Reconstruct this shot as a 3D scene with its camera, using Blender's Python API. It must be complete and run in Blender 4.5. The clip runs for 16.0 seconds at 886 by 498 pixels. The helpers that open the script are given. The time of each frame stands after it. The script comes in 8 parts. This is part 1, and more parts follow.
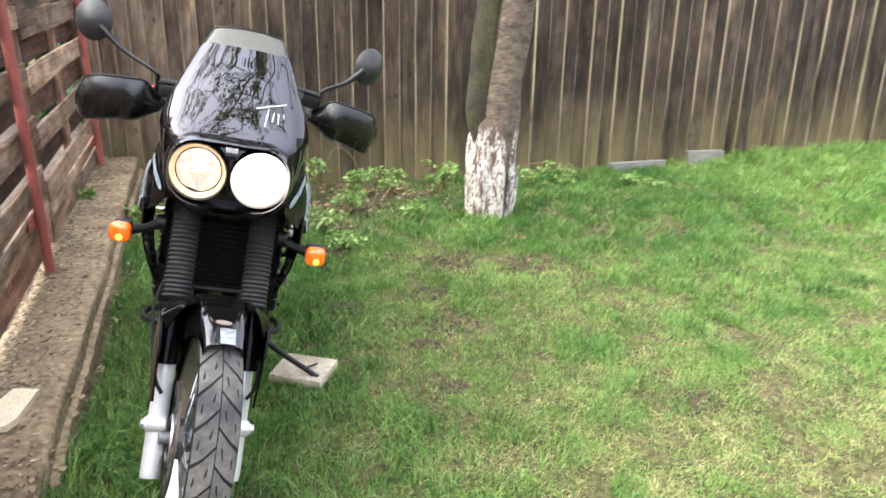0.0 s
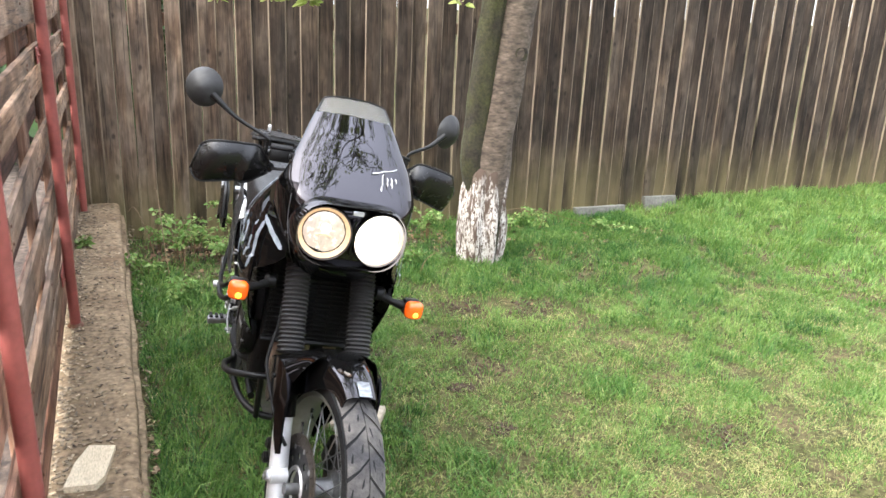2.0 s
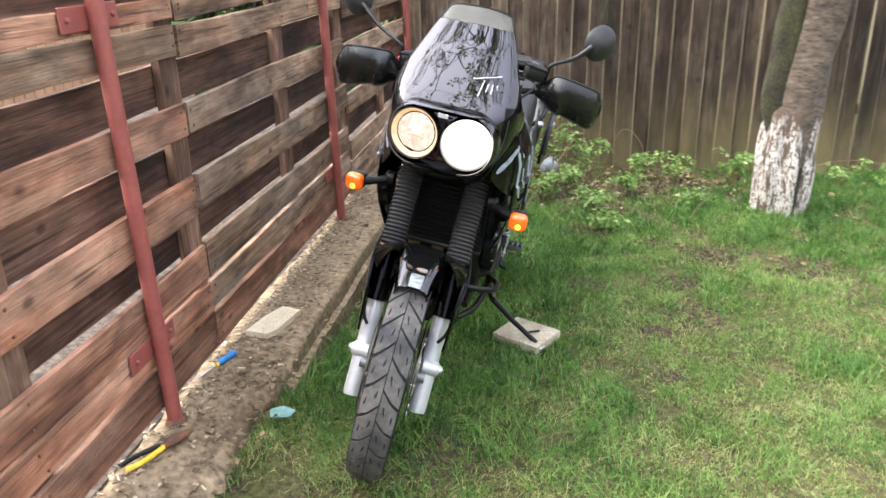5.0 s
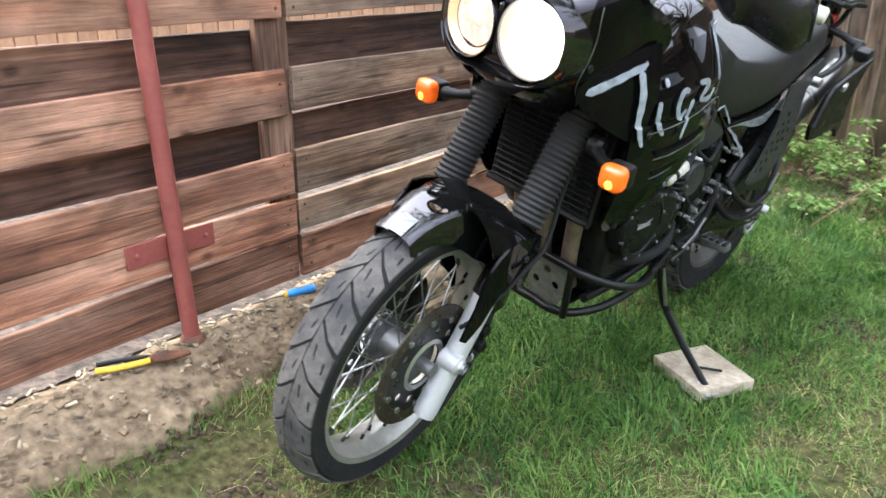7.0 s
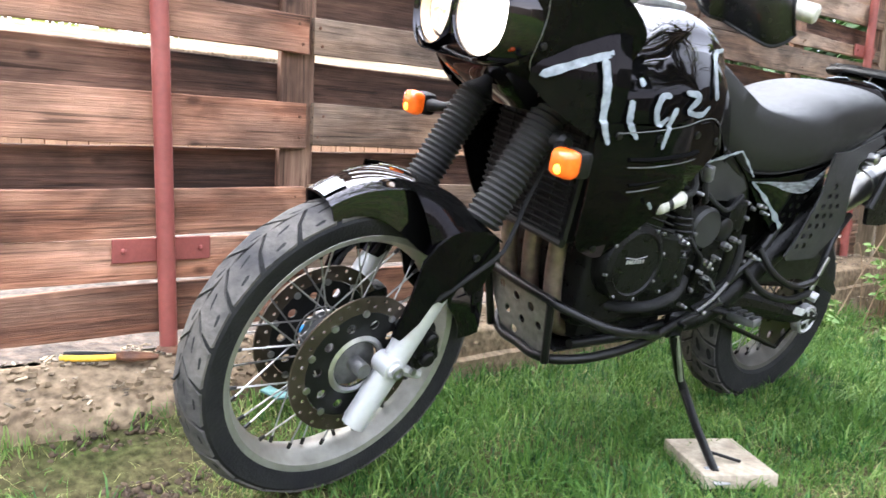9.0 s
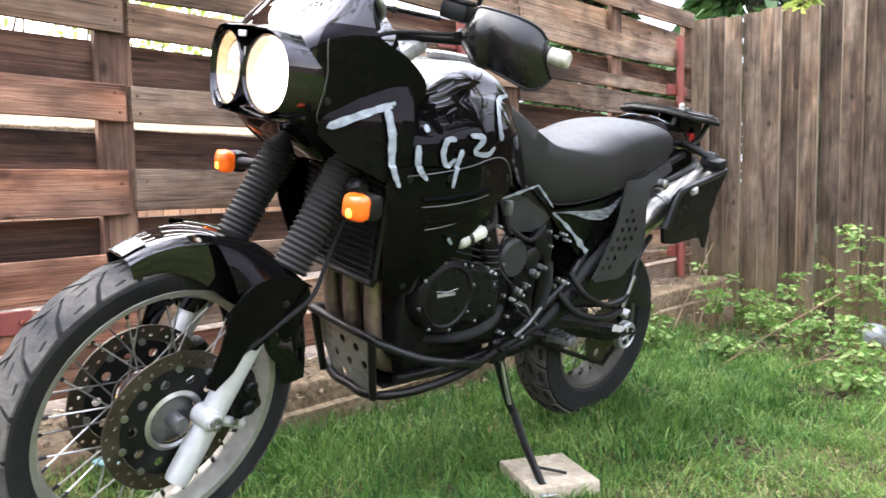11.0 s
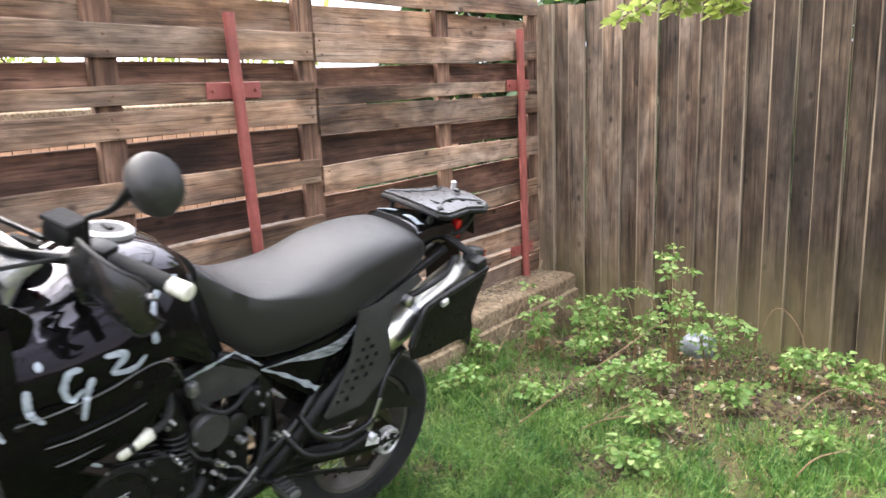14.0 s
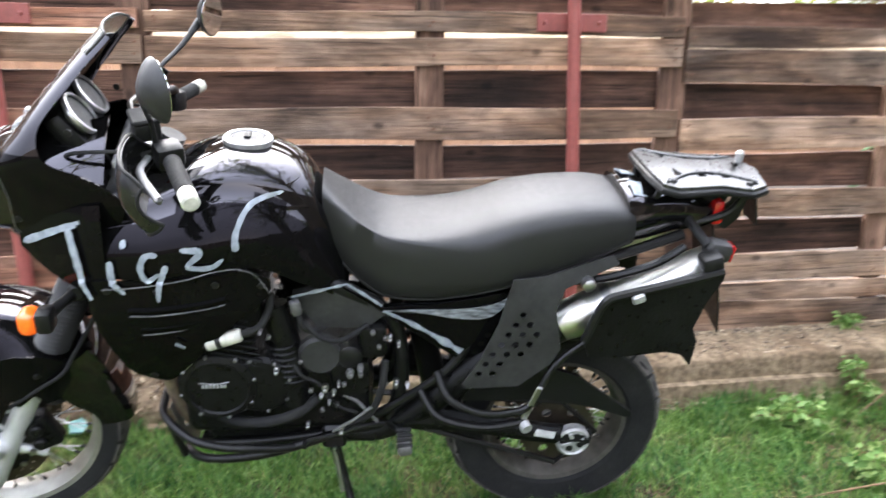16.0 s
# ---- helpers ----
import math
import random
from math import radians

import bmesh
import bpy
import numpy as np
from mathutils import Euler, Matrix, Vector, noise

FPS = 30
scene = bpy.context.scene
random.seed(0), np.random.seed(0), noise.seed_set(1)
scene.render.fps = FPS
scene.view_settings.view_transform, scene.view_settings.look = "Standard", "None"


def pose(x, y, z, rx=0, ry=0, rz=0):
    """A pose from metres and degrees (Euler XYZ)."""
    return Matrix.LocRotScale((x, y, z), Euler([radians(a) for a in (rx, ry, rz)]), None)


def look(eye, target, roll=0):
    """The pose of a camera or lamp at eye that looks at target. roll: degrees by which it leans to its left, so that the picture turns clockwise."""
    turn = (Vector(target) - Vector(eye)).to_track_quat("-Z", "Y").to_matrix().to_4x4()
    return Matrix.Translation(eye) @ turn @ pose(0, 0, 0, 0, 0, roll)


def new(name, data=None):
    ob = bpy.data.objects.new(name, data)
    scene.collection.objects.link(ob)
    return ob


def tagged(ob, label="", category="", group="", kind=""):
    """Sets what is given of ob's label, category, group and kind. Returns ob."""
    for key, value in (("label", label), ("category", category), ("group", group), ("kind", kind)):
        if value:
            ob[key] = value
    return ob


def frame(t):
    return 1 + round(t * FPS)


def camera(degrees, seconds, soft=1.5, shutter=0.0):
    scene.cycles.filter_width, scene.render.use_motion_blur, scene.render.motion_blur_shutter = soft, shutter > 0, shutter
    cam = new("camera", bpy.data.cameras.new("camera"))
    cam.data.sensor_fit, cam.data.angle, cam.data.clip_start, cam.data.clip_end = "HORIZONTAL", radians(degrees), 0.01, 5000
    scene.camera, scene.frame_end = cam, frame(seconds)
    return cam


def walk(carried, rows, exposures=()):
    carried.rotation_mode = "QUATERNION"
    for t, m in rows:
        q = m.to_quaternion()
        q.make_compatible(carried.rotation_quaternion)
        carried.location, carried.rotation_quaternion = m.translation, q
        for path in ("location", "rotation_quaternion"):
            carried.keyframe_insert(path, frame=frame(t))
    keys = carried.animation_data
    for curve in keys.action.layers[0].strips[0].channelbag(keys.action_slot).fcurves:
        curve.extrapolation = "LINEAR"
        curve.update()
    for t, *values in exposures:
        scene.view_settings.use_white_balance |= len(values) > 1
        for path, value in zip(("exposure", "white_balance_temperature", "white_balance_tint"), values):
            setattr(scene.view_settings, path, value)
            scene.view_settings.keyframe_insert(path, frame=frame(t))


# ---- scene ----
cam = camera(59.5, 16.0, shutter=0.5)
PATH = [
    (0, (0.035, 0.075, 1.531), (0.493, 1.894, 0.837), 0.9),
    (0.5, (-0.115, 0.072, 1.558), (0.467, 1.874, 0.916), 2.6),
    (1, (-0.254, 0.122, 1.582), (0.277, 1.95, 0.971), 3.2),
    (1.5, (-0.44, 0.132, 1.62), (0.178, 1.936, 1.016), 2.9),
    (2, (-0.528, 0.096, 1.623), (0.157, 1.877, 1.025), 2.6),
    (2.5, (-0.57, 0.056, 1.577), (0.079, 1.834, 0.931), 2.3),
    (3, (-0.526, -0.018, 1.575), (0.011, 1.793, 0.917), 2.1),
    (3.5, (-0.29, -0.198, 1.567), (-0.113, 1.7, 0.963), 0.9),
    (3.7, (-0.179, -0.224, 1.561), (-0.09, 1.658, 0.889), -0.3),
    (5.8, (0.632, 0.332, 1.403), (0.028, 2.091, 0.666), 0.9),
    (6, (0.678, 0.457, 1.357), (0.009, 2.201, 0.643), 1.2),
    (6.5, (0.819, 0.689, 1.289), (-0.161, 2.267, 0.548), -0.0),
    (7, (0.918, 0.886, 1.156), (-0.334, 2.262, 0.422), 0.1),
    (7.5, (0.968, 1.042, 1.006), (-0.355, 2.411, 0.392), 0.8),
    (8, (1.055, 1.127, 0.868), (-0.472, 2.303, 0.333), 2.2),
    (8.2, (1.077, 1.143, 0.818), (-0.502, 2.287, 0.372), 2.7),
    (10.3, (1.313, 1.206, 0.771), (-0.181, 2.522, 0.585), -0.0),
    (10.5, (1.325, 1.216, 0.771), (-0.135, 2.572, 0.598), -0.4),
    (11, (1.347, 1.24, 0.771), (-0.054, 2.659, 0.609), -0.8),
    (11.5, (1.371, 1.273, 0.765), (0.025, 2.745, 0.606), -1.4),
    (12, (1.388, 1.303, 0.761), (0.118, 2.839, 0.6), -1.5),
    (12.5, (1.388, 1.326, 0.835), (0.175, 2.906, 0.659), -2.0),
    (13, (1.472, 1.424, 1.186), (0.254, 2.956, 0.771), -3.6),
    (13.5, (1.532, 1.561, 1.363), (0.28, 3.069, 0.961), -3.0),
    (14, (1.614, 1.831, 1.373), (0.357, 3.329, 0.952), -2.1),
    (14.5, (1.732, 2.107, 1.337), (0.134, 3.218, 0.877), -0.1),
    (15, (1.755, 2.348, 1.308), (0.033, 3.252, 0.839), 0.2),
    (15.5, (1.782, 2.557, 1.298), (-0.053, 3.224, 0.865), 2.8),
    (16, (1.812, 2.819, 1.315), (-0.098, 3.091, 0.788), 0.8),
]
walk(cam, [(t, look(eye, target, roll)) for t, eye, target, roll in PATH],
     exposures=[(0.0, 1.08, 6500, 10), (1.0, 0.92, 6500, 11), (3.0, 1.02, 6500, 11), (6.0, 0.92, 6500, 11), (7.0, 1.16, 6300, 10), (7.5, 1.5, 6300, 10), (8.0, 1.55, 6300, 11), (11.0, 1.38, 6450, 14), (13.0, 1.22, 6750, 17), (14.0, 1.27, 6600, 15), (16.0, 1.35, 6300, 13)])

# ---- world and light: bright overcast spring day ----
world = bpy.data.worlds.new("overcast")
scene.world = world
world.use_nodes = True
wt = world.node_tree
wt.nodes.clear()
w_out = wt.nodes.new("ShaderNodeOutputWorld")
w_bg = wt.nodes.new("ShaderNodeBackground")
w_sky = wt.nodes.new("ShaderNodeTexSky")
w_sky.sky_type, w_sky.sun_disc = "NISHITA", False
w_sky.sun_elevation, w_sky.sun_rotation = radians(43), radians(-103)
w_mix = wt.nodes.new("ShaderNodeMix")
w_mix.data_type = "RGBA"
w_noise = wt.nodes.new("ShaderNodeTexNoise")
w_noise.inputs["Scale"].default_value = 2.2
w_noise.inputs["Detail"].default_value = 5
w_ramp = wt.nodes.new("ShaderNodeMapRange")
w_ramp.inputs[1].default_value, w_ramp.inputs[2].default_value = 0.3, 0.7
w_ramp.inputs[3].default_value, w_ramp.inputs[4].default_value = 0.78, 1.0
w_mix.inputs["B"].default_value = (9.2, 9.9, 11.5, 1)
wt.links.new(w_noise.outputs["Fac"], w_ramp.inputs[0])
wt.links.new(w_ramp.outputs[0], w_mix.inputs["Factor"])
wt.links.new(w_sky.outputs["Color"], w_mix.inputs["A"])
w_tc = wt.nodes.new("ShaderNodeTexCoord")
w_sep = wt.nodes.new("ShaderNodeSeparateXYZ")
w_pow = wt.nodes.new("ShaderNodeMath")  # a thinly overcast sky is several times brighter overhead than at the horizon
w_pow.operation, w_pow.use_clamp = "POWER", True
w_pow.inputs[1].default_value = 1.6
w_lum = wt.nodes.new("ShaderNodeMapRange")
w_lum.inputs[3].default_value, w_lum.inputs[4].default_value = 0.85, 4.9
w_mul = wt.nodes.new("ShaderNodeVectorMath")
w_mul.operation = "SCALE"
wt.links.new(w_tc.outputs["Generated"], w_sep.inputs[0])
wt.links.new(w_sep.outputs["Z"], w_pow.inputs[0])
wt.links.new(w_pow.outputs[0], w_lum.inputs[0])
wt.links.new(w_mix.outputs["Result"], w_mul.inputs[0])
wt.links.new(w_lum.outputs[0], w_mul.inputs["Scale"])
# the cloud glows where the sun stands behind it
SUN_AT = Vector((-6.0, -1.4, 5.75)).normalized()
w_dot = wt.nodes.new("ShaderNodeVectorMath")
w_dot.operation = "DOT_PRODUCT"
w_dot.inputs[1].default_value = SUN_AT
w_nrm = wt.nodes.new("ShaderNodeVectorMath")
w_nrm.operation = "NORMALIZE"
w_glow = wt.nodes.new("ShaderNodeMath")
w_glow.operation, w_glow.use_clamp = "POWER", True
w_glow.inputs[1].default_value = 4.0
w_halo = wt.nodes.new("ShaderNodeVectorMath")
w_halo.operation = "MULTIPLY_ADD"
w_halo.inputs[1].default_value = (68, 65, 60)
wt.links.new(w_tc.outputs["Generated"], w_nrm.inputs[0])
wt.links.new(w_nrm.outputs[0], w_dot.inputs[0])
wt.links.new(w_dot.outputs["Value"], w_glow.inputs[0])
wt.links.new(w_glow.outputs[0], w_halo.inputs[0])
wt.links.new(w_mul.outputs[0], w_halo.inputs[2])
wt.links.new(w_halo.outputs[0], w_bg.inputs["Color"])
w_bg.inputs["Strength"].default_value = 0.089
wt.links.new(w_bg.outputs["Background"], w_out.inputs["Surface"])

sun = new("sun", bpy.data.lights.new("sun", "SUN"))
sun.data.energy, sun.data.angle, sun.data.color = 1.3, radians(32), (1.0, 0.94, 0.84)
sun.matrix_world = look(SUN_AT * 8, (0, 0, 0))


# ---- materials ----
def rgb(c):
    return (c, c, c, 1) if isinstance(c, (int, float)) else (*c, 1)


def surf(name, c1, c2=None, scale=6.0, rough=0.5, rough2=None, metal=0.0, bump=0.0, bscale=120.0, coat=0.0,
         stretch=(1, 1, 1), rnd=0.0, fine=0.25, fscale=60.0, emit=None, estr=0.0, island=False, spec=0.5, detail=5.0):
    """A surface with variation at two scales: c1 to c2 in patches, and a fine grain; rnd varies whole objects."""
    m = bpy.data.materials.new(name)
    m.use_nodes = True
    nt = m.node_tree
    n, l = nt.nodes, nt.links
    b = n["Principled BSDF"]
    tc = n.new("ShaderNodeTexCoord")
    mp = n.new("ShaderNodeMapping")
    mp.inputs["Scale"].default_value = stretch
    l.new(tc.outputs["Object"], mp.inputs["Vector"])
    vec = mp.outputs["Vector"]
    rand = None
    if rnd or island:
        if island:
            rand = n.new("ShaderNodeNewGeometry").outputs["Random Per Island"]
        else:
            rand = n.new("ShaderNodeObjectInfo").outputs["Random"]
        add = n.new("ShaderNodeVectorMath")
        add.operation = "MULTIPLY_ADD"
        add.inputs[1].default_value = (1, 1, 1)
        sc = n.new("ShaderNodeMath")
        sc.operation = "MULTIPLY"
        sc.inputs[1].default_value = 37.0
        l.new(rand, sc.inputs[0])
        l.new(vec, add.inputs[0])
        l.new(sc.outputs[0], add.inputs[2])
        vec = add.outputs[0]
    big = n.new("ShaderNodeTexNoise")
    big.inputs["Scale"].default_value, big.inputs["Detail"].default_value = scale, detail
    l.new(vec, big.inputs["Vector"])
    mr = n.new("ShaderNodeMapRange")
    mr.inputs[1].default_value, mr.inputs[2].default_value = 0.33, 0.67
    l.new(big.outputs["Fac"], mr.inputs[0])
    mix = n.new("ShaderNodeMix")
    mix.data_type = "RGBA"
    mix.inputs["A"].default_value, mix.inputs["B"].default_value = rgb(c1), rgb(c2 if c2 is not None else c1)
    l.new(mr.outputs[0], mix.inputs["Factor"])
    col = mix.outputs["Result"]
    fn = n.new("ShaderNodeTexNoise")
    fn.inputs["Scale"].default_value, fn.inputs["Detail"].default_value = fscale, 4
    l.new(vec, fn.inputs["Vector"])
    if fine:
        fr = n.new("ShaderNodeMapRange")
        fr.inputs[1].default_value, fr.inputs[2].default_value = 0.3, 0.7
        fr.inputs[3].default_value, fr.inputs[4].default_value = 1 - fine, 1 + fine
        l.new(fn.outputs["Fac"], fr.inputs[0])
        mu = n.new("ShaderNodeVectorMath")
        mu.operation = "SCALE"
        l.new(col, mu.inputs[0])
        l.new(fr.outputs[0], mu.inputs["Scale"])
        col = mu.outputs[0]
    if rand is not None and rnd:
        rr = n.new("ShaderNodeMapRange")
        rr.inputs[3].default_value, rr.inputs[4].default_value = 1 - rnd, 1 + rnd
        l.new(rand, rr.inputs[0])
        m2 = n.new("ShaderNodeVectorMath")
        m2.operation = "SCALE"
        l.new(col, m2.inputs[0])
        l.new(rr.outputs[0], m2.inputs["Scale"])
        col = m2.outputs[0]
    l.new(col, b.inputs["Base Color"])
    if rough2 is not None:
        r = n.new("ShaderNodeMapRange")
        r.inputs[1].default_value, r.inputs[2].default_value = 0.35, 0.65
        r.inputs[3].default_value, r.inputs[4].default_value = rough, rough2
        l.new(fn.outputs["Fac"], r.inputs[0])
        l.new(r.outputs[0], b.inputs["Roughness"])
    else:
        b.inputs["Roughness"].default_value = rough
    b.inputs["Metallic"].default_value = metal
    b.inputs["Coat Weight"].default_value = coat
    b.inputs["Coat Roughness"].default_value = 0.03
    b.inputs["Specular IOR Level"].default_value = spec
    if bump:
        bn = n.new("ShaderNodeTexNoise")
        bn.inputs["Scale"].default_value, bn.inputs["Detail"].default_value = bscale, 5
        l.new(vec, bn.inputs["Vector"])
        bu = n.new("ShaderNodeBump")
        bu.inputs["Strength"].default_value, bu.inputs["Distance"].default_value = bump, 0.01
        l.new(bn.outputs["Fac"], bu.inputs["Height"])
        l.new(bu.outputs["Normal"], b.inputs["Normal"])
    if emit:
        b.inputs["Emission Color"].default_value, b.inputs["Emission Strength"].default_value = rgb(emit), estr
    return m


def wood(name, light, mid, dark, grain, rnd=0.3, green=None, greenz=(0.0, 0.5), edge=None, grey=None, damp=None):
    """Weathered board: long grain streaks, grey-brown patches, knots; grain is the axis that the board runs along."""
    m = bpy.data.materials.new(name)
    m.use_nodes = True
    nt = m.node_tree
    n, l = nt.nodes, nt.links
    b = n["Principled BSDF"]
    tc = n.new("ShaderNodeTexCoord")
    info = n.new("ShaderNodeObjectInfo")
    off = n.new("ShaderNodeVectorMath")
    off.operation = "MULTIPLY_ADD"
    off.inputs[1].default_value = (1, 1, 1)
    k = n.new("ShaderNodeMath")
    k.operation = "MULTIPLY"
    k.inputs[1].default_value = 53.0
    l.new(info.outputs["Random"], k.inputs[0])
    l.new(tc.outputs["Object"], off.inputs[0])
    l.new(k.outputs[0], off.inputs[2])

    def noise_at(sx, detail=5.0, scale=1.0, dist=0.0):
        mp = n.new("ShaderNodeMapping")
        s = [sx[0]] * 3
        s[grain] = sx[1]
        mp.inputs["Scale"].default_value = s
        l.new(off.outputs[0], mp.inputs["Vector"])
        t = n.new("ShaderNodeTexNoise")
        t.inputs["Scale"].default_value, t.inputs["Detail"].default_value, t.inputs["Distortion"].default_value = scale, detail, dist
        l.new(mp.outputs["Vector"], t.inputs["Vector"])
        return t.outputs["Fac"]

    streak = noise_at((62, 2.2), 6, 1.0, 0.25)
    patch = noise_at((6, 1.1), 4)
    finer = noise_at((260, 9), 4)
    ra = n.new("ShaderNodeValToRGB")
    e = ra.color_ramp.elements
    e[0].position, e[0].color = 0.36, rgb(dark)
    e[1].position, e[1].color = 0.66, rgb(light)
    mm = e.new(0.5)
    mm.color = rgb(mid)
    mxf = n.new("ShaderNodeMix")
    mxf.inputs["Factor"].default_value = 0.6
    l.new(streak, mxf.inputs["A"])
    l.new(patch, mxf.inputs["B"])
    l.new(mxf.outputs["Result"], ra.inputs["Fac"])
    col = ra.outputs["Color"]
    # knots
    kv = n.new("ShaderNodeMapping")
    ks = [9.0] * 3
    ks[grain] = 5.5
    kv.inputs["Scale"].default_value = ks
    l.new(off.outputs[0], kv.inputs["Vector"])
    vo = n.new("ShaderNodeTexVoronoi")
    vo.inputs["Scale"].default_value = 1.0
    l.new(kv.outputs["Vector"], vo.inputs["Vector"])
    kr = n.new("ShaderNodeMapRange")
    kr.inputs[1].default_value, kr.inputs[2].default_value = 0.06, 0.15
    kr.inputs[3].default_value, kr.inputs[4].default_value = 0.38, 1.0
    l.new(vo.outputs["Distance"], kr.inputs[0])
    fr = n.new("ShaderNodeMapRange")
    fr.inputs[1].default_value, fr.inputs[2].default_value = 0.3, 0.7
    fr.inputs[3].default_value, fr.inputs[4].default_value = 0.78, 1.22
    l.new(finer, fr.inputs[0])
    rr = n.new("ShaderNodeMapRange")
    rr.inputs[3].default_value, rr.inputs[4].default_value = 1 - rnd, 1 + rnd
    l.new(info.outputs["Random"], rr.inputs[0])
    bl = n.new("ShaderNodeMapRange")
    bl.inputs[1].default_value, bl.inputs[2].default_value = 0.32, 0.68
    bl.inputs[3].default_value, bl.inputs[4].default_value = 0.58, 1.42
    l.new(noise_at((7, 2.6), 3, 1.0, 0.8), bl.inputs[0])
    mid_ = n.new("ShaderNodeMapRange")  # hand-sized blotches
    mid_.inputs[1].default_value, mid_.inputs[2].default_value = 0.34, 0.66
    mid_.inputs[3].default_value, mid_.inputs[4].default_value = 0.74, 1.26
    l.new(noise_at((17, 7.5), 5, 1.0, 0.6), mid_.inputs[0])
    ck = n.new("ShaderNodeMapRange")  # drying cracks along the grain
    ck.inputs[1].default_value, ck.inputs[2].default_value = 0.335, 0.385
    ck.inputs[3].default_value, ck.inputs[4].default_value = 0.42, 1.0
    l.new(noise_at((95, 2.4), 2, 1.0, 0.3), ck.inputs[0])
    if grey:
        gw = n.new("ShaderNodeMapRange")
        gw.inputs[1].default_value, gw.inputs[2].default_value = 0.42, 0.66
        gw.inputs[4].default_value = 0.8
        l.new(noise_at((9, 1.7), 5, 1.0, 0.4), gw.inputs[0])
        mgr = n.new("ShaderNodeMix")
        mgr.data_type = "RGBA"
        mgr.inputs["B"].default_value = rgb(grey)
        l.new(gw.outputs[0], mgr.inputs["Factor"])
        l.new(col, mgr.inputs["A"])
        col = mgr.outputs["Result"]
    for fac in (kr.outputs[0], fr.outputs[0], rr.outputs[0], bl.outputs[0], mid_.outputs[0], ck.outputs[0]):
        s = n.new("ShaderNodeVectorMath")
        s.operation = "SCALE"
        l.new(col, s.inputs[0])
        l.new(fac, s.inputs["Scale"])
        col = s.outputs[0]
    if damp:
        # darkens one stretch of boards along x, with a wandering outline
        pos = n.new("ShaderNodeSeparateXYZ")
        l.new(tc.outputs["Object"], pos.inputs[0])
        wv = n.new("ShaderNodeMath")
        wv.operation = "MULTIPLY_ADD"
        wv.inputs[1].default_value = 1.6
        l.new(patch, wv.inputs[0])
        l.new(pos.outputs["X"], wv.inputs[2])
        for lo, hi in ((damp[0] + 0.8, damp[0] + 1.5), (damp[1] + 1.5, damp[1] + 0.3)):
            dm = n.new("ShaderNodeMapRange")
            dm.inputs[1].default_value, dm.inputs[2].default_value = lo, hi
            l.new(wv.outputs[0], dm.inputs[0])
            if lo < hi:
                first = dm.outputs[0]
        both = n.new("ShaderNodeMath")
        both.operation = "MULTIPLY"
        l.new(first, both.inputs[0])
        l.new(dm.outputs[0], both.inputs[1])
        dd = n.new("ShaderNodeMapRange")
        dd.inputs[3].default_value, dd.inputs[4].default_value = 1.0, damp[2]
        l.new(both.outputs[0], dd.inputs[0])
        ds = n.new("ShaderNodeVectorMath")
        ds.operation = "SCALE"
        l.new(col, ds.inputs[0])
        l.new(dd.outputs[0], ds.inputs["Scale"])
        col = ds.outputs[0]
    if edge:
        # edges worn pale, unevenly
        sep = n.new("ShaderNodeSeparateXYZ")
        l.new(tc.outputs["Generated"], sep.inputs[0])
        dx = n.new("ShaderNodeMath")
        dx.operation = "SUBTRACT"
        dx.inputs[1].default_value = 0.5
        l.new(sep.outputs["X"], dx.inputs[0])
        ab = n.new("ShaderNodeMath")
        ab.operation = "ABSOLUTE"
        l.new(dx.outputs[0], ab.inputs[0])
        em = n.new("ShaderNodeMapRange")
        em.inputs[1].default_value, em.inputs[2].default_value = 0.425, 0.46
        l.new(ab.outputs[0], em.inputs[0])
        pn = n.new("ShaderNodeMapRange")
        pn.inputs[1].default_value, pn.inputs[2].default_value = 0.32, 0.48
        l.new(patch, pn.inputs[0])
        ef = n.new("ShaderNodeMath")
        ef.operation = "MULTIPLY"
        l.new(em.outputs[0], ef.inputs[0])
        l.new(pn.outputs[0], ef.inputs[1])
        me_ = n.new("ShaderNodeMix")
        me_.data_type = "RGBA"
        me_.inputs["B"].default_value = rgb(edge)
        l.new(ef.outputs[0], me_.inputs["Factor"])
        l.new(col, me_.inputs["A"])
        col = me_.outputs["Result"]
    if green:
        geo = n.new("ShaderNodeSeparateXYZ")
        l.new(tc.outputs["Object"], geo.inputs[0])
        gz_ = n.new("ShaderNodeMapRange")
        gz_.inputs[1].default_value, gz_.inputs[2].default_value = greenz[1], greenz[0]
        l.new(geo.outputs["Z"], gz_.inputs[0])
        gm = n.new("ShaderNodeMath")
        gm.operation = "MULTIPLY"
        l.new(gz_.outputs[0], gm.inputs[0])
        gp = n.new("ShaderNodeMapRange")
        gp.inputs[1].default_value, gp.inputs[2].default_value = 0.25, 0.62
        l.new(patch, gp.inputs[0])
        l.new(gp.outputs[0], gm.inputs[1])
        mg = n.new("ShaderNodeMix")
        mg.data_type = "RGBA"
        mg.inputs["B"].default_value = rgb(green)
        l.new(gm.outputs[0], mg.inputs["Factor"])
        l.new(col, mg.inputs["A"])
        col = mg.outputs["Result"]
    l.new(col, b.inputs["Base Color"])
    b.inputs["Roughness"].default_value = 0.82
    b.inputs["Specular IOR Level"].default_value = 0.25
    bu = n.new("ShaderNodeBump")
    bu.inputs["Strength"].default_value, bu.inputs["Distance"].default_value = 0.55, 0.006
    ad = n.new("ShaderNodeMath")
    ad.operation = "ADD"
    l.new(streak, ad.inputs[0])
    l.new(finer, ad.inputs[1])
    l.new(ad.outputs[0], bu.inputs["Height"])
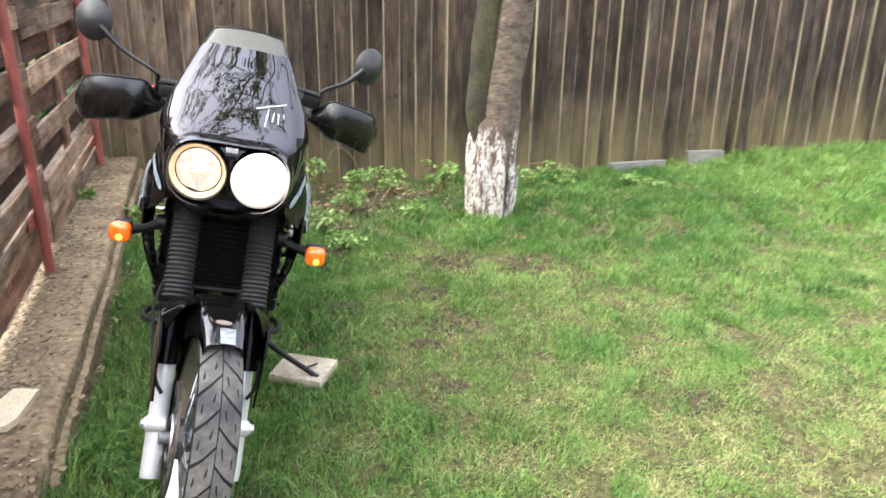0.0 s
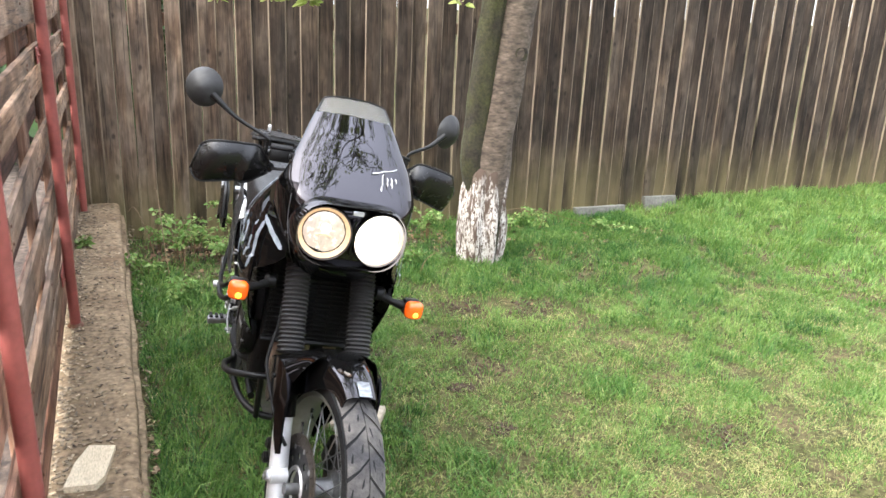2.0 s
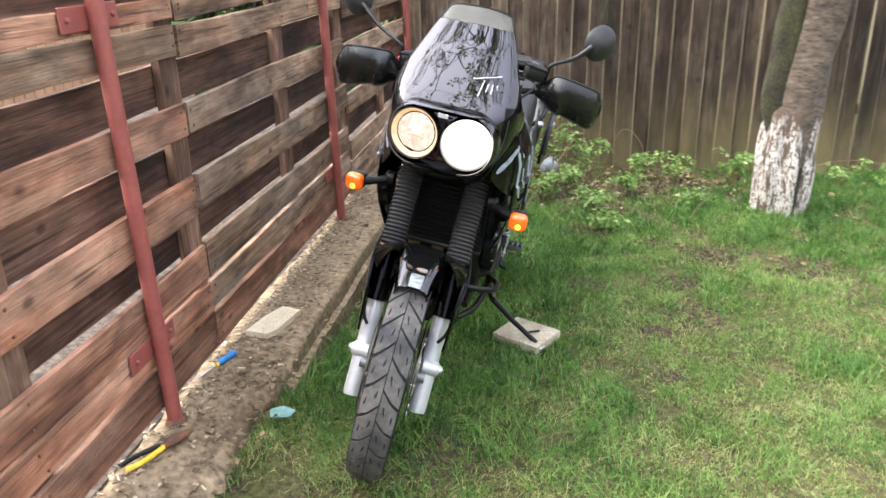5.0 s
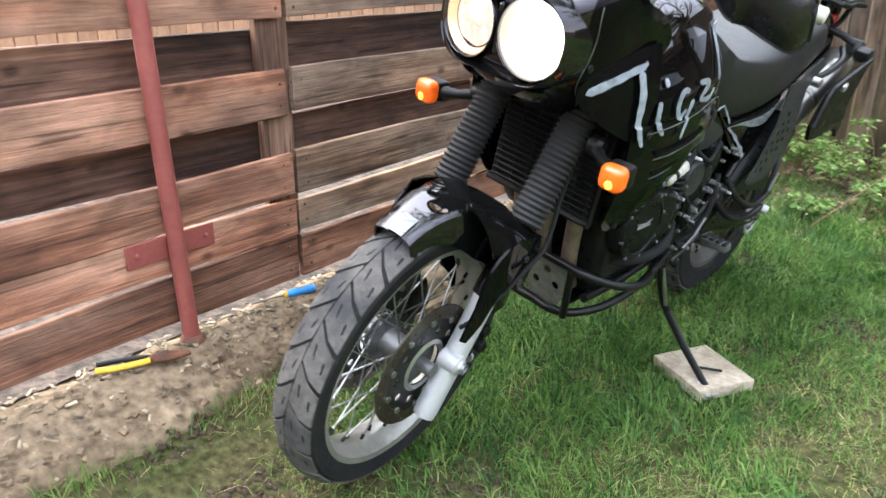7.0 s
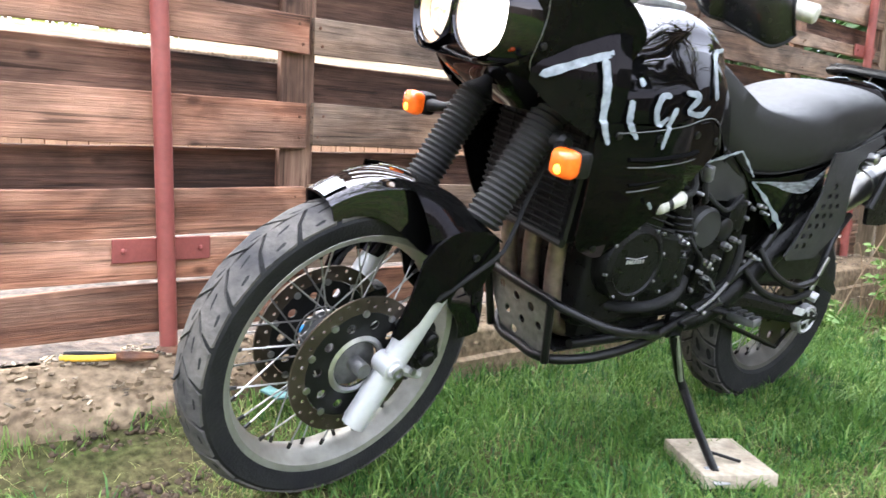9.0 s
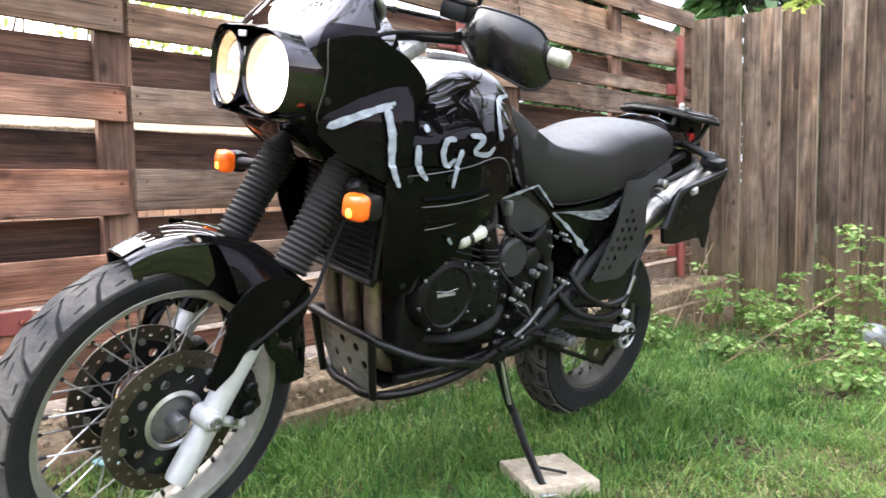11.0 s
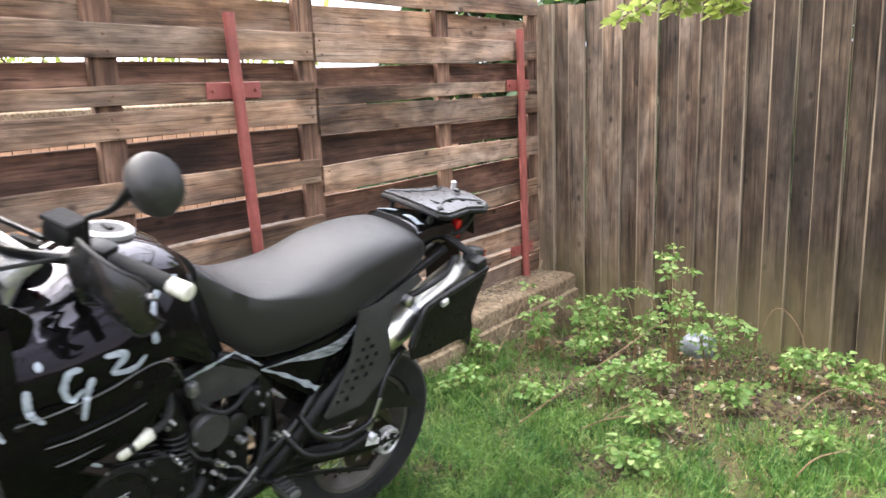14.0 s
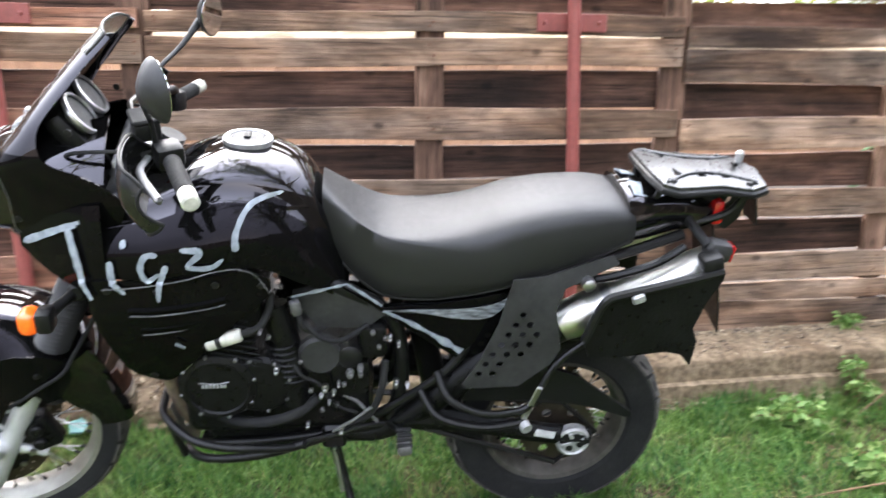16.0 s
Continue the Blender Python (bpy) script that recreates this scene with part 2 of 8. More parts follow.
    l.new(bu.outputs["Normal"], b.inputs["Normal"])
    return m


WOOD_SLAT = wood("weathered_slat", (0.36, 0.235, 0.155), (0.19, 0.113, 0.07), (0.057, 0.033, 0.022), 1, 0.26, grey=(0.25, 0.185, 0.14))
WOOD_RED = wood("red_stained_slat", (0.40, 0.205, 0.125), (0.235, 0.102, 0.06), (0.07, 0.033, 0.021), 1, 0.30, grey=(0.29, 0.165, 0.112))
# slat wood with the shade behind the front row put into its colour
WOOD_REAR_SHADE = wood("dark_stained_slat", (0.17, 0.098, 0.068), (0.085, 0.045, 0.031), (0.026, 0.015, 0.011), 1, 0.3)
WOOD_BATTEN = wood("weathered_batten", (0.25, 0.155, 0.105), (0.15, 0.085, 0.057), (0.055, 0.031, 0.022), 2, 0.25)
# last argument: boards darker from about x = -0.35 to 8
WOOD_BACK = wood("weathered_fence_board", (0.195, 0.138, 0.092), (0.082, 0.053, 0.035), (0.021, 0.013, 0.009), 2, 0.30,
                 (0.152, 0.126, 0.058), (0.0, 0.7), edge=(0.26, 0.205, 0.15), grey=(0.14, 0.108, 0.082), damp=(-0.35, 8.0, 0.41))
WOOD_PALE = surf("pale_cut_wood", (0.62, 0.53, 0.37), (0.54, 0.45, 0.31), 9, 0.7, bump=0.2, stretch=(4, 1, 4))
RED_PAINT = surf("red_oxide_paint", (0.288, 0.0756, 0.0612), (0.2232, 0.0576, 0.04752), 9, 0.42, 0.6, bump=0.1, fine=0.12)
RUST = surf("rusty_steel", (0.20, 0.085, 0.04), (0.09, 0.045, 0.03), 30, 0.75, metal=0.3, bump=0.4)
CONCRETE = surf("old_concrete", (0.265, 0.20, 0.130), (0.115, 0.080, 0.049), 3.2, 0.92, bump=1.0, bscale=38, fine=0.45, fscale=42, spec=0.12, detail=9.0)
CONCRETE_TILE = surf("concrete_tile", (0.42, 0.36, 0.27), (0.24, 0.19, 0.135), 11, 0.85, bump=0.4, bscale=90, fine=0.2)
GREY_BRICK = surf("grey_block", (0.156, 0.15, 0.132), (0.102, 0.102, 0.084), 9, 0.9, bump=0.5, fine=0.25)
SOIL = surf("soil_and_thatch", (0.045, 0.052, 0.017), (0.078, 0.062, 0.032), 6, 0.95, spec=0.08, bump=1.0, bscale=70, fine=0.6, fscale=45)
LITTER_CHIP = surf("chip_litter", (0.34, 0.27, 0.18), (0.06, 0.042, 0.028), 25, 0.9, island=True, rnd=0.6)
LITTER = surf("leaf_litter", (0.030, 0.020, 0.014), (0.085, 0.062, 0.046), 14, 0.95, bump=1.0, bscale=40, fine=0.6, fscale=35)
BARK = surf("tree_bark", (0.13, 0.100, 0.074), (0.055, 0.039, 0.028), 9, 0.9, bump=1.0, bscale=22, fine=0.45, fscale=30, stretch=(1, 1, 2.4))
BARK_MOSS = surf("mossy_bark", (0.040, 0.040, 0.013), (0.020, 0.015, 0.010), 8, 0.95, bump=1.0, bscale=45, fine=0.4)
TWIG = surf("twig_bark", (0.12, 0.072, 0.042), (0.072, 0.048, 0.03), 12, 0.8, bump=0.3)
CANE = surf("bramble_cane", (0.1815, 0.11, 0.055), (0.121, 0.0825, 0.0385), 12, 0.7)
PAINT = surf("gloss_black_paint", 0.0025, 0.0035, 4, 0.015, 0.03, fine=0.1, spec=0.66)
GUARD = surf("glossy_black_plastic", 0.006, 0.009, 14, 0.20, 0.28, fine=0.15, spec=0.5)
# the same black paint with its reflection cut, for sides that should look darker
PAINT_LOW_SHEEN = surf("black_side_paint", 0.0022, 0.0032, 4, 0.03, 0.05, fine=0.1, spec=0.12)
# specular tints hold back the green of the mirrored lawn
for m_, tint in ((PAINT, (0.96, 0.92, 1.0, 1)), (PAINT_LOW_SHEEN, (0.86, 0.78, 0.90, 1))):
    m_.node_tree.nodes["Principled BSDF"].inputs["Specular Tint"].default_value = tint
PLASTIC = surf("satin_black_plastic", 0.005, 0.008, 14, 0.36, 0.48, bump=0.12, bscale=500, fine=0.15, spec=0.24)
PLASTIC_RACK = surf("smooth_rack_plastic", 0.018, 0.026, 14, 0.26, 0.34, fine=0.15, spec=0.6)
PLASTIC_GREY = surf("grey_black_plastic", 0.018, 0.028, 14, 0.42, 0.55, bump=0.1, bscale=500, spec=0.35)
FRAME_BLACK = surf("frame_enamel", 0.0045, 0.008, 12, 0.28, 0.42, fine=0.2, spec=0.26)
RUBBER = surf("tyre_rubber", (0.009, 0.009, 0.010), (0.017, 0.017, 0.016), 9, 0.75, 0.9, bump=0.25, bscale=160, fine=0.3, spec=0.2)
TREAD = surf("tyre_tread", (0.036, 0.035, 0.036), (0.105, 0.096, 0.085), 13, 0.8, 0.95, bump=0.3, bscale=140, fine=0.25, spec=0.3)
MATT_BLACK = surf("deep_matt_black", 0.002, 0.003, 10, 0.9, spec=0.05)
GAITER = surf("gaiter_rubber", 0.012, 0.019, 12, 0.6, 0.75, bump=0.1)
VINYL = surf("seat_vinyl", 0.0085, 0.0115, 5, 0.42, 0.5, spec=0.42, bump=0.2, bscale=420, fine=0.1)
ALLOY = surf("polished_alloy", 0.496, 0.56, 10, 0.28, 0.4, metal=0.9, fine=0.08)
RIM_ALLOY = surf("rim_alloy", (0.434, 0.427, 0.385), (0.322, 0.315, 0.28), 10, 0.30, 0.45, metal=0.75, fine=0.1)
CAST = surf("cast_aluminium", 0.396, 0.4464, 12, 0.38, 0.5, metal=0.6, bump=0.15, bscale=260)
FORK_SILVER = surf("silver_fork_paint", 0.4752, 0.5184, 8, 0.35, 0.45, metal=0.35, fine=0.06)
STEEL = surf("steel_bolt", 0.34, 0.40, 12, 0.30, 0.4, metal=1.0, fine=0.1)
BOLT = surf("dull_bolt", 0.08, 0.2, 12, 0.45, 0.6, metal=0.7, fine=0.1)
DECAL_STREAK = surf("streaky_silver_decal", (0.26, 0.28, 0.30), (0.015, 0.016, 0.018), 26, 0.3, stretch=(1, 1, 5), fine=0.3)
BUD = surf("opening_bud", (0.34, 0.42, 0.24), (0.40, 0.40, 0.20), 40, 0.6)
HUB = surf("dark_cast_hub", 0.13, 0.20, 12, 0.4, 0.55, metal=0.7, bump=0.1)
CLOD = surf("soil_clod", (0.036, 0.023, 0.013), (0.075, 0.048, 0.027), 20, 0.95, bump=0.6, bscale=120, island=True, rnd=0.4)
# rear rim: a much darker tone than the front rim's alloy
RIM_DARK = surf("dusty_rim_alloy", (0.105, 0.098, 0.085), (0.06, 0.056, 0.048), 14, 0.5, 0.65, metal=0.6, fine=0.2)
CHROME = surf("muffler_steel", (0.6375, 0.6205, 0.578), (0.527, 0.51, 0.4675), 6, 0.28, 0.4, metal=1.0, fine=0.05)
DISC = surf("disc_steel", (0.075, 0.060, 0.046), (0.13, 0.108, 0.088), 10, 0.38, 0.5, metal=0.9, fine=0.12)
HEADER = surf("stained_header_pipe", (0.16, 0.11, 0.085), (0.28, 0.22, 0.18), 9, 0.45, 0.6, metal=0.8)
ENGINE = surf("engine_black", 0.0035, 0.006, 16, 0.26, 0.45, bump=0.2, bscale=180, spec=0.16)
SKID = surf("dull_aluminium_plate", (0.255, 0.2475, 0.2325), (0.33, 0.315, 0.2925), 8, 0.42, 0.55, metal=0.7, bump=0.1)
DECAL = surf("silver_grey_decal", (0.27, 0.30, 0.33), (0.17, 0.195, 0.22), 40, 0.35, bump=0.3, bscale=90)
WHITE_STICKER = surf("white_sticker", 0.54, 0.4875, 12, 0.5)
CREAM = surf("cream_plastic", (0.495, 0.4875, 0.42), (0.435, 0.4275, 0.36), 12, 0.45)
ORANGE = surf("lit_orange_lens", (0.80, 0.13, 0.01), (0.72, 0.10, 0.01), 20, 0.18, coat=0.5, emit=(1.0, 0.14, 0.01), estr=0.17)
AMBER = surf("lit_amber_bulb", (0.9, 0.4, 0.05), None, 20, 0.3, emit=(1.0, 0.42, 0.03), estr=2.0)
RED_LENS = surf("red_lens", (0.45, 0.01, 0.01), (0.38, 0.01, 0.01), 20, 0.2, coat=0.5)
LAMP_BRIGHT = surf("lit_headlamp", 0.8, None, 20, 0.2, emit=(1.0, 0.92, 0.78), estr=4.0)
LAMP_DIM = surf("lit_sidelamp", (0.75, 0.68, 0.60), (0.55, 0.48, 0.40), 45, 0.16, 0.3, metal=0.5, emit=(1.0, 0.84, 0.66), estr=0.24)
LAMP_RIM = surf("warm_lit_reflector", (0.42, 0.32, 0.24), (0.32, 0.24, 0.16), 20, 0.3, metal=0.2, emit=(1.0, 0.60, 0.30), estr=0.42)
MIRROR = surf("mirror_glass", 0.9, None, 5, 0.02, metal=1.0, fine=0)
YELLOW = surf("yellow_grip", (0.75, 0.45, 0.03), (0.65, 0.38, 0.03), 18, 0.45)
BLUE = surf("blue_grip", (0.02, 0.22, 0.55), (0.02, 0.18, 0.45), 18, 0.4)
TEAL = surf("teal_glass_shard", (0.11, 0.22, 0.20), (0.09, 0.19, 0.17), 18, 0.55)
LIME = surf("limewash", (0.56, 0.52, 0.48), (0.40, 0.36, 0.32), 14, 0.9, bump=1.0, bscale=30, fine=0.3)
BAG = surf("pale_plastic_bag", (0.23, 0.245, 0.25), (0.11, 0.13, 0.15), 16, 0.4, bump=0.5, bscale=25)
SHED = surf("orange_brown_cladding", (0.465, 0.27, 0.15), (0.36, 0.20, 0.115), 3, 0.8, bump=0.2, stretch=(8, 8, 1), rnd=0.16)
WALL_PLAIN = surf("plain_timber_wall", (0.132, 0.1056, 0.0858), (0.0924, 0.0726, 0.0594), 3, 0.85, bump=0.3, stretch=(8, 8, 1))


def flaked(m, under, z_top):
    """Lets the dark bark show through a coat: in upright fissures, in flakes, and above a ragged upper edge."""
    nt = m.node_tree
    n, l = nt.nodes, nt.links
    b = n["Principled BSDF"]
    coat = b.inputs["Base Color"].links[0].from_socket
    tc = n.new("ShaderNodeTexCoord")
    fac, last = None, None
    for sc, lo, hi in (((34, 34, 7.0), 0.38, 0.50), ((85, 85, 40), 0.40, 0.50)):
        mp = n.new("ShaderNodeMapping")
        mp.inputs["Scale"].default_value = sc
        l.new(tc.outputs["Object"], mp.inputs["Vector"])
        t = n.new("ShaderNodeTexNoise")
        t.inputs["Scale"].default_value, t.inputs["Detail"].default_value = 1.0, 5
        l.new(mp.outputs["Vector"], t.inputs["Vector"])
        mr = n.new("ShaderNodeMapRange")
        mr.inputs[1].default_value, mr.inputs[2].default_value = lo, hi
        l.new(t.outputs["Fac"], mr.inputs[0])
        if fac is None:
            fac = mr.outputs[0]
        else:
            mu = n.new("ShaderNodeMath")
            mu.operation = "MULTIPLY"
            l.new(fac, mu.inputs[0])
            l.new(mr.outputs[0], mu.inputs[1])
            fac = mu.outputs[0]
        last = last or t
    sep = n.new("ShaderNodeSeparateXYZ")
    l.new(tc.outputs["Object"], sep.inputs[0])
    wob = n.new("ShaderNodeMath")
    wob.operation = "MULTIPLY_ADD"
    wob.inputs[1].default_value = 0.6
    l.new(last.outputs["Fac"], wob.inputs[0])
    l.new(sep.outputs["Z"], wob.inputs[2])
    top = n.new("ShaderNodeMapRange")
    top.inputs[1].default_value, top.inputs[2].default_value = z_top + 0.33, z_top + 0.27
    l.new(wob.outputs[0], top.inputs[0])
    mu = n.new("ShaderNodeMath")
    mu.operation = "MULTIPLY"
    l.new(fac, mu.inputs[0])
    l.new(top.outputs[0], mu.inputs[1])
    mx = n.new("ShaderNodeMix")
    mx.data_type = "RGBA"
    mx.inputs["A"].default_value = rgb(under)
    l.new(coat, mx.inputs["B"])
    l.new(mu.outputs[0], mx.inputs["Factor"])
    l.new(mx.outputs["Result"], b.inputs["Base Color"])
    return m


flaked(LIME, (0.085, 0.056, 0.040), 0.56)


def leafy(name, c1, c2, rough=0.5, trans=0.35, scale=1.6, own=0.55):
    """Leaves and blades: each island takes its own shade between two greens; some light passes through."""
    m = bpy.data.materials.new(name)
    m.use_nodes = True
    nt = m.node_tree
    n, l = nt.nodes, nt.links
    b = n["Principled BSDF"]
    geo = n.new("ShaderNodeNewGeometry")
    tc = n.new("ShaderNodeTexCoord")
    big = n.new("ShaderNodeTexNoise")
    big.inputs["Scale"].default_value, big.inputs["Detail"].default_value = scale, 5
    l.new(tc.outputs["Object"], big.inputs["Vector"])
    ad = n.new("ShaderNodeMath")
    ad.operation = "MULTIPLY_ADD"
    ad.inputs[1].default_value, ad.inputs[2].default_value = own, -own / 2
    l.new(geo.outputs["Random Per Island"], ad.inputs[0])
    sm = n.new("ShaderNodeMath")
    sm.operation = "ADD"
    l.new(ad.outputs[0], sm.inputs[0])
    l.new(big.outputs["Fac"], sm.inputs[1])
    ra = n.new("ShaderNodeValToRGB")
    e = ra.color_ramp.elements
    e[0].position, e[0].color = 0.25, rgb(c1)
    e[1].position, e[1].color = 0.8, rgb(c2)
    l.new(sm.outputs[0], ra.inputs["Fac"])
    l.new(ra.outputs["Color"], b.inputs["Base Color"])
    b.inputs["Roughness"].default_value = rough
    b.inputs["Specular IOR Level"].default_value = 0.35
    tr = n.new("ShaderNodeBsdfTranslucent")
    l.new(ra.outputs["Color"], tr.inputs["Color"])
    ms = n.new("ShaderNodeMixShader")
    ms.inputs[0].default_value = trans
    l.new(b.outputs[0], ms.inputs[1])
    l.new(tr.outputs[0], ms.inputs[2])
    l.new(ms.outputs[0], n["Material Output"].inputs["Surface"])
    return m


GRASS = leafy("grass_blades", (0.065, 0.165, 0.028), (0.22, 0.315, 0.08), scale=3.0, own=0.55)
# richer grass, its green also deepened for the shade by fence and motorcycle
GRASS_LUSH_SHADE = leafy("lush_grass", (0.022, 0.086, 0.016), (0.125, 0.235, 0.046), scale=4.0, own=0.75)
GRASS_STRAW = leafy("straw_yellow_grass", (0.23, 0.25, 0.08), (0.46, 0.42, 0.19), scale=5.0, own=0.5)
LEAF = leafy("bramble_leaf", (0.10, 0.20, 0.04), (0.29, 0.385, 0.13), own=0.8)
LEAF_DEAD = leafy("dead_leaf", (0.075, 0.040, 0.022), (0.30, 0.20, 0.115), rough=0.8, trans=0.1, own=0.9)
LEAF_SPRING = leafy("young_tree_leaf", (0.2244, 0.3036, 0.0594), (0.3828, 0.4224, 0.132), trans=0.5)
LEAF_DARK = leafy("conifer_leaf", (0.018, 0.05, 0.012), (0.05, 0.10, 0.025))
GLASS = bpy.data.materials.new("tinted_screen")
GLASS.use_nodes = True
gb = GLASS.node_tree.nodes["Principled BSDF"]
gb.inputs["Base Color"].default_value = (0.45, 0.45, 0.42, 1)
gb.inputs["Roughness"].default_value = 0.12
gb.inputs["Transmission Weight"].default_value = 0.85
gb.inputs["IOR"].default_value = 1.15


# ---- mesh helpers ----
class Geo:
    """Vertices and faces gathered for one mesh."""

    def __init__(self):
        self.v, self.f = [], []

    def add(self, verts, faces):
        o = len(self.v)
        self.v += [tuple(p) for p in verts]
        self.f += [tuple(i + o for i in q) for q in faces]
        return self

    def moved(self, m):
        self.v = [tuple(m @ Vector(p)) for p in self.v]
        return self

    def join(self, other):
        return self.add(other.v, other.f)


def mesh_from(name, g, mat, smooth=35):
    me = bpy.data.meshes.new(name)
    me.from_pydata(g.v, [], g.f)
    bm = bmesh.new()
    bm.from_mesh(me)
    bmesh.ops.recalc_face_normals(bm, faces=bm.faces)
    bm.to_mesh(me)
    bm.free()
    if mat:
        me.materials.append(mat)
    if smooth:
        me.shade_smooth()
        me.set_sharp_from_angle(angle=radians(smooth))
    return me


def part(name, g, mat, parent, label="", smooth=35):
    ob = new(name, mesh_from(name, g, mat, smooth))
    if parent is not None:
        ob.parent = parent
    if label:
        ob["label"] = label
    return ob


def thing(name, label, category, m=None, group="", kind=""):
    ob = new(name)
    ob.empty_display_size = 0.05
    if m is not None:
        ob.matrix_world = m
    return tagged(ob, label, category, group, kind)


def spline(keys, n):
    """n samples along a Catmull-Rom curve through keys (tuples)."""
    k = [np.array(p, float) for p in keys]
    k = [2 * k[0] - k[1]] + k + [2 * k[-1] - k[-2]]
    out = []
    segs = len(k) - 3
    for i in range(n):
        u = i / (n - 1) * segs
        j = min(int(u), segs - 1)
        t = u - j
        a, b, c, d = k[j:j + 4]
        out.append(0.5 * (2 * b + (c - a) * t + (2 * a - 5 * b + 4 * c - d) * t * t + (3 * b - a - 3 * c + d) * t ** 3))
    return out


def tube(points, r, n=10, smooth=0, caps=True, closed=False, radii=None, flat=1.0):
    """A round bar along points; smooth: samples along a curve through them."""
    pts = spline(points, smooth) if smooth else [np.array(p, float) for p in points]
    if radii is not None and smooth:
        radii = [float(q[0]) for q in spline([(x,) for x in radii], smooth)]
    g = Geo()
    cnt = len(pts)
    up = None
    verts = []
    for i, p in enumerate(pts):
        a = pts[(i - 1) % cnt] if (closed or i) else pts[0]
        b = pts[(i + 1) % cnt] if (closed or i < cnt - 1) else pts[-1]
        d = b - a
        d /= max(np.linalg.norm(d), 1e-9)
        if up is None:
            up = np.array([0, 0, 1.0]) if abs(d[2]) < 0.9 else np.array([1.0, 0, 0])
        s = np.cross(d, up)
        s /= max(np.linalg.norm(s), 1e-9)
        up = np.cross(s, d)
        rr = radii[i] if radii is not None else r
        verts += [p + rr * (math.cos(2 * math.pi * k / n) * s + flat * math.sin(2 * math.pi * k / n) * up) for k in range(n)]
    faces = []
    for i in range(cnt if closed else cnt - 1):
        for k in range(n):
            i2 = (i + 1) % cnt
            faces.append((i * n + k, i * n + (k + 1) % n, i2 * n + (k + 1) % n, i2 * n + k))
    if caps and not closed:
        faces += [tuple(reversed(range(n))), tuple((cnt - 1) * n + k for k in range(n))]
    return g.add(verts, faces)


def lathe(profile, n=32, axis="x", closed=False):
    """Turns (radius, along) pairs round an axis."""
    g = Geo()
    verts = []
    for r, h in profile:
        for k in range(n):
            a = 2 * math.pi * k / n
            c, s = r * math.cos(a), r * math.sin(a)
            verts.append({"x": (h, c, s), "y": (c, h, s), "z": (c, s, h)}[axis])
    m = len(profile)
    faces = []
    for i in range(m if closed else m - 1):
        j = (i + 1) % m
        for k in range(n):
            faces.append((i * n + k, i * n + (k + 1) % n, j * n + (k + 1) % n, j * n + k))
    if not closed:
        if profile[0][0] > 1e-6:
            faces.append(tuple(reversed(range(n))))
        if profile[-1][0] > 1e-6:
            faces.append(tuple((m - 1) * n + k for k in range(n)))
    return g.add(verts, faces)


def box(sx, sy, sz, m=None, bevel=0.004, seg=1):
    bm = bmesh.new()
    bmesh.ops.create_cube(bm, size=1)
    for v in bm.verts:
        v.co = Vector((v.co.x * sx, v.co.y * sy, v.co.z * sz))
    if bevel:
        bmesh.ops.bevel(bm, geom=list(bm.edges), offset=bevel, segments=seg, affect="EDGES", profile=0.5)
    return from_bm(bm, m)


def from_bm(bm, m=None):
    g = Geo()
    bm.verts.index_update()
    g.add([v.co[:] for v in bm.verts], [[v.index for v in f.verts] for f in bm.faces])
    bm.free()
    return g.moved(m) if m is not None else g


def loft(rings, caps=True, closed=True):
    """Skins equal-sized rings of points."""
    n = len(rings[0])
    verts = [p for r in rings for p in r]
    faces = []
    for i in range(len(rings) - 1):
        for k in range(n if closed else n - 1):
            k2 = (k + 1) % n
            faces.append((i * n + k, i * n + k2, (i + 1) * n + k2, (i + 1) * n + k))
    if caps and closed:
        faces += [tuple(reversed(range(n))), tuple((len(rings) - 1) * n + k for k in range(n))]
    return Geo().add(verts, faces)


def shell(rows, thick, toward):
    """A sheet through rows of points, given thickness away from the point or direction toward()."""
    nr, nc = len(rows), len(rows[0])
    P = np.array(rows, float)
    du = np.gradient(P, axis=0)
    dv = np.gradient(P, axis=1)
    nrm = np.cross(du, dv)
    nrm /= np.maximum(np.linalg.norm(nrm, axis=2, keepdims=True), 1e-9)
    aim = np.array(toward, float) - P
    flip = np.sign((nrm * aim).sum(axis=2, keepdims=True))
    flip[flip == 0] = 1
    Q = P + nrm * flip * thick
    verts = list(P.reshape(-1, 3)) + list(Q.reshape(-1, 3))
    o = nr * nc
    faces = []
    for i in range(nr - 1):
        for j in range(nc - 1):
            a, b, c, d = i * nc + j, i * nc + j + 1, (i + 1) * nc + j + 1, (i + 1) * nc + j
            faces += [(a, b, c, d), (o + d, o + c, o + b, o + a)]
    edge = [i for i in range(nc)] + [i * nc + nc - 1 for i in range(1, nr)] + [(nr - 1) * nc + j for j in range(nc - 2, -1, -1)] + [i * nc for i in range(nr - 2, 0, -1)]
    for k in range(len(edge)):
        a, b = edge[k], edge[(k + 1) % len(edge)]
        faces.append((a, b, o + b, o + a))
    return Geo().add(verts, faces)


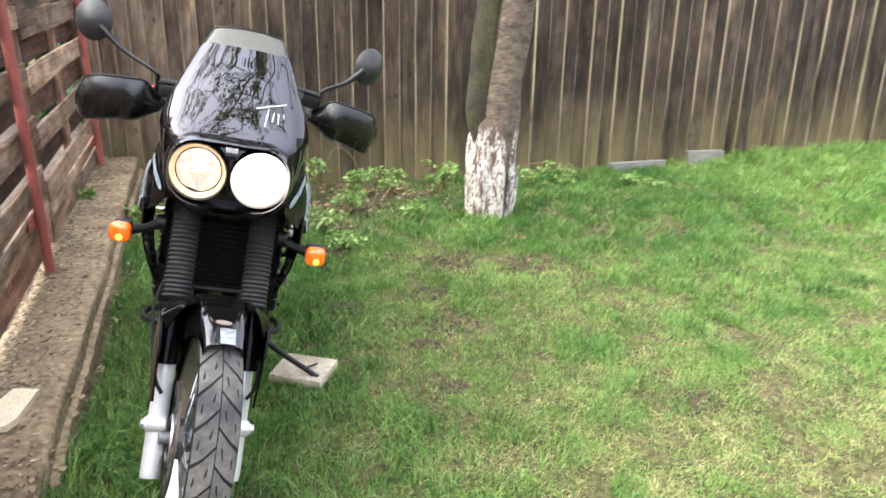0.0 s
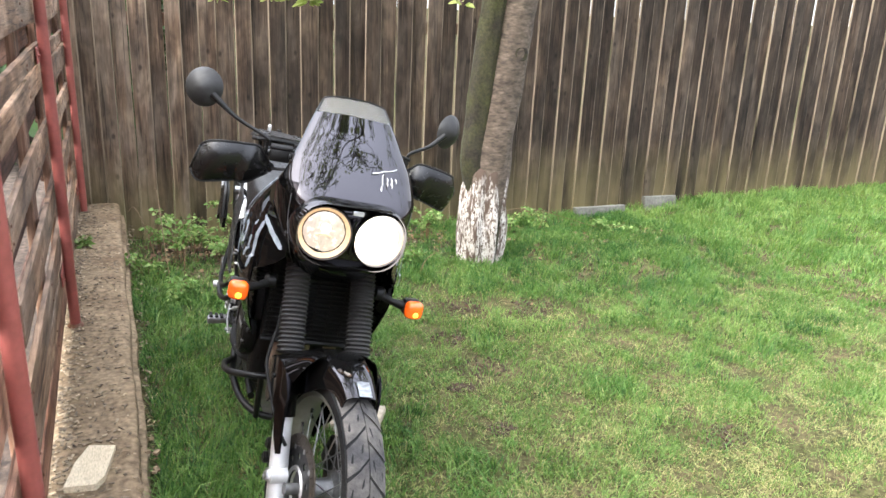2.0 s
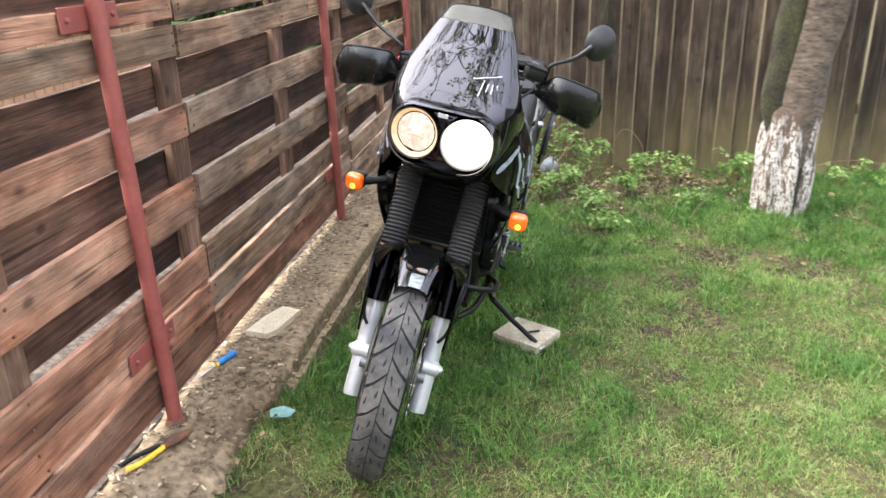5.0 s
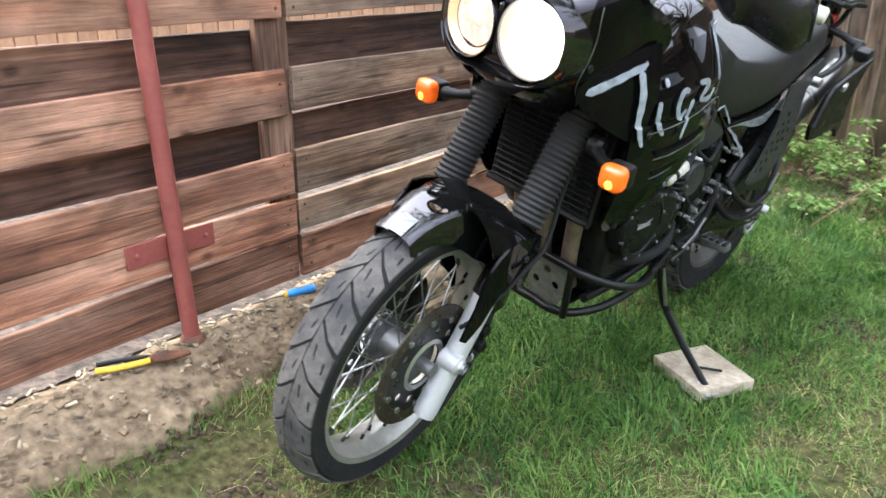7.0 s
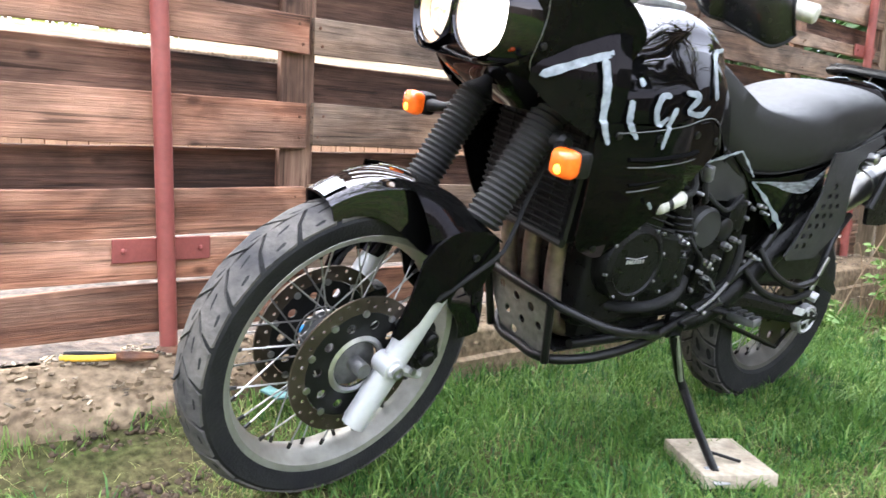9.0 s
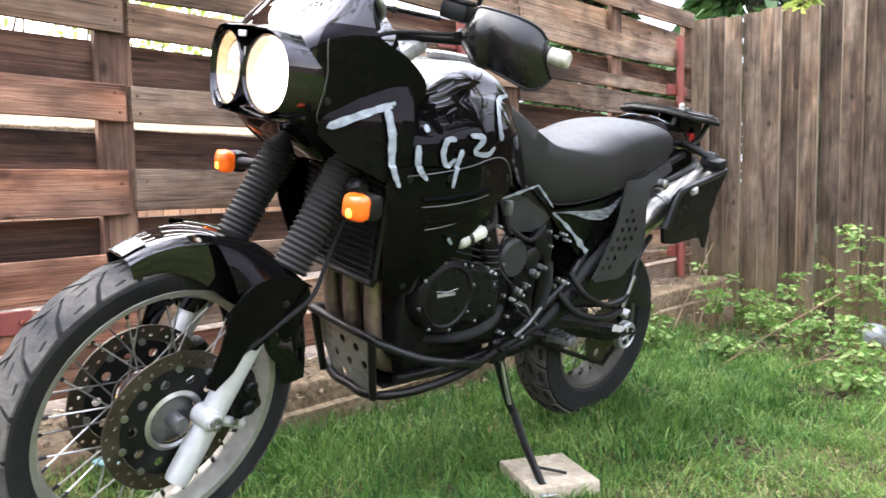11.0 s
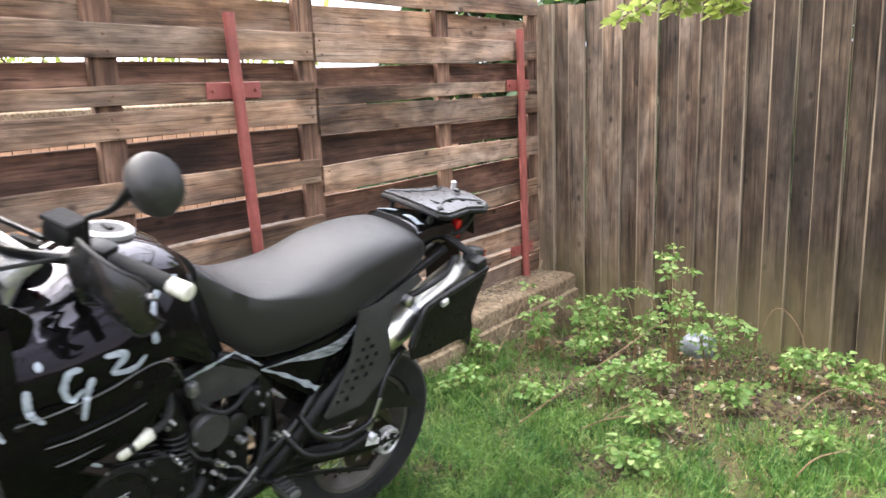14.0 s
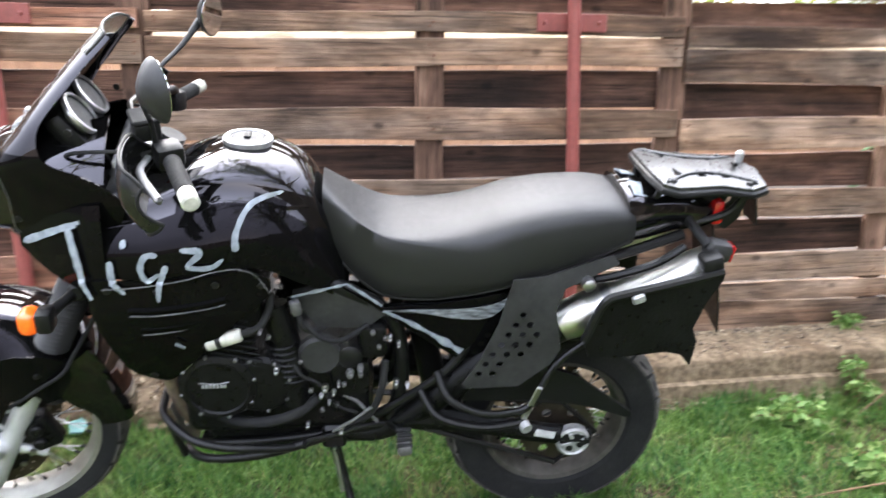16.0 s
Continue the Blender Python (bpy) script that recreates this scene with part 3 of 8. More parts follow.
def plate(outline, holes, thick, place, smooth_n=0):
    """A flat sheet with real holes: outline and holes in (u, v), place(u, v, w) puts them in space."""
    bm = bmesh.new()
    edges = []
    loops = [outline] + holes
    for lp in loops:
        vs = [bm.verts.new((u, v, 0)) for u, v in lp]
        edges += [bm.edges.new((vs[i], vs[(i + 1) % len(vs)])) for i in range(len(vs))]
    res = bmesh.ops.triangle_fill(bm, edges=edges, use_beauty=True)
    bm.verts.index_update()
    flat_v = [v.co[:2] for v in bm.verts]
    faces = [[v.index for v in f.verts] for f in bm.faces]
    bm.free()
    n = len(flat_v)
    verts = [place(u, v, 0) for u, v in flat_v] + [place(u, v, thick) for u, v in flat_v]
    fs = faces + [[i + n for i in reversed(f)] for f in faces]
    o = 0
    for lp in loops:
        m = len(lp)
        for i in range(m):
            fs.append((o + i, o + (i + 1) % m, n + o + (i + 1) % m, n + o + i))
        o += m
    return Geo().add(verts, fs)


def ring_pts(cu, cv, r, n=12, rv=None, a0=0.0):
    return [(cu + r * math.cos(a0 + 2 * math.pi * k / n), cv + (rv or r) * math.sin(a0 + 2 * math.pi * k / n)) for k in range(n)]


def rod(p0, p1, r, r1=None, n=10):
    return tube([p0, p1], r, n, radii=[r, r if r1 is None else r1])


def numpy_mesh(name, verts, faces_flat, sizes, mat, smooth=False):
    me = bpy.data.meshes.new(name)
    me.vertices.add(len(verts))
    me.vertices.foreach_set("co", np.asarray(verts, np.float32).ravel())
    me.loops.add(len(faces_flat))
    me.loops.foreach_set("vertex_index", np.asarray(faces_flat, np.int32))
    me.polygons.add(len(sizes))
    starts = np.concatenate([[0], np.cumsum(sizes)[:-1]]).astype(np.int32)
    me.polygons.foreach_set("loop_start", starts)
    me.update(calc_edges=True)
    me.materials.append(mat)
    return me


def sstep(a, b, x):
    t = np.clip((x - a) / (b - a), 0, 1)
    return t * t * (3 - 2 * t)


# ---- ground ----
def ground_z(x, y):
    """Lawn height: level, dipping to the bed along the back boards, raised against the kerb's broken end."""
    x, y = np.asarray(x, float), np.asarray(y, float)
    z = 0.012 * np.sin(1.7 * x + 0.6) * np.cos(1.3 * y) + 0.006 * np.sin(5.1 * x + 2 * y)
    z = z - 0.13 * sstep(4.9, 5.9, y) * (1 - 0.8 * sstep(2.8, 5.0, x))
    z = z + 0.09 * sstep(-0.45, -0.66, x) * (1 - sstep(1.7, 2.5, y))
    far = sstep(9, 14, np.hypot(x, y - 3))
    return z * (1 - far) - 0.02 * far


xs = np.concatenate([[-400, -60, -15], np.arange(-6, 10.01, 0.16), [15, 60, 400]])
ys = np.concatenate([[-400, -60, -15], np.arange(-6, 8.01, 0.16), [15, 60, 400]])
gx, gy = np.meshgrid(xs, ys)
gzz = ground_z(gx, gy)
nx, ny = len(xs), len(ys)
idx = np.arange(nx * ny).reshape(ny, nx)
quads = np.stack([idx[:-1, :-1], idx[:-1, 1:], idx[1:, 1:], idx[1:, :-1]], -1).reshape(-1, 4)
gm = numpy_mesh("ground", np.stack([gx, gy, gzz], -1).reshape(-1, 3), quads.ravel(), np.full(len(quads), 4), SOIL)
gm.shade_smooth()
tagged(new("ground", gm), "bare brown soil and thatch under the lawn", "ground", kind="structure")


# ---- left fence line ----
def fence_x(y):
    return -0.826 - 0.0427 * (y - 1.797)


def fpt(y, n, z):
    """A point by distance along the slatted fence, distance in front of its posts, and height."""
    return (fence_x(y) + n, y + 0.0427 * n, z)


# concrete footing
rows = []
rk = random.Random(4)
for y in np.concatenate([np.arange(-3.0, 1.0, 0.3), np.arange(1.0, 5.99, 0.045)]):
    ragged = 1 - float(sstep(1.9, 2.6, y))
    j = lambda a: rk.uniform(-a, a)
    top = 0.165 + 0.012 * float(sstep(3, 5.5, y)) + 0.004 * math.sin(3 * y)
    front = 0.225 + 0.004 * math.sin(7 * y) + j(0.003) + ragged * (0.02 * math.sin(9 * y) + j(0.012) - 0.02)
    sec = [(-0.12, -0.3), (-0.12, top - 0.03), (-0.07, top - 0.010 + j(0.004)), (-0.02, top + j(0.005)), (0.02, top + j(0.005)), (0.10, top - 0.03 * ragged + j(0.006)),
           (front - 0.035, top - 0.05 * ragged + j(0.004 + 0.008 * ragged)), (front - 0.006, top - 0.008 - 0.06 * ragged), (front, top - 0.02 - 0.07 * ragged + j(0.004)),
           (front + j(0.003), 0.085 - 0.03 * ragged), (front + 0.022 + j(0.004), 0.078 - 0.03 * ragged), (front + 0.03 + j(0.003), -0.05), (front + 0.035, -0.3)]
    rows.append([fpt(y, n, z) for n, z in sec])
tagged(part("kerb", loft(rows, caps=False, closed=False), CONCRETE, None, smooth=50), "rough old concrete footing along the slatted fence", "kerb", kind="structure")

# broken crumbs along the footing's ragged end
crumbs = Geo()
for i in range(260):
    y = rk.uniform(1.0, 2.7)
    n = rk.uniform(-0.02, 0.22) if rk.random() < 0.7 else rk.uniform(0.2, 0.28)
    s = rk.uniform(0.003, 0.011)
    p = fpt(y, n, 0.160 - 0.05 * max(0, n) * 2 + s * 0.2)
    crumbs.join(box(s * 2, s * 1.6, s, pose(*p, rk.uniform(-30, 30), rk.uniform(-30, 30), rk.uniform(0, 180)), bevel=0))
tagged(part("concrete_crumbs", crumbs, CONCRETE, None, smooth=0), "loose crumbs of broken concrete on the footing", "rubble", kind="stuff")


# straw, chips and dry leaf bits lying on the footing and in the gap beside it
chips = Geo()
for i in range(2100):
    y = rk.uniform(1.2, 5.9)
    n = rk.gauss(-0.015, 0.03) if i >= 900 else rk.gauss(0.11, 0.07) if rk.random() < 0.75 else rk.uniform(0.25, 0.31)
    if not -0.06 < n < 0.31:
        continue
    low = 1 - float(sstep(1.9, 2.6, y))
    zt = 0.168 - 0.05 * low * max(0.0, n) * 4 + 0.012 * float(sstep(3, 5.5, y)) if n < 0.215 else 0.02
    a, w_ = rk.uniform(0.003, 0.014), rk.uniform(0.0015, 0.005)
    chips.join(box(2 * a, 2 * w_, 0.003, pose(*fpt(y, n, zt + 0.003), rk.uniform(-15, 15), rk.uniform(-15, 15), rk.uniform(0, 180)), bevel=0))
tagged(part("footing_litter", chips, LITTER_CHIP, None, smooth=0), "straw, bark chips and crumbs lying on the concrete footing", "litter", kind="stuff")


# ---- slatted fence panels ----
def board_along(y0, y1, n, z0, z1, thick, rnd, wave=0.006, mat_seg=12):
    """One sawn board between two places along the fence, with slightly wavy edges."""
    rings = []
    a, b, c = rnd.uniform(0, 6), rnd.uniform(0, 6), rnd.uniform(0, 6)
    sag = rnd.uniform(-0.008, 0.008)
    for i in range(mat_seg + 1):
        u = i / mat_seg
        y = y0 + (y1 - y0) * u
        e0 = z0 + sag * (u - 0.5) + wave * math.sin(3 * y + a) + rnd.uniform(-0.0015, 0.0015)
        e1 = z1 + sag * (u - 0.5) + wave * math.sin(2.6 * y + b) + rnd.uniform(-0.0015, 0.0015)
        nn = n + 0.003 * math.sin(2 * y + c)
        ch = 0.002
        sec = [(nn, e0 + ch), (nn, e1 - ch), (nn - ch, e1), (nn - thick + ch, e1), (nn - thick, e1 - ch), (nn - thick, e0 + ch), (nn - thick + ch, e0), (nn - ch, e0)]
        rings.append([fpt(y, p, q) for p, q in sec])
    return loft(rings)


PANELS = [
    (-1.55, 0.325, 0.0), (0.335, 2.212, 0.0), (2.224, 4.094, 0.0), (4.106, 5.955, -0.05)]
FRONT = [(0.205, 0.335), (0.345, 0.452), (0.468, 0.590), (0.705, 0.826), (0.968, 1.075), (1.222, 1.318), (1.326, 1.395), (1.485, 1.60), (1.735, 1.845)]
FRONT_LAST = [(0.175, 0.286), (0.294, 0.362), (0.385, 0.496), (0.648, 0.754), (0.917, 1.032), (1.165, 1.285), (1.293, 1.362), (1.478, 1.60), (1.735, 1.835)]
BACK = [(0.602, 0.690), (0.838, 0.940), (1.092, 1.204), (1.408, 1.478), (1.618, 1.715)]
BACK_LAST = [(0.508, 0.625), (0.772, 0.892), (1.052, 1.150), (1.378, 1.460), (1.618, 1.715)]
rp = random.Random(11)
NAIL = mesh_from("nail", lathe([(0.0045, 0.0), (0.0045, 0.0025), (0.003, 0.0035), (0.0, 0.0035)], 8, "x"), RUST)
for pi, (y0, y1, dz) in enumerate(PANELS):
    last = pi == len(PANELS) - 1
    panel = thing("slatted_fence_panel", ("red-brown stained" if pi < 2 else "grey-brown weathered") + " timber fence panel of horizontal slats above a concrete footing",
                  "fence", pose(*fpt((y0 + y1) / 2, -0.07, 0.17), 0, 0, 2.445), group="slatted fence panels")
    inv = panel.matrix_world.inverted()

    def put(name, g, mat):
        ob = part(name, g.moved(inv), mat, panel, smooth=30)
        return ob
    fronts = []
    for k, (a, b) in enumerate(FRONT_LAST if last else FRONT):
        jit = rp.uniform(-0.006, 0.006)
        red = pi == 0 or (pi == 1 and (k < 2 or rp.random() < 0.7)) or (pi == 2 and k == 0)
        fronts.append(put("slat", board_along(y0 + rp.uniform(0, 0.006), y1 - rp.uniform(0, 0.006), -0.034 + rp.uniform(-0.004, 0.003), a + jit, b + jit, 0.019, rp), WOOD_RED if red else WOOD_SLAT))
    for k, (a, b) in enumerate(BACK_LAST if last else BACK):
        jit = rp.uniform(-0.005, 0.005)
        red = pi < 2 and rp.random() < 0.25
        # all but the top rear slat get the shade-darkened wood, save some red ones
        put("slat", board_along(y0 + rp.uniform(0, 0.01), y1 - rp.uniform(0, 0.01), -0.088, a + jit - 0.024, b + jit, 0.018, rp), WOOD_RED if red else WOOD_REAR_SHADE if k < 4 else WOOD_SLAT)
    mid = (y0 + y1) / 2
    for slat, (a, b) in zip(fronts, FRONT_LAST if last else FRONT):
        for yc in (y0 + 0.03, mid, y1 - 0.03):
            for z in (a + 0.03, b - 0.03):
                nail = new("nail", NAIL)
                nail.parent = slat
                nail.location = inv @ Vector(fpt(yc + rp.uniform(-0.012, 0.012), -0.033, z + rp.uniform(-0.006, 0.006)))
    for yc, w in ((mid, 0.10), (y1 - 0.022, 0.104)) + (((y0 + 0.048, 0.088),) if pi == 0 else ()):
        put("batten", box(0.030, w, 1.60, pose(*fpt(yc, -0.0715, 1.03)), bevel=0.003), WOOD_BATTEN)

# red steel posts with their brackets
for yp, lean, brackets in ((-0.10, 0.07, (0.43, 1.37)), (1.803, 0.045, (0.43, 1.37)), (3.715, 0.07, (0.43, 1.37)), (5.735, 0.03, (0.35, 1.34))):
    post = thing("fence_post", "red oxide painted round steel fence post set in the concrete footing", "fence post", pose(*fpt(yp, 0, 0.165)), group="red steel posts")
    inv = post.matrix_world.inverted()
    base = Vector(fpt(yp, 0.0, 0.10))
    top = Vector(fpt(yp - lean, -0.005, 1.65))
    pole = part("pole", tube([base, top], 0.0225, 20).moved(inv), RED_PAINT, post)
    part("cap", tube([top, top + Vector((0, 0, 0.006))], 0.0235, 20).moved(inv), RED_PAINT, pole)
    part("foot_weld", lathe([(0.024, 0.0), (0.034, 0.004), (0.033, 0.012), (0.024, 0.022)], 18, "z").moved(Matrix.Translation(fpt(yp, 0, 0.158))).moved(inv), RUST, post, "rusty ring at the foot")
    for zb in brackets:
        yb = yp - lean * (zb - 0.1) / 1.55
        br = part("bracket", box(0.006, 0.255, 0.062, pose(*fpt(yb, -0.026, zb), 0, 0, 2.4), bevel=0.002).moved(inv), RED_PAINT, post, "flat bracket screwed to a slat")
        for s in (-0.1, 0.1):
            part("bolt", lathe([(0.0, 0.008), (0.006, 0.006), (0.008, 0.0)], 8, "x").moved(Matrix.Translation(fpt(yb + s, -0.022, zb))).moved(inv), RED_PAINT, br)

# ---- back fence of upright boards ----
back = thing("board_fence", "tall fence of weathered dark grey-brown upright boards", "fence", pose(0, 6.05, -0.15))
inv = back.matrix_world.inverted()
rb = random.Random(5)
x = -1.09
k = 0
while x < 9.2:
    w = rb.choice((0.115, 0.125, 0.13, 0.14))
    proud = 0.0 if k % 2 else rb.uniform(0.012, 0.024)
    yb = 6.04 + 0.012 * x - proud
    top = 1.80 + rb.uniform(-0.012, 0.012) + 0.015 * max(0, x)
    rings = []
    ph = rb.uniform(0, 6)
    lean = rb.uniform(-0.004, 0.004)
    for i in range(9):
        z = -0.25 + (top + 0.25) * i / 8
        h = w / 2 - 0.004 + 0.0015 * math.sin(4 * z + ph)
        cx = x + w / 2 + lean * z
        th = 0.020
        rings.append([(cx - h, yb + 0.003, z), (cx - h + 0.004, yb, z), (cx + h - 0.004, yb, z), (cx + h, yb + 0.003, z), (cx + h, yb + th, z), (cx - h, yb + th, z)])
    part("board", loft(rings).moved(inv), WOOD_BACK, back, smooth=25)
    x += w - 0.006
    k += 1
for zr in (0.35, 1.45):
    part("rail", box(10.4, 0.045, 0.09, pose(4.05, 6.135, zr, 0, 0, 0.69), bevel=0.004).moved(inv), WOOD_BATTEN, back)

# plain walls that close the garden
for nm, g in (("wall_east", box(0.1, 14.4, 1.8, pose(9.35, -1.0, 0.8))), ("wall_south", box(13.2, 0.1, 1.8, pose(2.7, -8.2, 0.8))), ("wall_west", box(0.1, 6.4, 1.8, pose(-1.0, -4.9, 0.8)))):
    tagged(part(nm, g, WALL_PLAIN, None), "plain weathered timber garden wall", "wall", kind="structure")

# neighbour's side, seen through the gaps
nb = Geo()
nbx, nby = np.append(np.arange(-4.3, -0.2, 0.4), -0.062), np.arange(-3, 9.1, 0.4)
nb.join(loft([[fpt(yy, xx, 0.158 + 0.045 * float(sstep(-0.12, -0.6, xx)) + 0.006 * math.sin(3 * xx + 2 * yy)) for xx in nbx] for yy in nby], caps=False, closed=False))
tagged(part("neighbour_yard", nb, LITTER, None), "brown leaf litter and gravel behind the slatted fence", "ground", kind="structure")
shed = thing("garden_shed", "low orange-brown clad shed beyond the slatted fence", "shed", pose(-5.0, 3.2, 0.05))
inv = shed.matrix_world.inverted()
part("wall", box(0.2, 14.0, 1.15, pose(-5.0, 5.0, 0.70), bevel=0.01).moved(inv), SHED, shed)
for i in range(96):
    part("plank", box(0.025, 0.138, 1.12, pose(-4.885, -1.9 + 0.144 * i, 0.70 + 0.006 * math.sin(5.3 * i)), bevel=0.004).moved(inv), SHED, shed)
part("roof", box(1.6, 14.2, 0.06, pose(-5.6, 5.0, 1.34, 0, 8, 0), bevel=0.01).moved(inv), CONCRETE, shed)


# ---- motorcycle: leans left onto its side stand, bars turned a little left ----
# its own axes: x to its left, y backwards from the rear axle, z up along its middle plane
BIKE = Matrix.Translation((-0.185, 3.44, -0.01)) @ pose(0, 0, 0, 0, 0, -2.2) @ pose(0, 0, 0, 0, 11.5, 0)
bike = thing("motorcycle", "black adventure touring motorcycle on its side stand on grass", "motorcycle", BIKE)
RAKE, TURN_LEFT = radians(28), 8.0
HEAD = Vector((0, -1.09, 0.95))
STEER = Matrix.Translation(HEAD) @ Matrix.Rotation(radians(TURN_LEFT), 4, Vector((0, math.sin(RAKE), math.cos(RAKE)))) @ Matrix.Translation(-HEAD)
UNSTEER = STEER.inverted()


def U(*p):
    """A place on the turned front end, brought back to straight ahead."""
    return np.array(UNSTEER @ Vector(p))


def mir(p):
    return (-p[0], p[1], p[2])


def flip(g):
    return Geo().add([(-a, b, c) for a, b, c in g.v], [tuple(reversed(f)) for f in g.f])


def steered(name, g, mat, parent=bike, label="", smooth=35):
    return part(name, g.moved(STEER), mat, parent, label, smooth)


# --- wheels ---
def tyre_geo(cy, cz, R, w, n=72):
    prof = []
    for i in range(13):
        a = math.pi * (i / 12 - 0.5)
        prof.append((R - 0.55 * w * (1 - math.cos(a) ** 0.75) * 0.62, w / 2 * math.sin(a)))
    r_in = R - (w * 0.62 if R > 0.32 else w * 0.745)
    prof = [(r_in, -w * 0.34), (r_in + 0.012, -w * 0.44)] + prof[1:-1] + [(r_in + 0.012, w * 0.44), (r_in, w * 0.34)]
    return lathe(prof, n, "x", closed=True).moved(Matrix.Translation((0, cy, cz)))


def tread_geo(cy, cz, R, w, count, off=0.0):
    """Raised chevron blocks, as one row along the tyre."""
    g = Geo()
    for k in range(count):
        for s in (-1, 1):
            for band in (0,):
                a0 = 2 * math.pi * (k + (0.5 if s > 0 else 0)) / count + off
                u0, u1 = 0.025, 0.90
                da = 2 * math.pi / count
                pts = []
                for (u, da0) in ((u0, 0.0), (0.5, 0.36), (u1, 0.60), (u1, 1.45), (0.5, 1.25), (u0, 0.90)):
                    ang = a0 + da0 * da
                    th = math.asin(min(1, u))
                    xx = s * w / 2 * u
                    rad = R - 0.55 * w * (1 - math.cos(th) ** 0.75) * 0.62
                    pts.append((xx, rad, ang))
                outer = [(q[0] * 1.01, cy + (q[1] + 0.0045) * math.cos(q[2]), cz + (q[1] + 0.0045) * math.sin(q[2])) for q in pts]
                inner = [(q[0], cy + (q[1] - 0.003) * math.cos(q[2]), cz + (q[1] - 0.003) * math.sin(q[2])) for q in pts]
                g.add(outer + inner, [(0, 1, 4, 5), (1, 2, 3, 4), (0, 6, 7, 1), (1, 7, 8, 2), (2, 8, 9, 3), (3, 9, 10, 4), (4, 10, 11, 5), (5, 11, 6, 0)])
    return g


def wheel(name, cy, cz, R, w, rim_r, front):
    fix = steered if front else part
    hub = lathe([(0.0, -0.10), (0.016, -0.10), (0.016, -0.062), (0.052, -0.058), (0.054, -0.040), (0.034, -0.030), (0.030, 0.0),
                 (0.034, 0.030), (0.054, 0.040), (0.052, 0.058), (0.016, 0.062), (0.016, 0.10), (0.0, 0.10)], 28, "x")
    wh = fix(name, hub.moved(Matrix.Translation((0, cy, cz))), HUB, bike, "wire-spoked wheel with a silver rim and knobbly tyre")
    ty = fix("tyre", tyre_geo(cy, cz, R, w), RUBBER, wh, "worn dark grey road tyre")
    rw = 0.044 if front else 0.050
    d_ = 0.012
    rim = lathe([(rim_r + 0.006, -rw), (rim_r + 0.002, -rw - 0.003), (rim_r - 0.010, -rw + 0.001), (rim_r - 0.013, -rw + 0.010), (rim_r - 0.014 - d_ * 0.8, -0.016), (rim_r - 0.014 - d_, 0.0),
                 (rim_r - 0.014 - d_ * 0.8, 0.016), (rim_r - 0.013, rw - 0.010), (rim_r - 0.010, rw - 0.001), (rim_r + 0.002, rw + 0.003), (rim_r + 0.006, rw),
                 (rim_r - 0.003, rw - 0.008), (rim_r - 0.016, 0.0), (rim_r - 0.003, -rw + 0.008)], 72, "x", closed=True)
    fix("rim", rim.moved(Matrix.Translation((0, cy, cz))), RIM_ALLOY if front else RIM_DARK, wh, "scuffed silver alloy rim")
    for k in range(36):
        a = 2 * math.pi * k / 36
        s = 1 if k % 2 else -1
        b = a + (0.95 if (k // 2) % 2 else -0.95)
        p0 = (s * 0.045, cy + 0.046 * math.cos(b), cz + 0.046 * math.sin(b))
        p1 = (s * 0.006, cy + (rim_r - 0.027) * math.cos(a), cz + (rim_r - 0.027) * math.sin(a))
        fix("spoke", rod(p0, p1, 0.0019, n=6), STEEL, wh)
        d = np.array(p0) - np.array(p1)
        d /= np.linalg.norm(d)
        fix("nipple", rod(p1, tuple(np.array(p1) + d * 0.014), 0.0042, n=6), FRAME_BLACK, wh)
    return wh, ty


FY, FZ = -1.512, 0.355
fw, ft = wheel("front_wheel", FY, FZ, 0.325, 0.112, 0.262, True)
steered("tread", tread_geo(FY, FZ, 0.325, 0.112, 24), TREAD, ft, "chevron tread blocks")
RY, RZ = -0.028, 0.312
rw_, rt = wheel("rear_wheel", RY, RZ, 0.305, 0.142, 0.200, False)
part("tread", tread_geo(RY, RZ, 0.305, 0.142, 22), TREAD, rt, "chevron tread blocks")
# brake discs: ring with drilled holes, on a dark carrier
for s in (1, -1):
    def at_disc(u, v, t, s=s):
        return (s * (0.068 + t), FY + u, FZ + v)
    holes = [ring_pts(r * math.cos(a), r * math.sin(a), 0.0042, 6) for r, cnt, o in ((0.139, 20, 0), (0.126, 20, 0.16)) for a in [o + 2 * math.pi * i / cnt for i in range(cnt)]]
    d = steered("brake_disc", plate(ring_pts(0, 0, 0.148, 48), [ring_pts(0, 0, 0.115, 48)] + holes, 0.0045, at_disc), DISC, fw, "worn drilled steel brake disc")
    holes = [ring_pts(0.088 * math.cos(a), 0.088 * math.sin(a), 0.010, 10) for a in [2 * math.pi * i / 10 for i in range(10)]]
    c = steered("disc_carrier", plate(ring_pts(0, 0, 0.114, 40), [ring_pts(0, 0, 0.050, 24)] + holes, 0.004, at_disc), FRAME_BLACK, d)
    for i in range(10):
        a = 2 * math.pi * (i + 0.5) / 10
        steered("disc_button", lathe([(0.0075, -0.003), (0.0075, 0.006), (0.0, 0.007)], 10, "x").moved(Matrix.Translation((s * 0.07, FY + 0.113 * math.cos(a), FZ + 0.113 * math.sin(a)))), STEEL, d)
    steered("hub_ring", lathe([(0.060, 0.0), (0.064, 0.006), (0.056, 0.010), (0.050, 0.004)], 30, "x", closed=True).moved(Matrix.Translation((s * 0.072 - 0.005, FY, FZ))), ALLOY, fw)
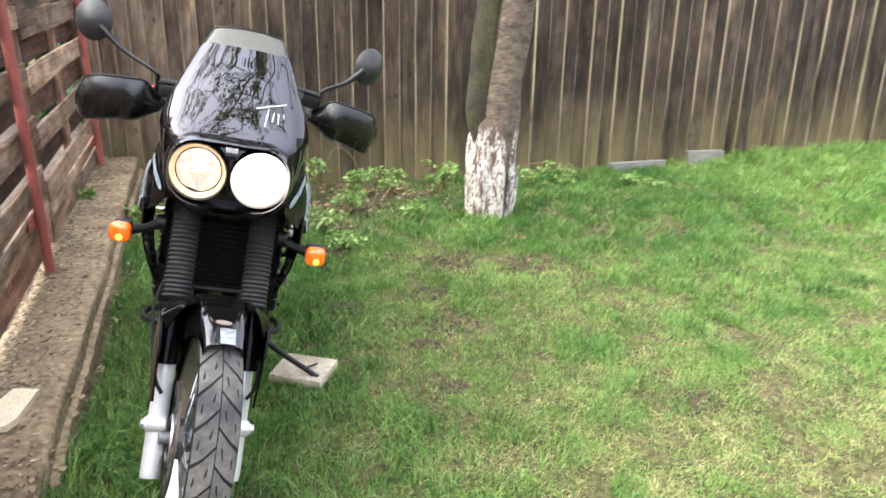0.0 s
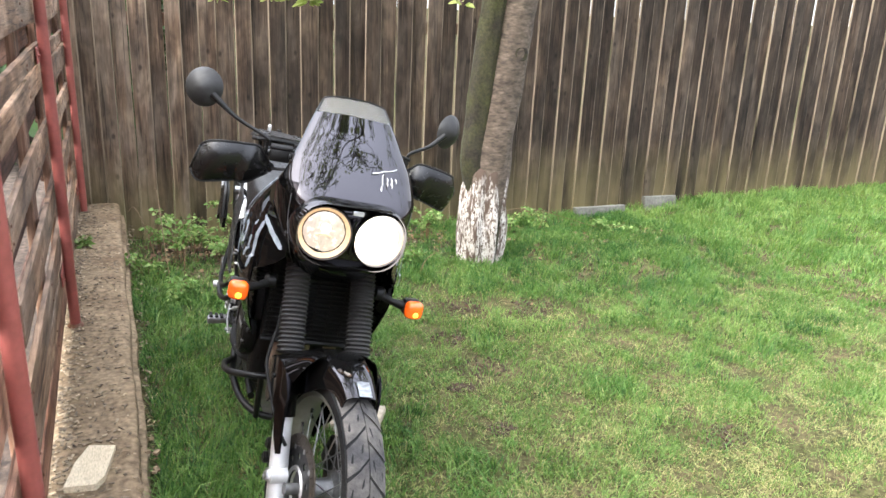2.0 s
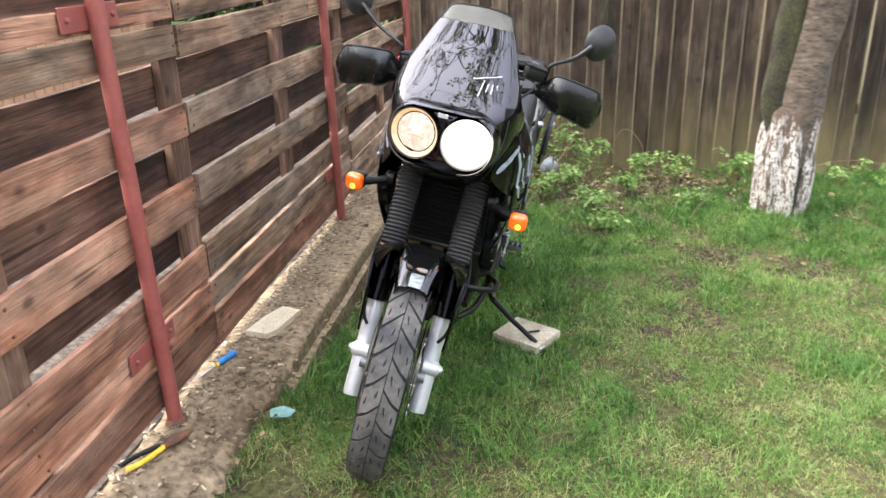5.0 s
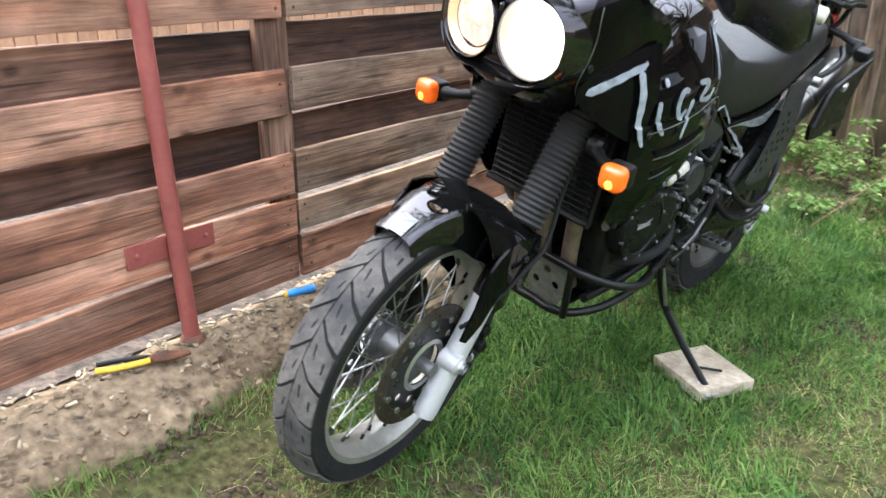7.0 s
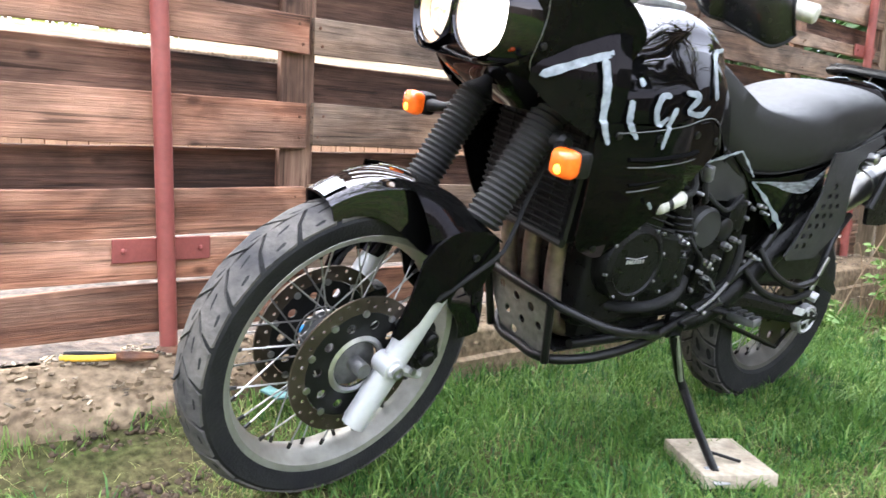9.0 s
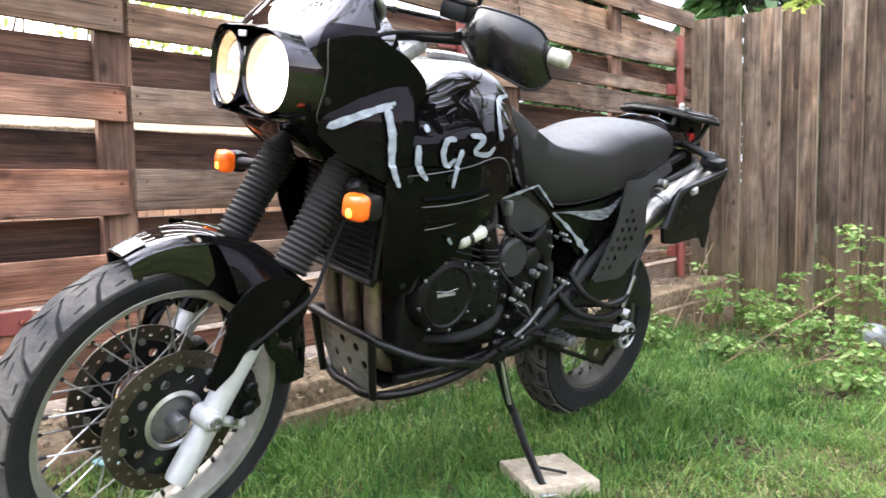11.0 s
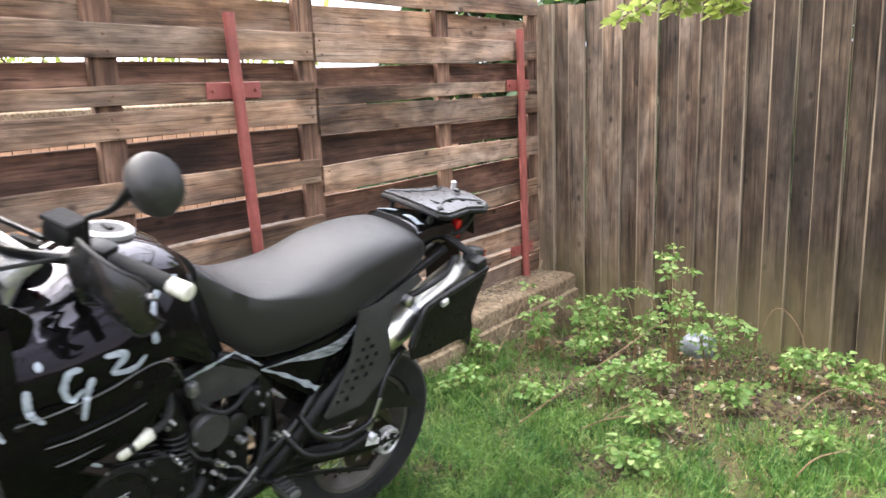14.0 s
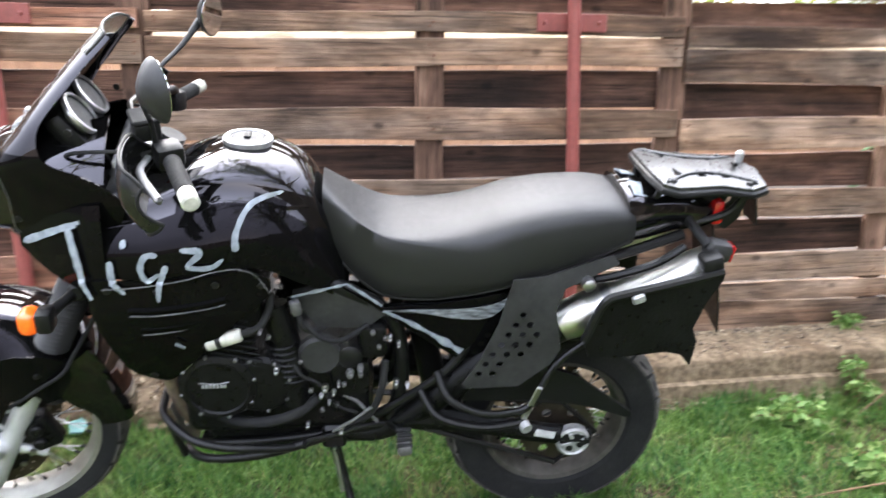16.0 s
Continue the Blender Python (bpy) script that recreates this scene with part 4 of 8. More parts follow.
part("brake_disc", plate(ring_pts(0, 0, 0.12, 40), [ring_pts(0, 0, 0.07, 32)] + [ring_pts(0.1 * math.cos(a), 0.1 * math.sin(a), 0.005, 6) for a in [2 * math.pi * i / 18 for i in range(18)]],
                         0.005, lambda u, v, t: (-0.085 - t, RY + u, RZ + v)), DISC, rw_)
part("sprocket", plate([((0.108 if i % 2 else 0.100) * math.cos(2 * math.pi * i / 84), (0.108 if i % 2 else 0.100) * math.sin(2 * math.pi * i / 84)) for i in range(84)],
                       [ring_pts(0.07 * math.cos(a), 0.07 * math.sin(a), 0.014, 10) for a in [2 * math.pi * i / 6 for i in range(6)]], 0.006, lambda u, v, t: (0.075 + t, RY + u, RZ + v)), DISC, rw_)


# --- fork ---
def fork_y(z):
    return -1.455 + 0.53 * (z - 0.355)


for s in (1, -1):
    X = s * 0.104
    low = tube([(X, fork_y(0.235), 0.235), (X, fork_y(0.25), 0.25), (X, fork_y(0.62), 0.62)], 0.03, 20, radii=[0.024, 0.0262, 0.0262])
    leg = steered("fork_leg", low, FORK_SILVER, bike, "silver painted fork lower with a ribbed black gaiter")
    boss = lathe([(0.023, -0.03), (0.024, -0.01), (0.022, 0.016), (0.016, 0.019), (0.015, 0.024), (0.0, 0.025)], 20, "x").moved(Matrix.Diagonal((s, 1, 1, 1))).moved(Matrix.Translation((X + s * 0.012, fork_y(0.37) - 0.018, 0.366)))
    bo = steered("axle_clamp", boss, FORK_SILVER, leg)
    steered("axle_bolt", lathe([(0.013, 0), (0.013, 0.009), (0.008, 0.010), (0.007, 0.004), (0.0, 0.004)], 12, "x").moved(Matrix.Diagonal((s, 1, 1, 1))).moved(Matrix.Translation((X + s * 0.034, fork_y(0.37) - 0.018, 0.366))), STEEL, bo)
    rings = []
    n_r = 30
    pts, rad = [], []
    for i in range(n_r * 2 + 1):
        z = 0.655 + (0.985 - 0.655) * i / (n_r * 2)
        pts.append((X, fork_y(z), z))
        rad.append(0.0375 + (0.0035 if i % 2 else -0.0035) - 0.006 * (z - 0.62))
    steered("gaiter", tube(pts, 0.037, 20, radii=rad), GAITER, leg, "ribbed black rubber gaiter", smooth=20)
    steered("fork_tube", rod((X, fork_y(0.98), 0.98), (X, fork_y(1.13), 1.13), 0.0215, n=16), ALLOY, leg)
    # caliper behind the leg
    cal = box(0.05, 0.075, 0.10, pose(s * 0.085, -1.375, 0.385, 20, 0, 0), bevel=0.012, seg=2)
    cal.join(box(0.03, 0.05, 0.06, pose(s * 0.105, -1.385, 0.40, 20, 0, 0), bevel=0.010, seg=2))
    for dz in (-0.022, 0.022):
        cal.join(lathe([(0.017, 0), (0.017, 0.012), (0.012, 0.016), (0, 0.016)], 14, "x").moved(Matrix.Diagonal((s, 1, 1, 1))).moved(Matrix.Translation((s * 0.115, -1.375, 0.39 + dz))))
    cp = steered("brake_caliper", cal, ENGINE, bike, "black two-piston brake caliper")
    for dz in (-0.045, 0.05):
        steered("bolt", lathe([(0.008, 0), (0.008, 0.008), (0.0, 0.009)], 6, "x").moved(Matrix.Diagonal((s, 1, 1, 1))).moved(Matrix.Translation((s * 0.113, -1.40, 0.385 + dz))), STEEL, cp)
    steered("caliper_lug", tube([(s * 0.10, -1.43, 0.345), (s * 0.10, -1.37, 0.320)], 0.012, 10), FORK_SILVER, leg)
    # hose from caliper up past the leg
    run = [U(0.09, -1.09, 0.90), U(0.11, -1.14, 0.79), U(0.125, -1.190, 0.695), U(0.142, -1.221, 0.645), U(0.153, -1.252, 0.597), U(0.153, -1.312, 0.555), U(0.148, -1.38, 0.508), U(0.140, -1.435, 0.475), U(0.122, -1.45, 0.45)]
    hose = tube([(s * p[0], p[1], p[2]) for p in run], 0.005, 8, smooth=44)
    steered("brake_hose", hose, RUBBER, bike)
part_y = steered("lower_yoke", box(0.27, 0.075, 0.05, pose(0, -1.13, 0.905, 28, 0, 0), bevel=0.014, seg=2), FRAME_BLACK, bike)
steered("top_yoke", box(0.26, 0.085, 0.035, pose(0, -1.045, 1.125, 28, 0, 0), bevel=0.012, seg=2), CAST, bike)
steered("steering_stem", rod((0, -1.09, 0.90), (0, -0.97, 1.13), 0.03, n=16), FRAME_BLACK, bike)

# --- front mudguard, over the wheel ---
rows = []
for i in range(29):
    u = i / 28
    ang = radians(107 - 106 * u)  # from forward tip, over the top, to the tail
    lift = 0.014 + 0.034 * math.sin(math.pi * min(1, u * 1.25)) ** 1.0
    r = 0.338 + lift
    half = 0.048 + 0.030 * float(sstep(0, 0.35, u)) - 0.012 * float(sstep(0.75, 1, u))
    drop = 0.034 + 0.085 * float(sstep(0.03, 0.40, u)) - 0.05 * float(sstep(0.7, 1, u))
    row = []
    for j in range(13):
        q = (j / 12) * 2 - 1
        xx = half * math.copysign(min(1, abs(q) * 1.35) ** 0.9, q) if abs(q) < 0.74 else math.copysign(half, q)
        dr = 0.012 * q * q + drop * max(0, (abs(q) - 0.6) / 0.4) ** 1.1
        rr = r - dr
        row.append((xx, FY + rr * math.cos(ang), FZ + rr * math.sin(ang)))
    rows.append(row)
fender = steered("front_mudguard", shell(rows, 0.004, (0, FY, FZ)), PAINT, bike, "glossy black front mudguard")
# pale sticker across the forward tip
rows_s = [[tuple(np.array(p) + (np.array(p) - np.array((p[0], FY, FZ))) * 0.010) for p in r[5:9]] for r in rows[0:3]]
steered("sticker", shell(rows_s, 0.0015, (0, FY, FZ + 3)), DECAL_STREAK, fender, "worn silver sticker")
for s in (1, -1):
    outline = [(-1.365, 0.660), (-1.310, 0.652), (-1.275, 0.636), (-1.260, 0.612), (-1.262, 0.575), (-1.292, 0.525), (-1.325, 0.515), (-1.345, 0.540), (-1.40, 0.535), (-1.435, 0.47), (-1.470, 0.435), (-1.487, 0.445),
               (-1.465, 0.52), (-1.452, 0.60), (-1.430, 0.632), (-1.405, 0.652)]
    g = plate([(a, b) for a, b in outline], [], 0.006, lambda u, v, t, s=s: (s * (0.132 + 0.026 * math.sin(max(0, min(1, (u + 1.49) / 0.27)) * math.pi) * 0.6 - t - 0.25 * max(0, v - 0.655)), u, v))
    sh = steered("fork_shield", g, PAINT_LOW_SHEEN, fender, "glossy black guard over the fork leg")
    wing = []
    for v in np.linspace(0, 1, 13):
        ang = radians(84 - 42 * v)
        a = np.array((0.066, FY + 0.378 * math.cos(ang), FZ + 0.378 * math.sin(ang)))
        b = np.array([float(q[0]) for q in (np.interp([v], [0, 0.25, 0.5, 0.8, 1], c) for c in ((0.126, 0.143, 0.147, 0.146, 0.140), (-1.432, -1.405, -1.360, -1.296, -1.258), (0.628, 0.650, 0.658, 0.648, 0.626)))])
        wing.append([(s * (a[0] + (b[0] - a[0]) * u ** 0.8), a[1] + (b[1] - a[1]) * u, a[2] + (b[2] - a[2]) * u ** 1.6) for u in np.linspace(0, 1, 9)])
    steered("mudguard_wing", shell(wing, 0.004, (0, FY, FZ)), PAINT_LOW_SHEEN, fender, "glossy black flank joining mudguard and fork guard", smooth=60)
    wrap = []
    for z in np.linspace(0.515, 0.660, 9):
        ends = 100 - 35 * float(sstep(0.56, 0.50, z))
        wrap.append([(s * (0.108 + 0.036 * math.sin(radians(a))), fork_y(z) - 0.006 - 0.036 * math.cos(radians(a)), z + 0.05 * (1 - math.cos(radians(a))) * -0.25) for a in np.linspace(-ends, ends, 13)])
    steered("shield_front", shell(wrap, 0.003, (s * 0.104, fork_y(0.6), 0.6)), PAINT_LOW_SHEEN, fender, "glossy black front of the fork guard")
    steered("shield_screw", lathe([(0.008, 0), (0.007, 0.004), (0.0, 0.005)], 10, "x").moved(Matrix.Diagonal((s, 1, 1, 1))).moved(Matrix.Translation((s * 0.147, -1.33, 0.60))), FRAME_BLACK, sh)

# --- nose fairing and screen: stacked curved sections ---
NOSE = [  # z, front y, half width, rear y
    (0.872, -1.235, 0.105, -1.12), (0.905, -1.292, 0.140, -1.10), (0.945, -1.326, 0.166, -1.08), (1.00, -1.330, 0.186, -1.05),
    (1.05, -1.328, 0.196, -1.04), (1.10, -1.322, 0.200, -1.10), (1.135, -1.300, 0.197, -1.178), (1.19, -1.256, 0.180, -1.188),
    (1.24, -1.212, 0.158, -1.155), (1.285, -1.170, 0.138, -1.115), (1.325, -1.125, 0.121, -1.083), (1.355, -1.090, 0.108, -1.058), (1.374, -1.070, 0.098, -1.044)]


def nose_row(z, yf, w, yr, n=29):
    row = []
    blunt = 1.15 + 1.0 * float(sstep(0.90, 0.98, z)) * (1 - float(sstep(1.10, 1.20, z)))  # flatter at the height of the lamps
    for i in range(n):
        a = (i / (n - 1) * 2 - 1) * math.pi / 2
        row.append((w * math.copysign(abs(math.sin(a)) ** 0.85, a), yf + (yr - yf) * (1 - math.cos(a)) ** blunt, z + 0.022 * float(sstep(1.29, 1.38, z)) * (math.cos(a) - 0.55)))
    return row


lev = spline(NOSE, 49)
rows = [nose_row(*q) for q in lev]
cut = next(i for i, q in enumerate(lev) if q[0] > 1.325)
nose = part("nose_fairing", shell(rows[:cut + 1], 0.004, (0, -0.9, 1.05)), PAINT, bike, "glossy black nose fairing that runs up into the screen", smooth=60)
def cut_sheen(ob, mat, test):
    """Gives the faces of a part whose middle passes the test a copy of the paint with its reflection cut."""
    ob.data.materials.append(mat)
    for p in ob.data.polygons:
        if test(p.center):
            p.material_index = 1


NQ = np.array(NOSE)
# lower nose sides: same paint, lawn reflection suppressed in the material
cut_sheen(nose, PAINT_LOW_SHEEN, lambda c: c.z < 1.145 and abs(c.x) > 0.84 * float(np.interp(c.z, NQ[:, 0], NQ[:, 2])) - 0.25 * max(0, 1.0 - c.z))
for s in (1, -1):
    seam = []
    for r in rows[4:cut - 18]:
        k = min(range(15, 29), key=lambda i: abs(r[i][0] - 0.84 * r[-1][0])) if s > 0 else min(range(0, 14), key=lambda i: abs(r[i][0] - 0.84 * r[0][0]))
        seam.append((r[k][0] + s * 0.001, r[k][1] - 0.001, r[k][2]))
    part("fairing_seam", tube(seam, 0.0011, 6), BOLT, nose, "thin light seam between nose and side")
clear = part("clear_screen", shell([[p for p in r[3:-3]] for r in rows[cut:]], 0.003, (0, -0.9, 1.05)), GLASS, nose, "clear greyish top strip of the screen", smooth=60)
edge = [tuple(p) for p in rows[-1]]
part("screen_edge", tube([r[3] for r in rows[cut:]] + edge[3:-3] + [r[-4] for r in reversed(rows[cut:])], 0.003, 6), PLASTIC, nose)
part("screen_side", shell([r[:4] for r in rows[cut:]], 0.004, (0, -0.9, 1.05)), PAINT, nose)
part("screen_side", shell([r[-4:] for r in rows[cut:]], 0.004, (0, -0.9, 1.05)), PAINT, nose)
# silver script on the nose, left as plain strokes
for a, b in (((0.045, 1.205), (0.125, 1.222)), ((0.078, 1.207), (0.072, 1.165)), ((0.092, 1.198), (0.090, 1.178)), ((0.104, 1.198), (0.106, 1.170)), ((0.117, 1.200), (0.120, 1.186))):
    pts = []
    for t in np.linspace(0, 1, 6):
        xx, zz = a[0] + (b[0] - a[0]) * t, a[1] + (b[1] - a[1]) * t
        q = lev[min(range(len(lev)), key=lambda i: abs(lev[i][0] - zz))]
        sa = min(1, (xx / q[2])) ** (1 / 0.85)
        yy = q[1] + (q[3] - q[1]) * (1 - math.sqrt(max(0, 1 - sa * sa))) ** 1.15
        pts.append((xx, yy - 0.002, zz))
    part("stroke", tube(pts, 0.0019, 6), WHITE_STICKER, nose, "small silver brush stroke")
# glossy inner panels between the fairing's cut-away sides and the gauges
for s in (1, -1):
    inner = []
    for v in np.linspace(0, 1, 9):
        lo = np.array((0.186 - 0.014 * v, -1.205 + 0.125 * v, 1.108 - 0.030 * v))
        hi = np.array((0.075 - 0.012 * v, -1.205 + 0.125 * v, 1.165 + 0.028 * v))
        inner.append([(s * q[0], q[1], q[2] + 0.016 * math.sin(math.pi * u)) for u in np.linspace(0, 1, 9) for q in (lo + (hi - lo) * u,)])
    part("inner_panel", shell(inner, 0.004, (0, -1.1, 0.6)), PAINT, nose, "glossy black inner fairing panel", smooth=60)
# screws along the fairing seam
for s in (1, -1):
    for zz, yy, xx in ((1.13, -1.268, 0.158), (1.0, -1.264, 0.165), (1.19, -1.13, 0.172)):
        part("fairing_screw", lathe([(0.008, 0), (0.007, 0.004), (0, 0.005)], 10, "x").moved(Matrix.Diagonal((s, 1, 1, 1))).moved(Matrix.Translation((s * xx, yy, zz))), FRAME_BLACK, nose)

# headlamps in a figure-of-eight surround
def stadium(hw, hh, r, n=10, wave=0.0):
    pts = []
    for cx, cz, a0 in ((hw - r, hh - r, 0), (-hw + r, hh - r, 90), (-hw + r, -hh + r, 180), (hw - r, -hh + r, 270)):
        for k in range(n):
            a = radians(a0 + 90 * k / (n - 1))
            pts.append((cx + r * math.cos(a), cz + r * math.sin(a)))
    return pts


SUR = stadium(0.158, 0.088, 0.080)
rings = []
for yy, k in ((-1.20, 1.06), (-1.30, 1.06), (-1.338, 1.04), (-1.358, 1.01), (-1.368, 0.975), (-1.360, 0.945), (-1.280, 0.88)):
    rings.append([(u * k, yy + 0.75 * u * u, 1.037 + v * k) for u, v in SUR])
g = loft(rings, caps=True)
sur = part("headlamp_surround", g, PAINT, bike, "glossy black surround of the twin round headlamps", smooth=50)
for s, mt, lb in ((1, LAMP_BRIGHT, "lit round headlamp, glaring white"), (-1, LAMP_DIM, "round headlamp with a dim warm glow")):
    cx = s * 0.0765
    at = Matrix.Translation((cx, -1.333 + 0.75 * cx * cx, 1.037)) @ pose(0, 0, 0, 0, 0, s * 6.5)
    lamp = part("headlamp", lathe([(0.078, 0.01), (0.079, -0.016), (0.075, -0.024), (0.071, -0.018), (0.071, 0.0)], 40, "y").moved(at), PAINT, bike, lb)
    part("reflector", lathe([(0.0712, -0.016), (0.0655, -0.007), (0.0590, 0.0010), (0.064, 0.006), (0.0725, -0.010)], 40, "y", closed=True).moved(at), LAMP_RIM, lamp, "warm glowing reflector rim", smooth=60)
    if s < 0:
        flutes = [[(r_ * math.cos(a), -0.0075 + 0.0085 * (r_ / 0.0602) ** 2 + 0.0011 * math.cos(r_ * math.cos(a) * 2 * math.pi / 0.0085) * (1 - (r_ / 0.0602) ** 3), r_ * math.sin(a)) for a in np.linspace(0, 2 * math.pi, 97)[:-1]] for r_ in np.linspace(0.001, 0.0602, 22)]
        part("lens", loft(flutes, caps=False).moved(at), LAMP_DIM, lamp, lb, smooth=60)
        part("bulb_glow", lathe([(0.0, -0.0105), (0.008, -0.0100), (0.013, -0.0085), (0.012, -0.007)], 20, "y").moved(at @ pose(0.003, 0, 0.012)), LAMP_BRIGHT, lamp, "glowing bulb behind the lens")
        part("bulb_shield", tube([(-0.022, -0.0075, -0.010), (0.0, -0.0095, -0.004), (0.022, -0.0075, -0.010)], 0.0035, 8, smooth=10).moved(at), LAMP_RIM, lamp, "brownish bulb shield")
        continue
    part("lens", lathe([(0.0, -0.010), (0.02, -0.0094), (0.04, -0.0070), (0.054, -0.0036), (0.0602, -0.0008)], 40, "y").moved(at), mt, lamp, lb, smooth=60)
part("badge", box(0.03, 0.003, 0.012, pose(0, -1.362, 1.108, 0, 0, 0), bevel=0.001), CAST, sur, "small silver emblem plate")
part("lamp_bridge", box(0.012, 0.02, 0.10, pose(0, -1.345, 1.037), bevel=0.004), PAINT, sur)

# --- body: tank, side panels ---
def side_x(y, z):
    """Half width of the bodywork at a place along the bike."""
    base = float(np.interp(y, [-1.28, -1.20, -1.12, -1.0, -0.88, -0.76, -0.66, -0.58], [0.155, 0.196, 0.222, 0.236, 0.232, 0.206, 0.168, 0.128]))
    return base - 0.55 * max(0, 0.80 - z) ** 1.4 - 0.45 * max(0, z - 0.95) ** 1.25


def side_sheet(stations, n=13, extra=0.0, ny=40):
    st = spline(stations, ny)
    return [[(side_x(y, z0 + (z1 - z0) * j / (n - 1)) + extra, y, z0 + (z1 - z0) * j / (n - 1)) for j in range(n)] for y, z0, z1 in st]


for s in (1, -1):
    fl = (lambda g: g) if s > 0 else flip
    cowl = part("front_cowl", fl(shell(side_sheet([(-1.275, 0.935, 0.960), (-1.235, 0.900, 0.995), (-1.18, 0.868, 1.020), (-1.13, 0.850, 1.04), (-1.085, 0.872, 1.045)]), 0.004, (0, -1.1, 0.95))), PAINT_LOW_SHEEN, bike, "glossy black cowl beside the nose", smooth=60)
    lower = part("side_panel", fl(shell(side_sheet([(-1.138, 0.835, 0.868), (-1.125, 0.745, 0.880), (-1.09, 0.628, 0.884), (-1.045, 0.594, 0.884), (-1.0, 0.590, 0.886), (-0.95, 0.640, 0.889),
                                                     (-0.90, 0.700, 0.892), (-0.85, 0.752, 0.896), (-0.80, 0.798, 0.899), (-0.752, 0.832, 0.868)], extra=0.006, ny=60), 0.005, (0, -0.95, 0.8))), PAINT_LOW_SHEEN, bike, "glossy black lower side panel with two vent slots", smooth=60)
    for (ya, za, yb_, zb_) in ((-1.050, 0.800, -0.848, 0.822), (-1.030, 0.748, -0.846, 0.781)):
        pts = [(s * (side_x(ya + (yb_ - ya) * t, za) + 0.0075), ya + (yb_ - ya) * t, za + (zb_ - za) * t + 0.004 * math.sin(math.pi * t) * -1) for t in np.linspace(0, 1, 9)]
        part("slot_edge", tube(pts, 0.0013, 6), BOLT, lower, "thin light line along a vent slot")
        part("slot_recess", tube([(p[0] - s * 0.0065, p[1], p[2] + 0.015) for p in pts], 0.012, 8, flat=0.5), MATT_BLACK, lower)
    seam = [(-1.10, 0.866), (-1.02, 0.876), (-0.93, 0.890), (-0.87, 0.906), (-0.82, 0.908), (-0.785, 0.892), (-0.765, 0.862), (-0.755, 0.84)]
    part("panel_edge", tube([(s * (side_x(a, b) + 0.0135), a, b) for a, b in seam], 0.0012, 6, smooth=24), BOLT, lower, "thin light edge of the panel")
    for yy, zz in ((-0.985, 0.862), (-0.865, 0.872), (-0.772, 0.858), (-1.09, 0.86), (-1.035, 0.61)):
        part("panel_screw", lathe([(0.0085, 0), (0.0075, 0.004), (0.0, 0.005)], 10, "x").moved(Matrix.Diagonal((s, 1, 1, 1))).moved(Matrix.Translation((s * (side_x(yy, zz) + 0.006), yy, zz))), FRAME_BLACK, lower)

# tank: arched sections from the fairing back to the seat
TANK = [  # y, top z, shoulder half width, shoulder z, bottom z
    (-1.12, 1.025, 0.150, 1.000, 0.884), (-1.06, 1.045, 0.165, 1.005, 0.886), (-0.98, 1.070, 0.165, 1.020, 0.890), (-0.91, 1.100, 0.155, 1.045, 0.893), (-0.84, 1.116, 0.148, 1.055, 0.897),
    (-0.77, 1.110, 0.140, 1.045, 0.895), (-0.70, 1.085, 0.125, 1.010, 0.850), (-0.655, 1.035, 0.110, 0.965, 0.820), (-0.615, 0.945, 0.095, 0.90, 0.790), (-0.585, 0.85, 0.085, 0.83, 0.77)]
rings = []
for y, zt, sw, sz, zb in spline(TANK, 40):
    half = []
    for j in range(9):
        z = zb + (sz - zb) * j / 8
        half.append((max(sw, side_x(y, z) * (1 - 0.15 * (j / 8) ** 3) + (sw - side_x(y, sz) * 0.85) * (j / 8) ** 2.2), z))
    x0, z0 = half[-1]
    for j in range(1, 9):
        a = j / 8 * math.pi / 2
        half.append((x0 * math.cos(a) ** 0.8, z0 + (zt - z0) * math.sin(a) ** 0.9))
    ring = [(q[0], y, q[1]) for q in half] + [(-q[0], y, q[1]) for q in reversed(half[:-1])]
    rings.append(ring)
tank = part("fuel_tank", loft(rings), PAINT, bike, "glossy black fuel tank with silver brush-stroke graphics", smooth=50)
TQ = np.array(TANK)
# below the shoulder the sky's reflection is taken out, along a wavy border
cut_sheen(tank, PAINT_LOW_SHEEN, lambda c: c.z < float(np.interp(c.y, TQ[:, 0], TQ[:, 3])) - 0.012 + 0.012 * math.sin(40 * c.y))
TC = Matrix.Translation((0, -0.806, 1.116)) @ pose(0, 0, 0, -3, 0, 0)
cap = part("filler_cap", lathe([(0.050, -0.012), (0.056, 0.0), (0.056, 0.007), (0.050, 0.012), (0.041, 0.012), (0.039, 0.007)], 36, "z", closed=True).moved(TC), CAST, tank, "silver ring filler cap")
part("cap_disc", lathe([(0.040, 0.004), (0.036, 0.010), (0.0, 0.011)], 30, "z").moved(TC), PLASTIC_GREY, cap)
part("cap_key", box(0.036, 0.014, 0.006, TC @ pose(0, 0, 0.013), bevel=0.002), ENGINE, cap)


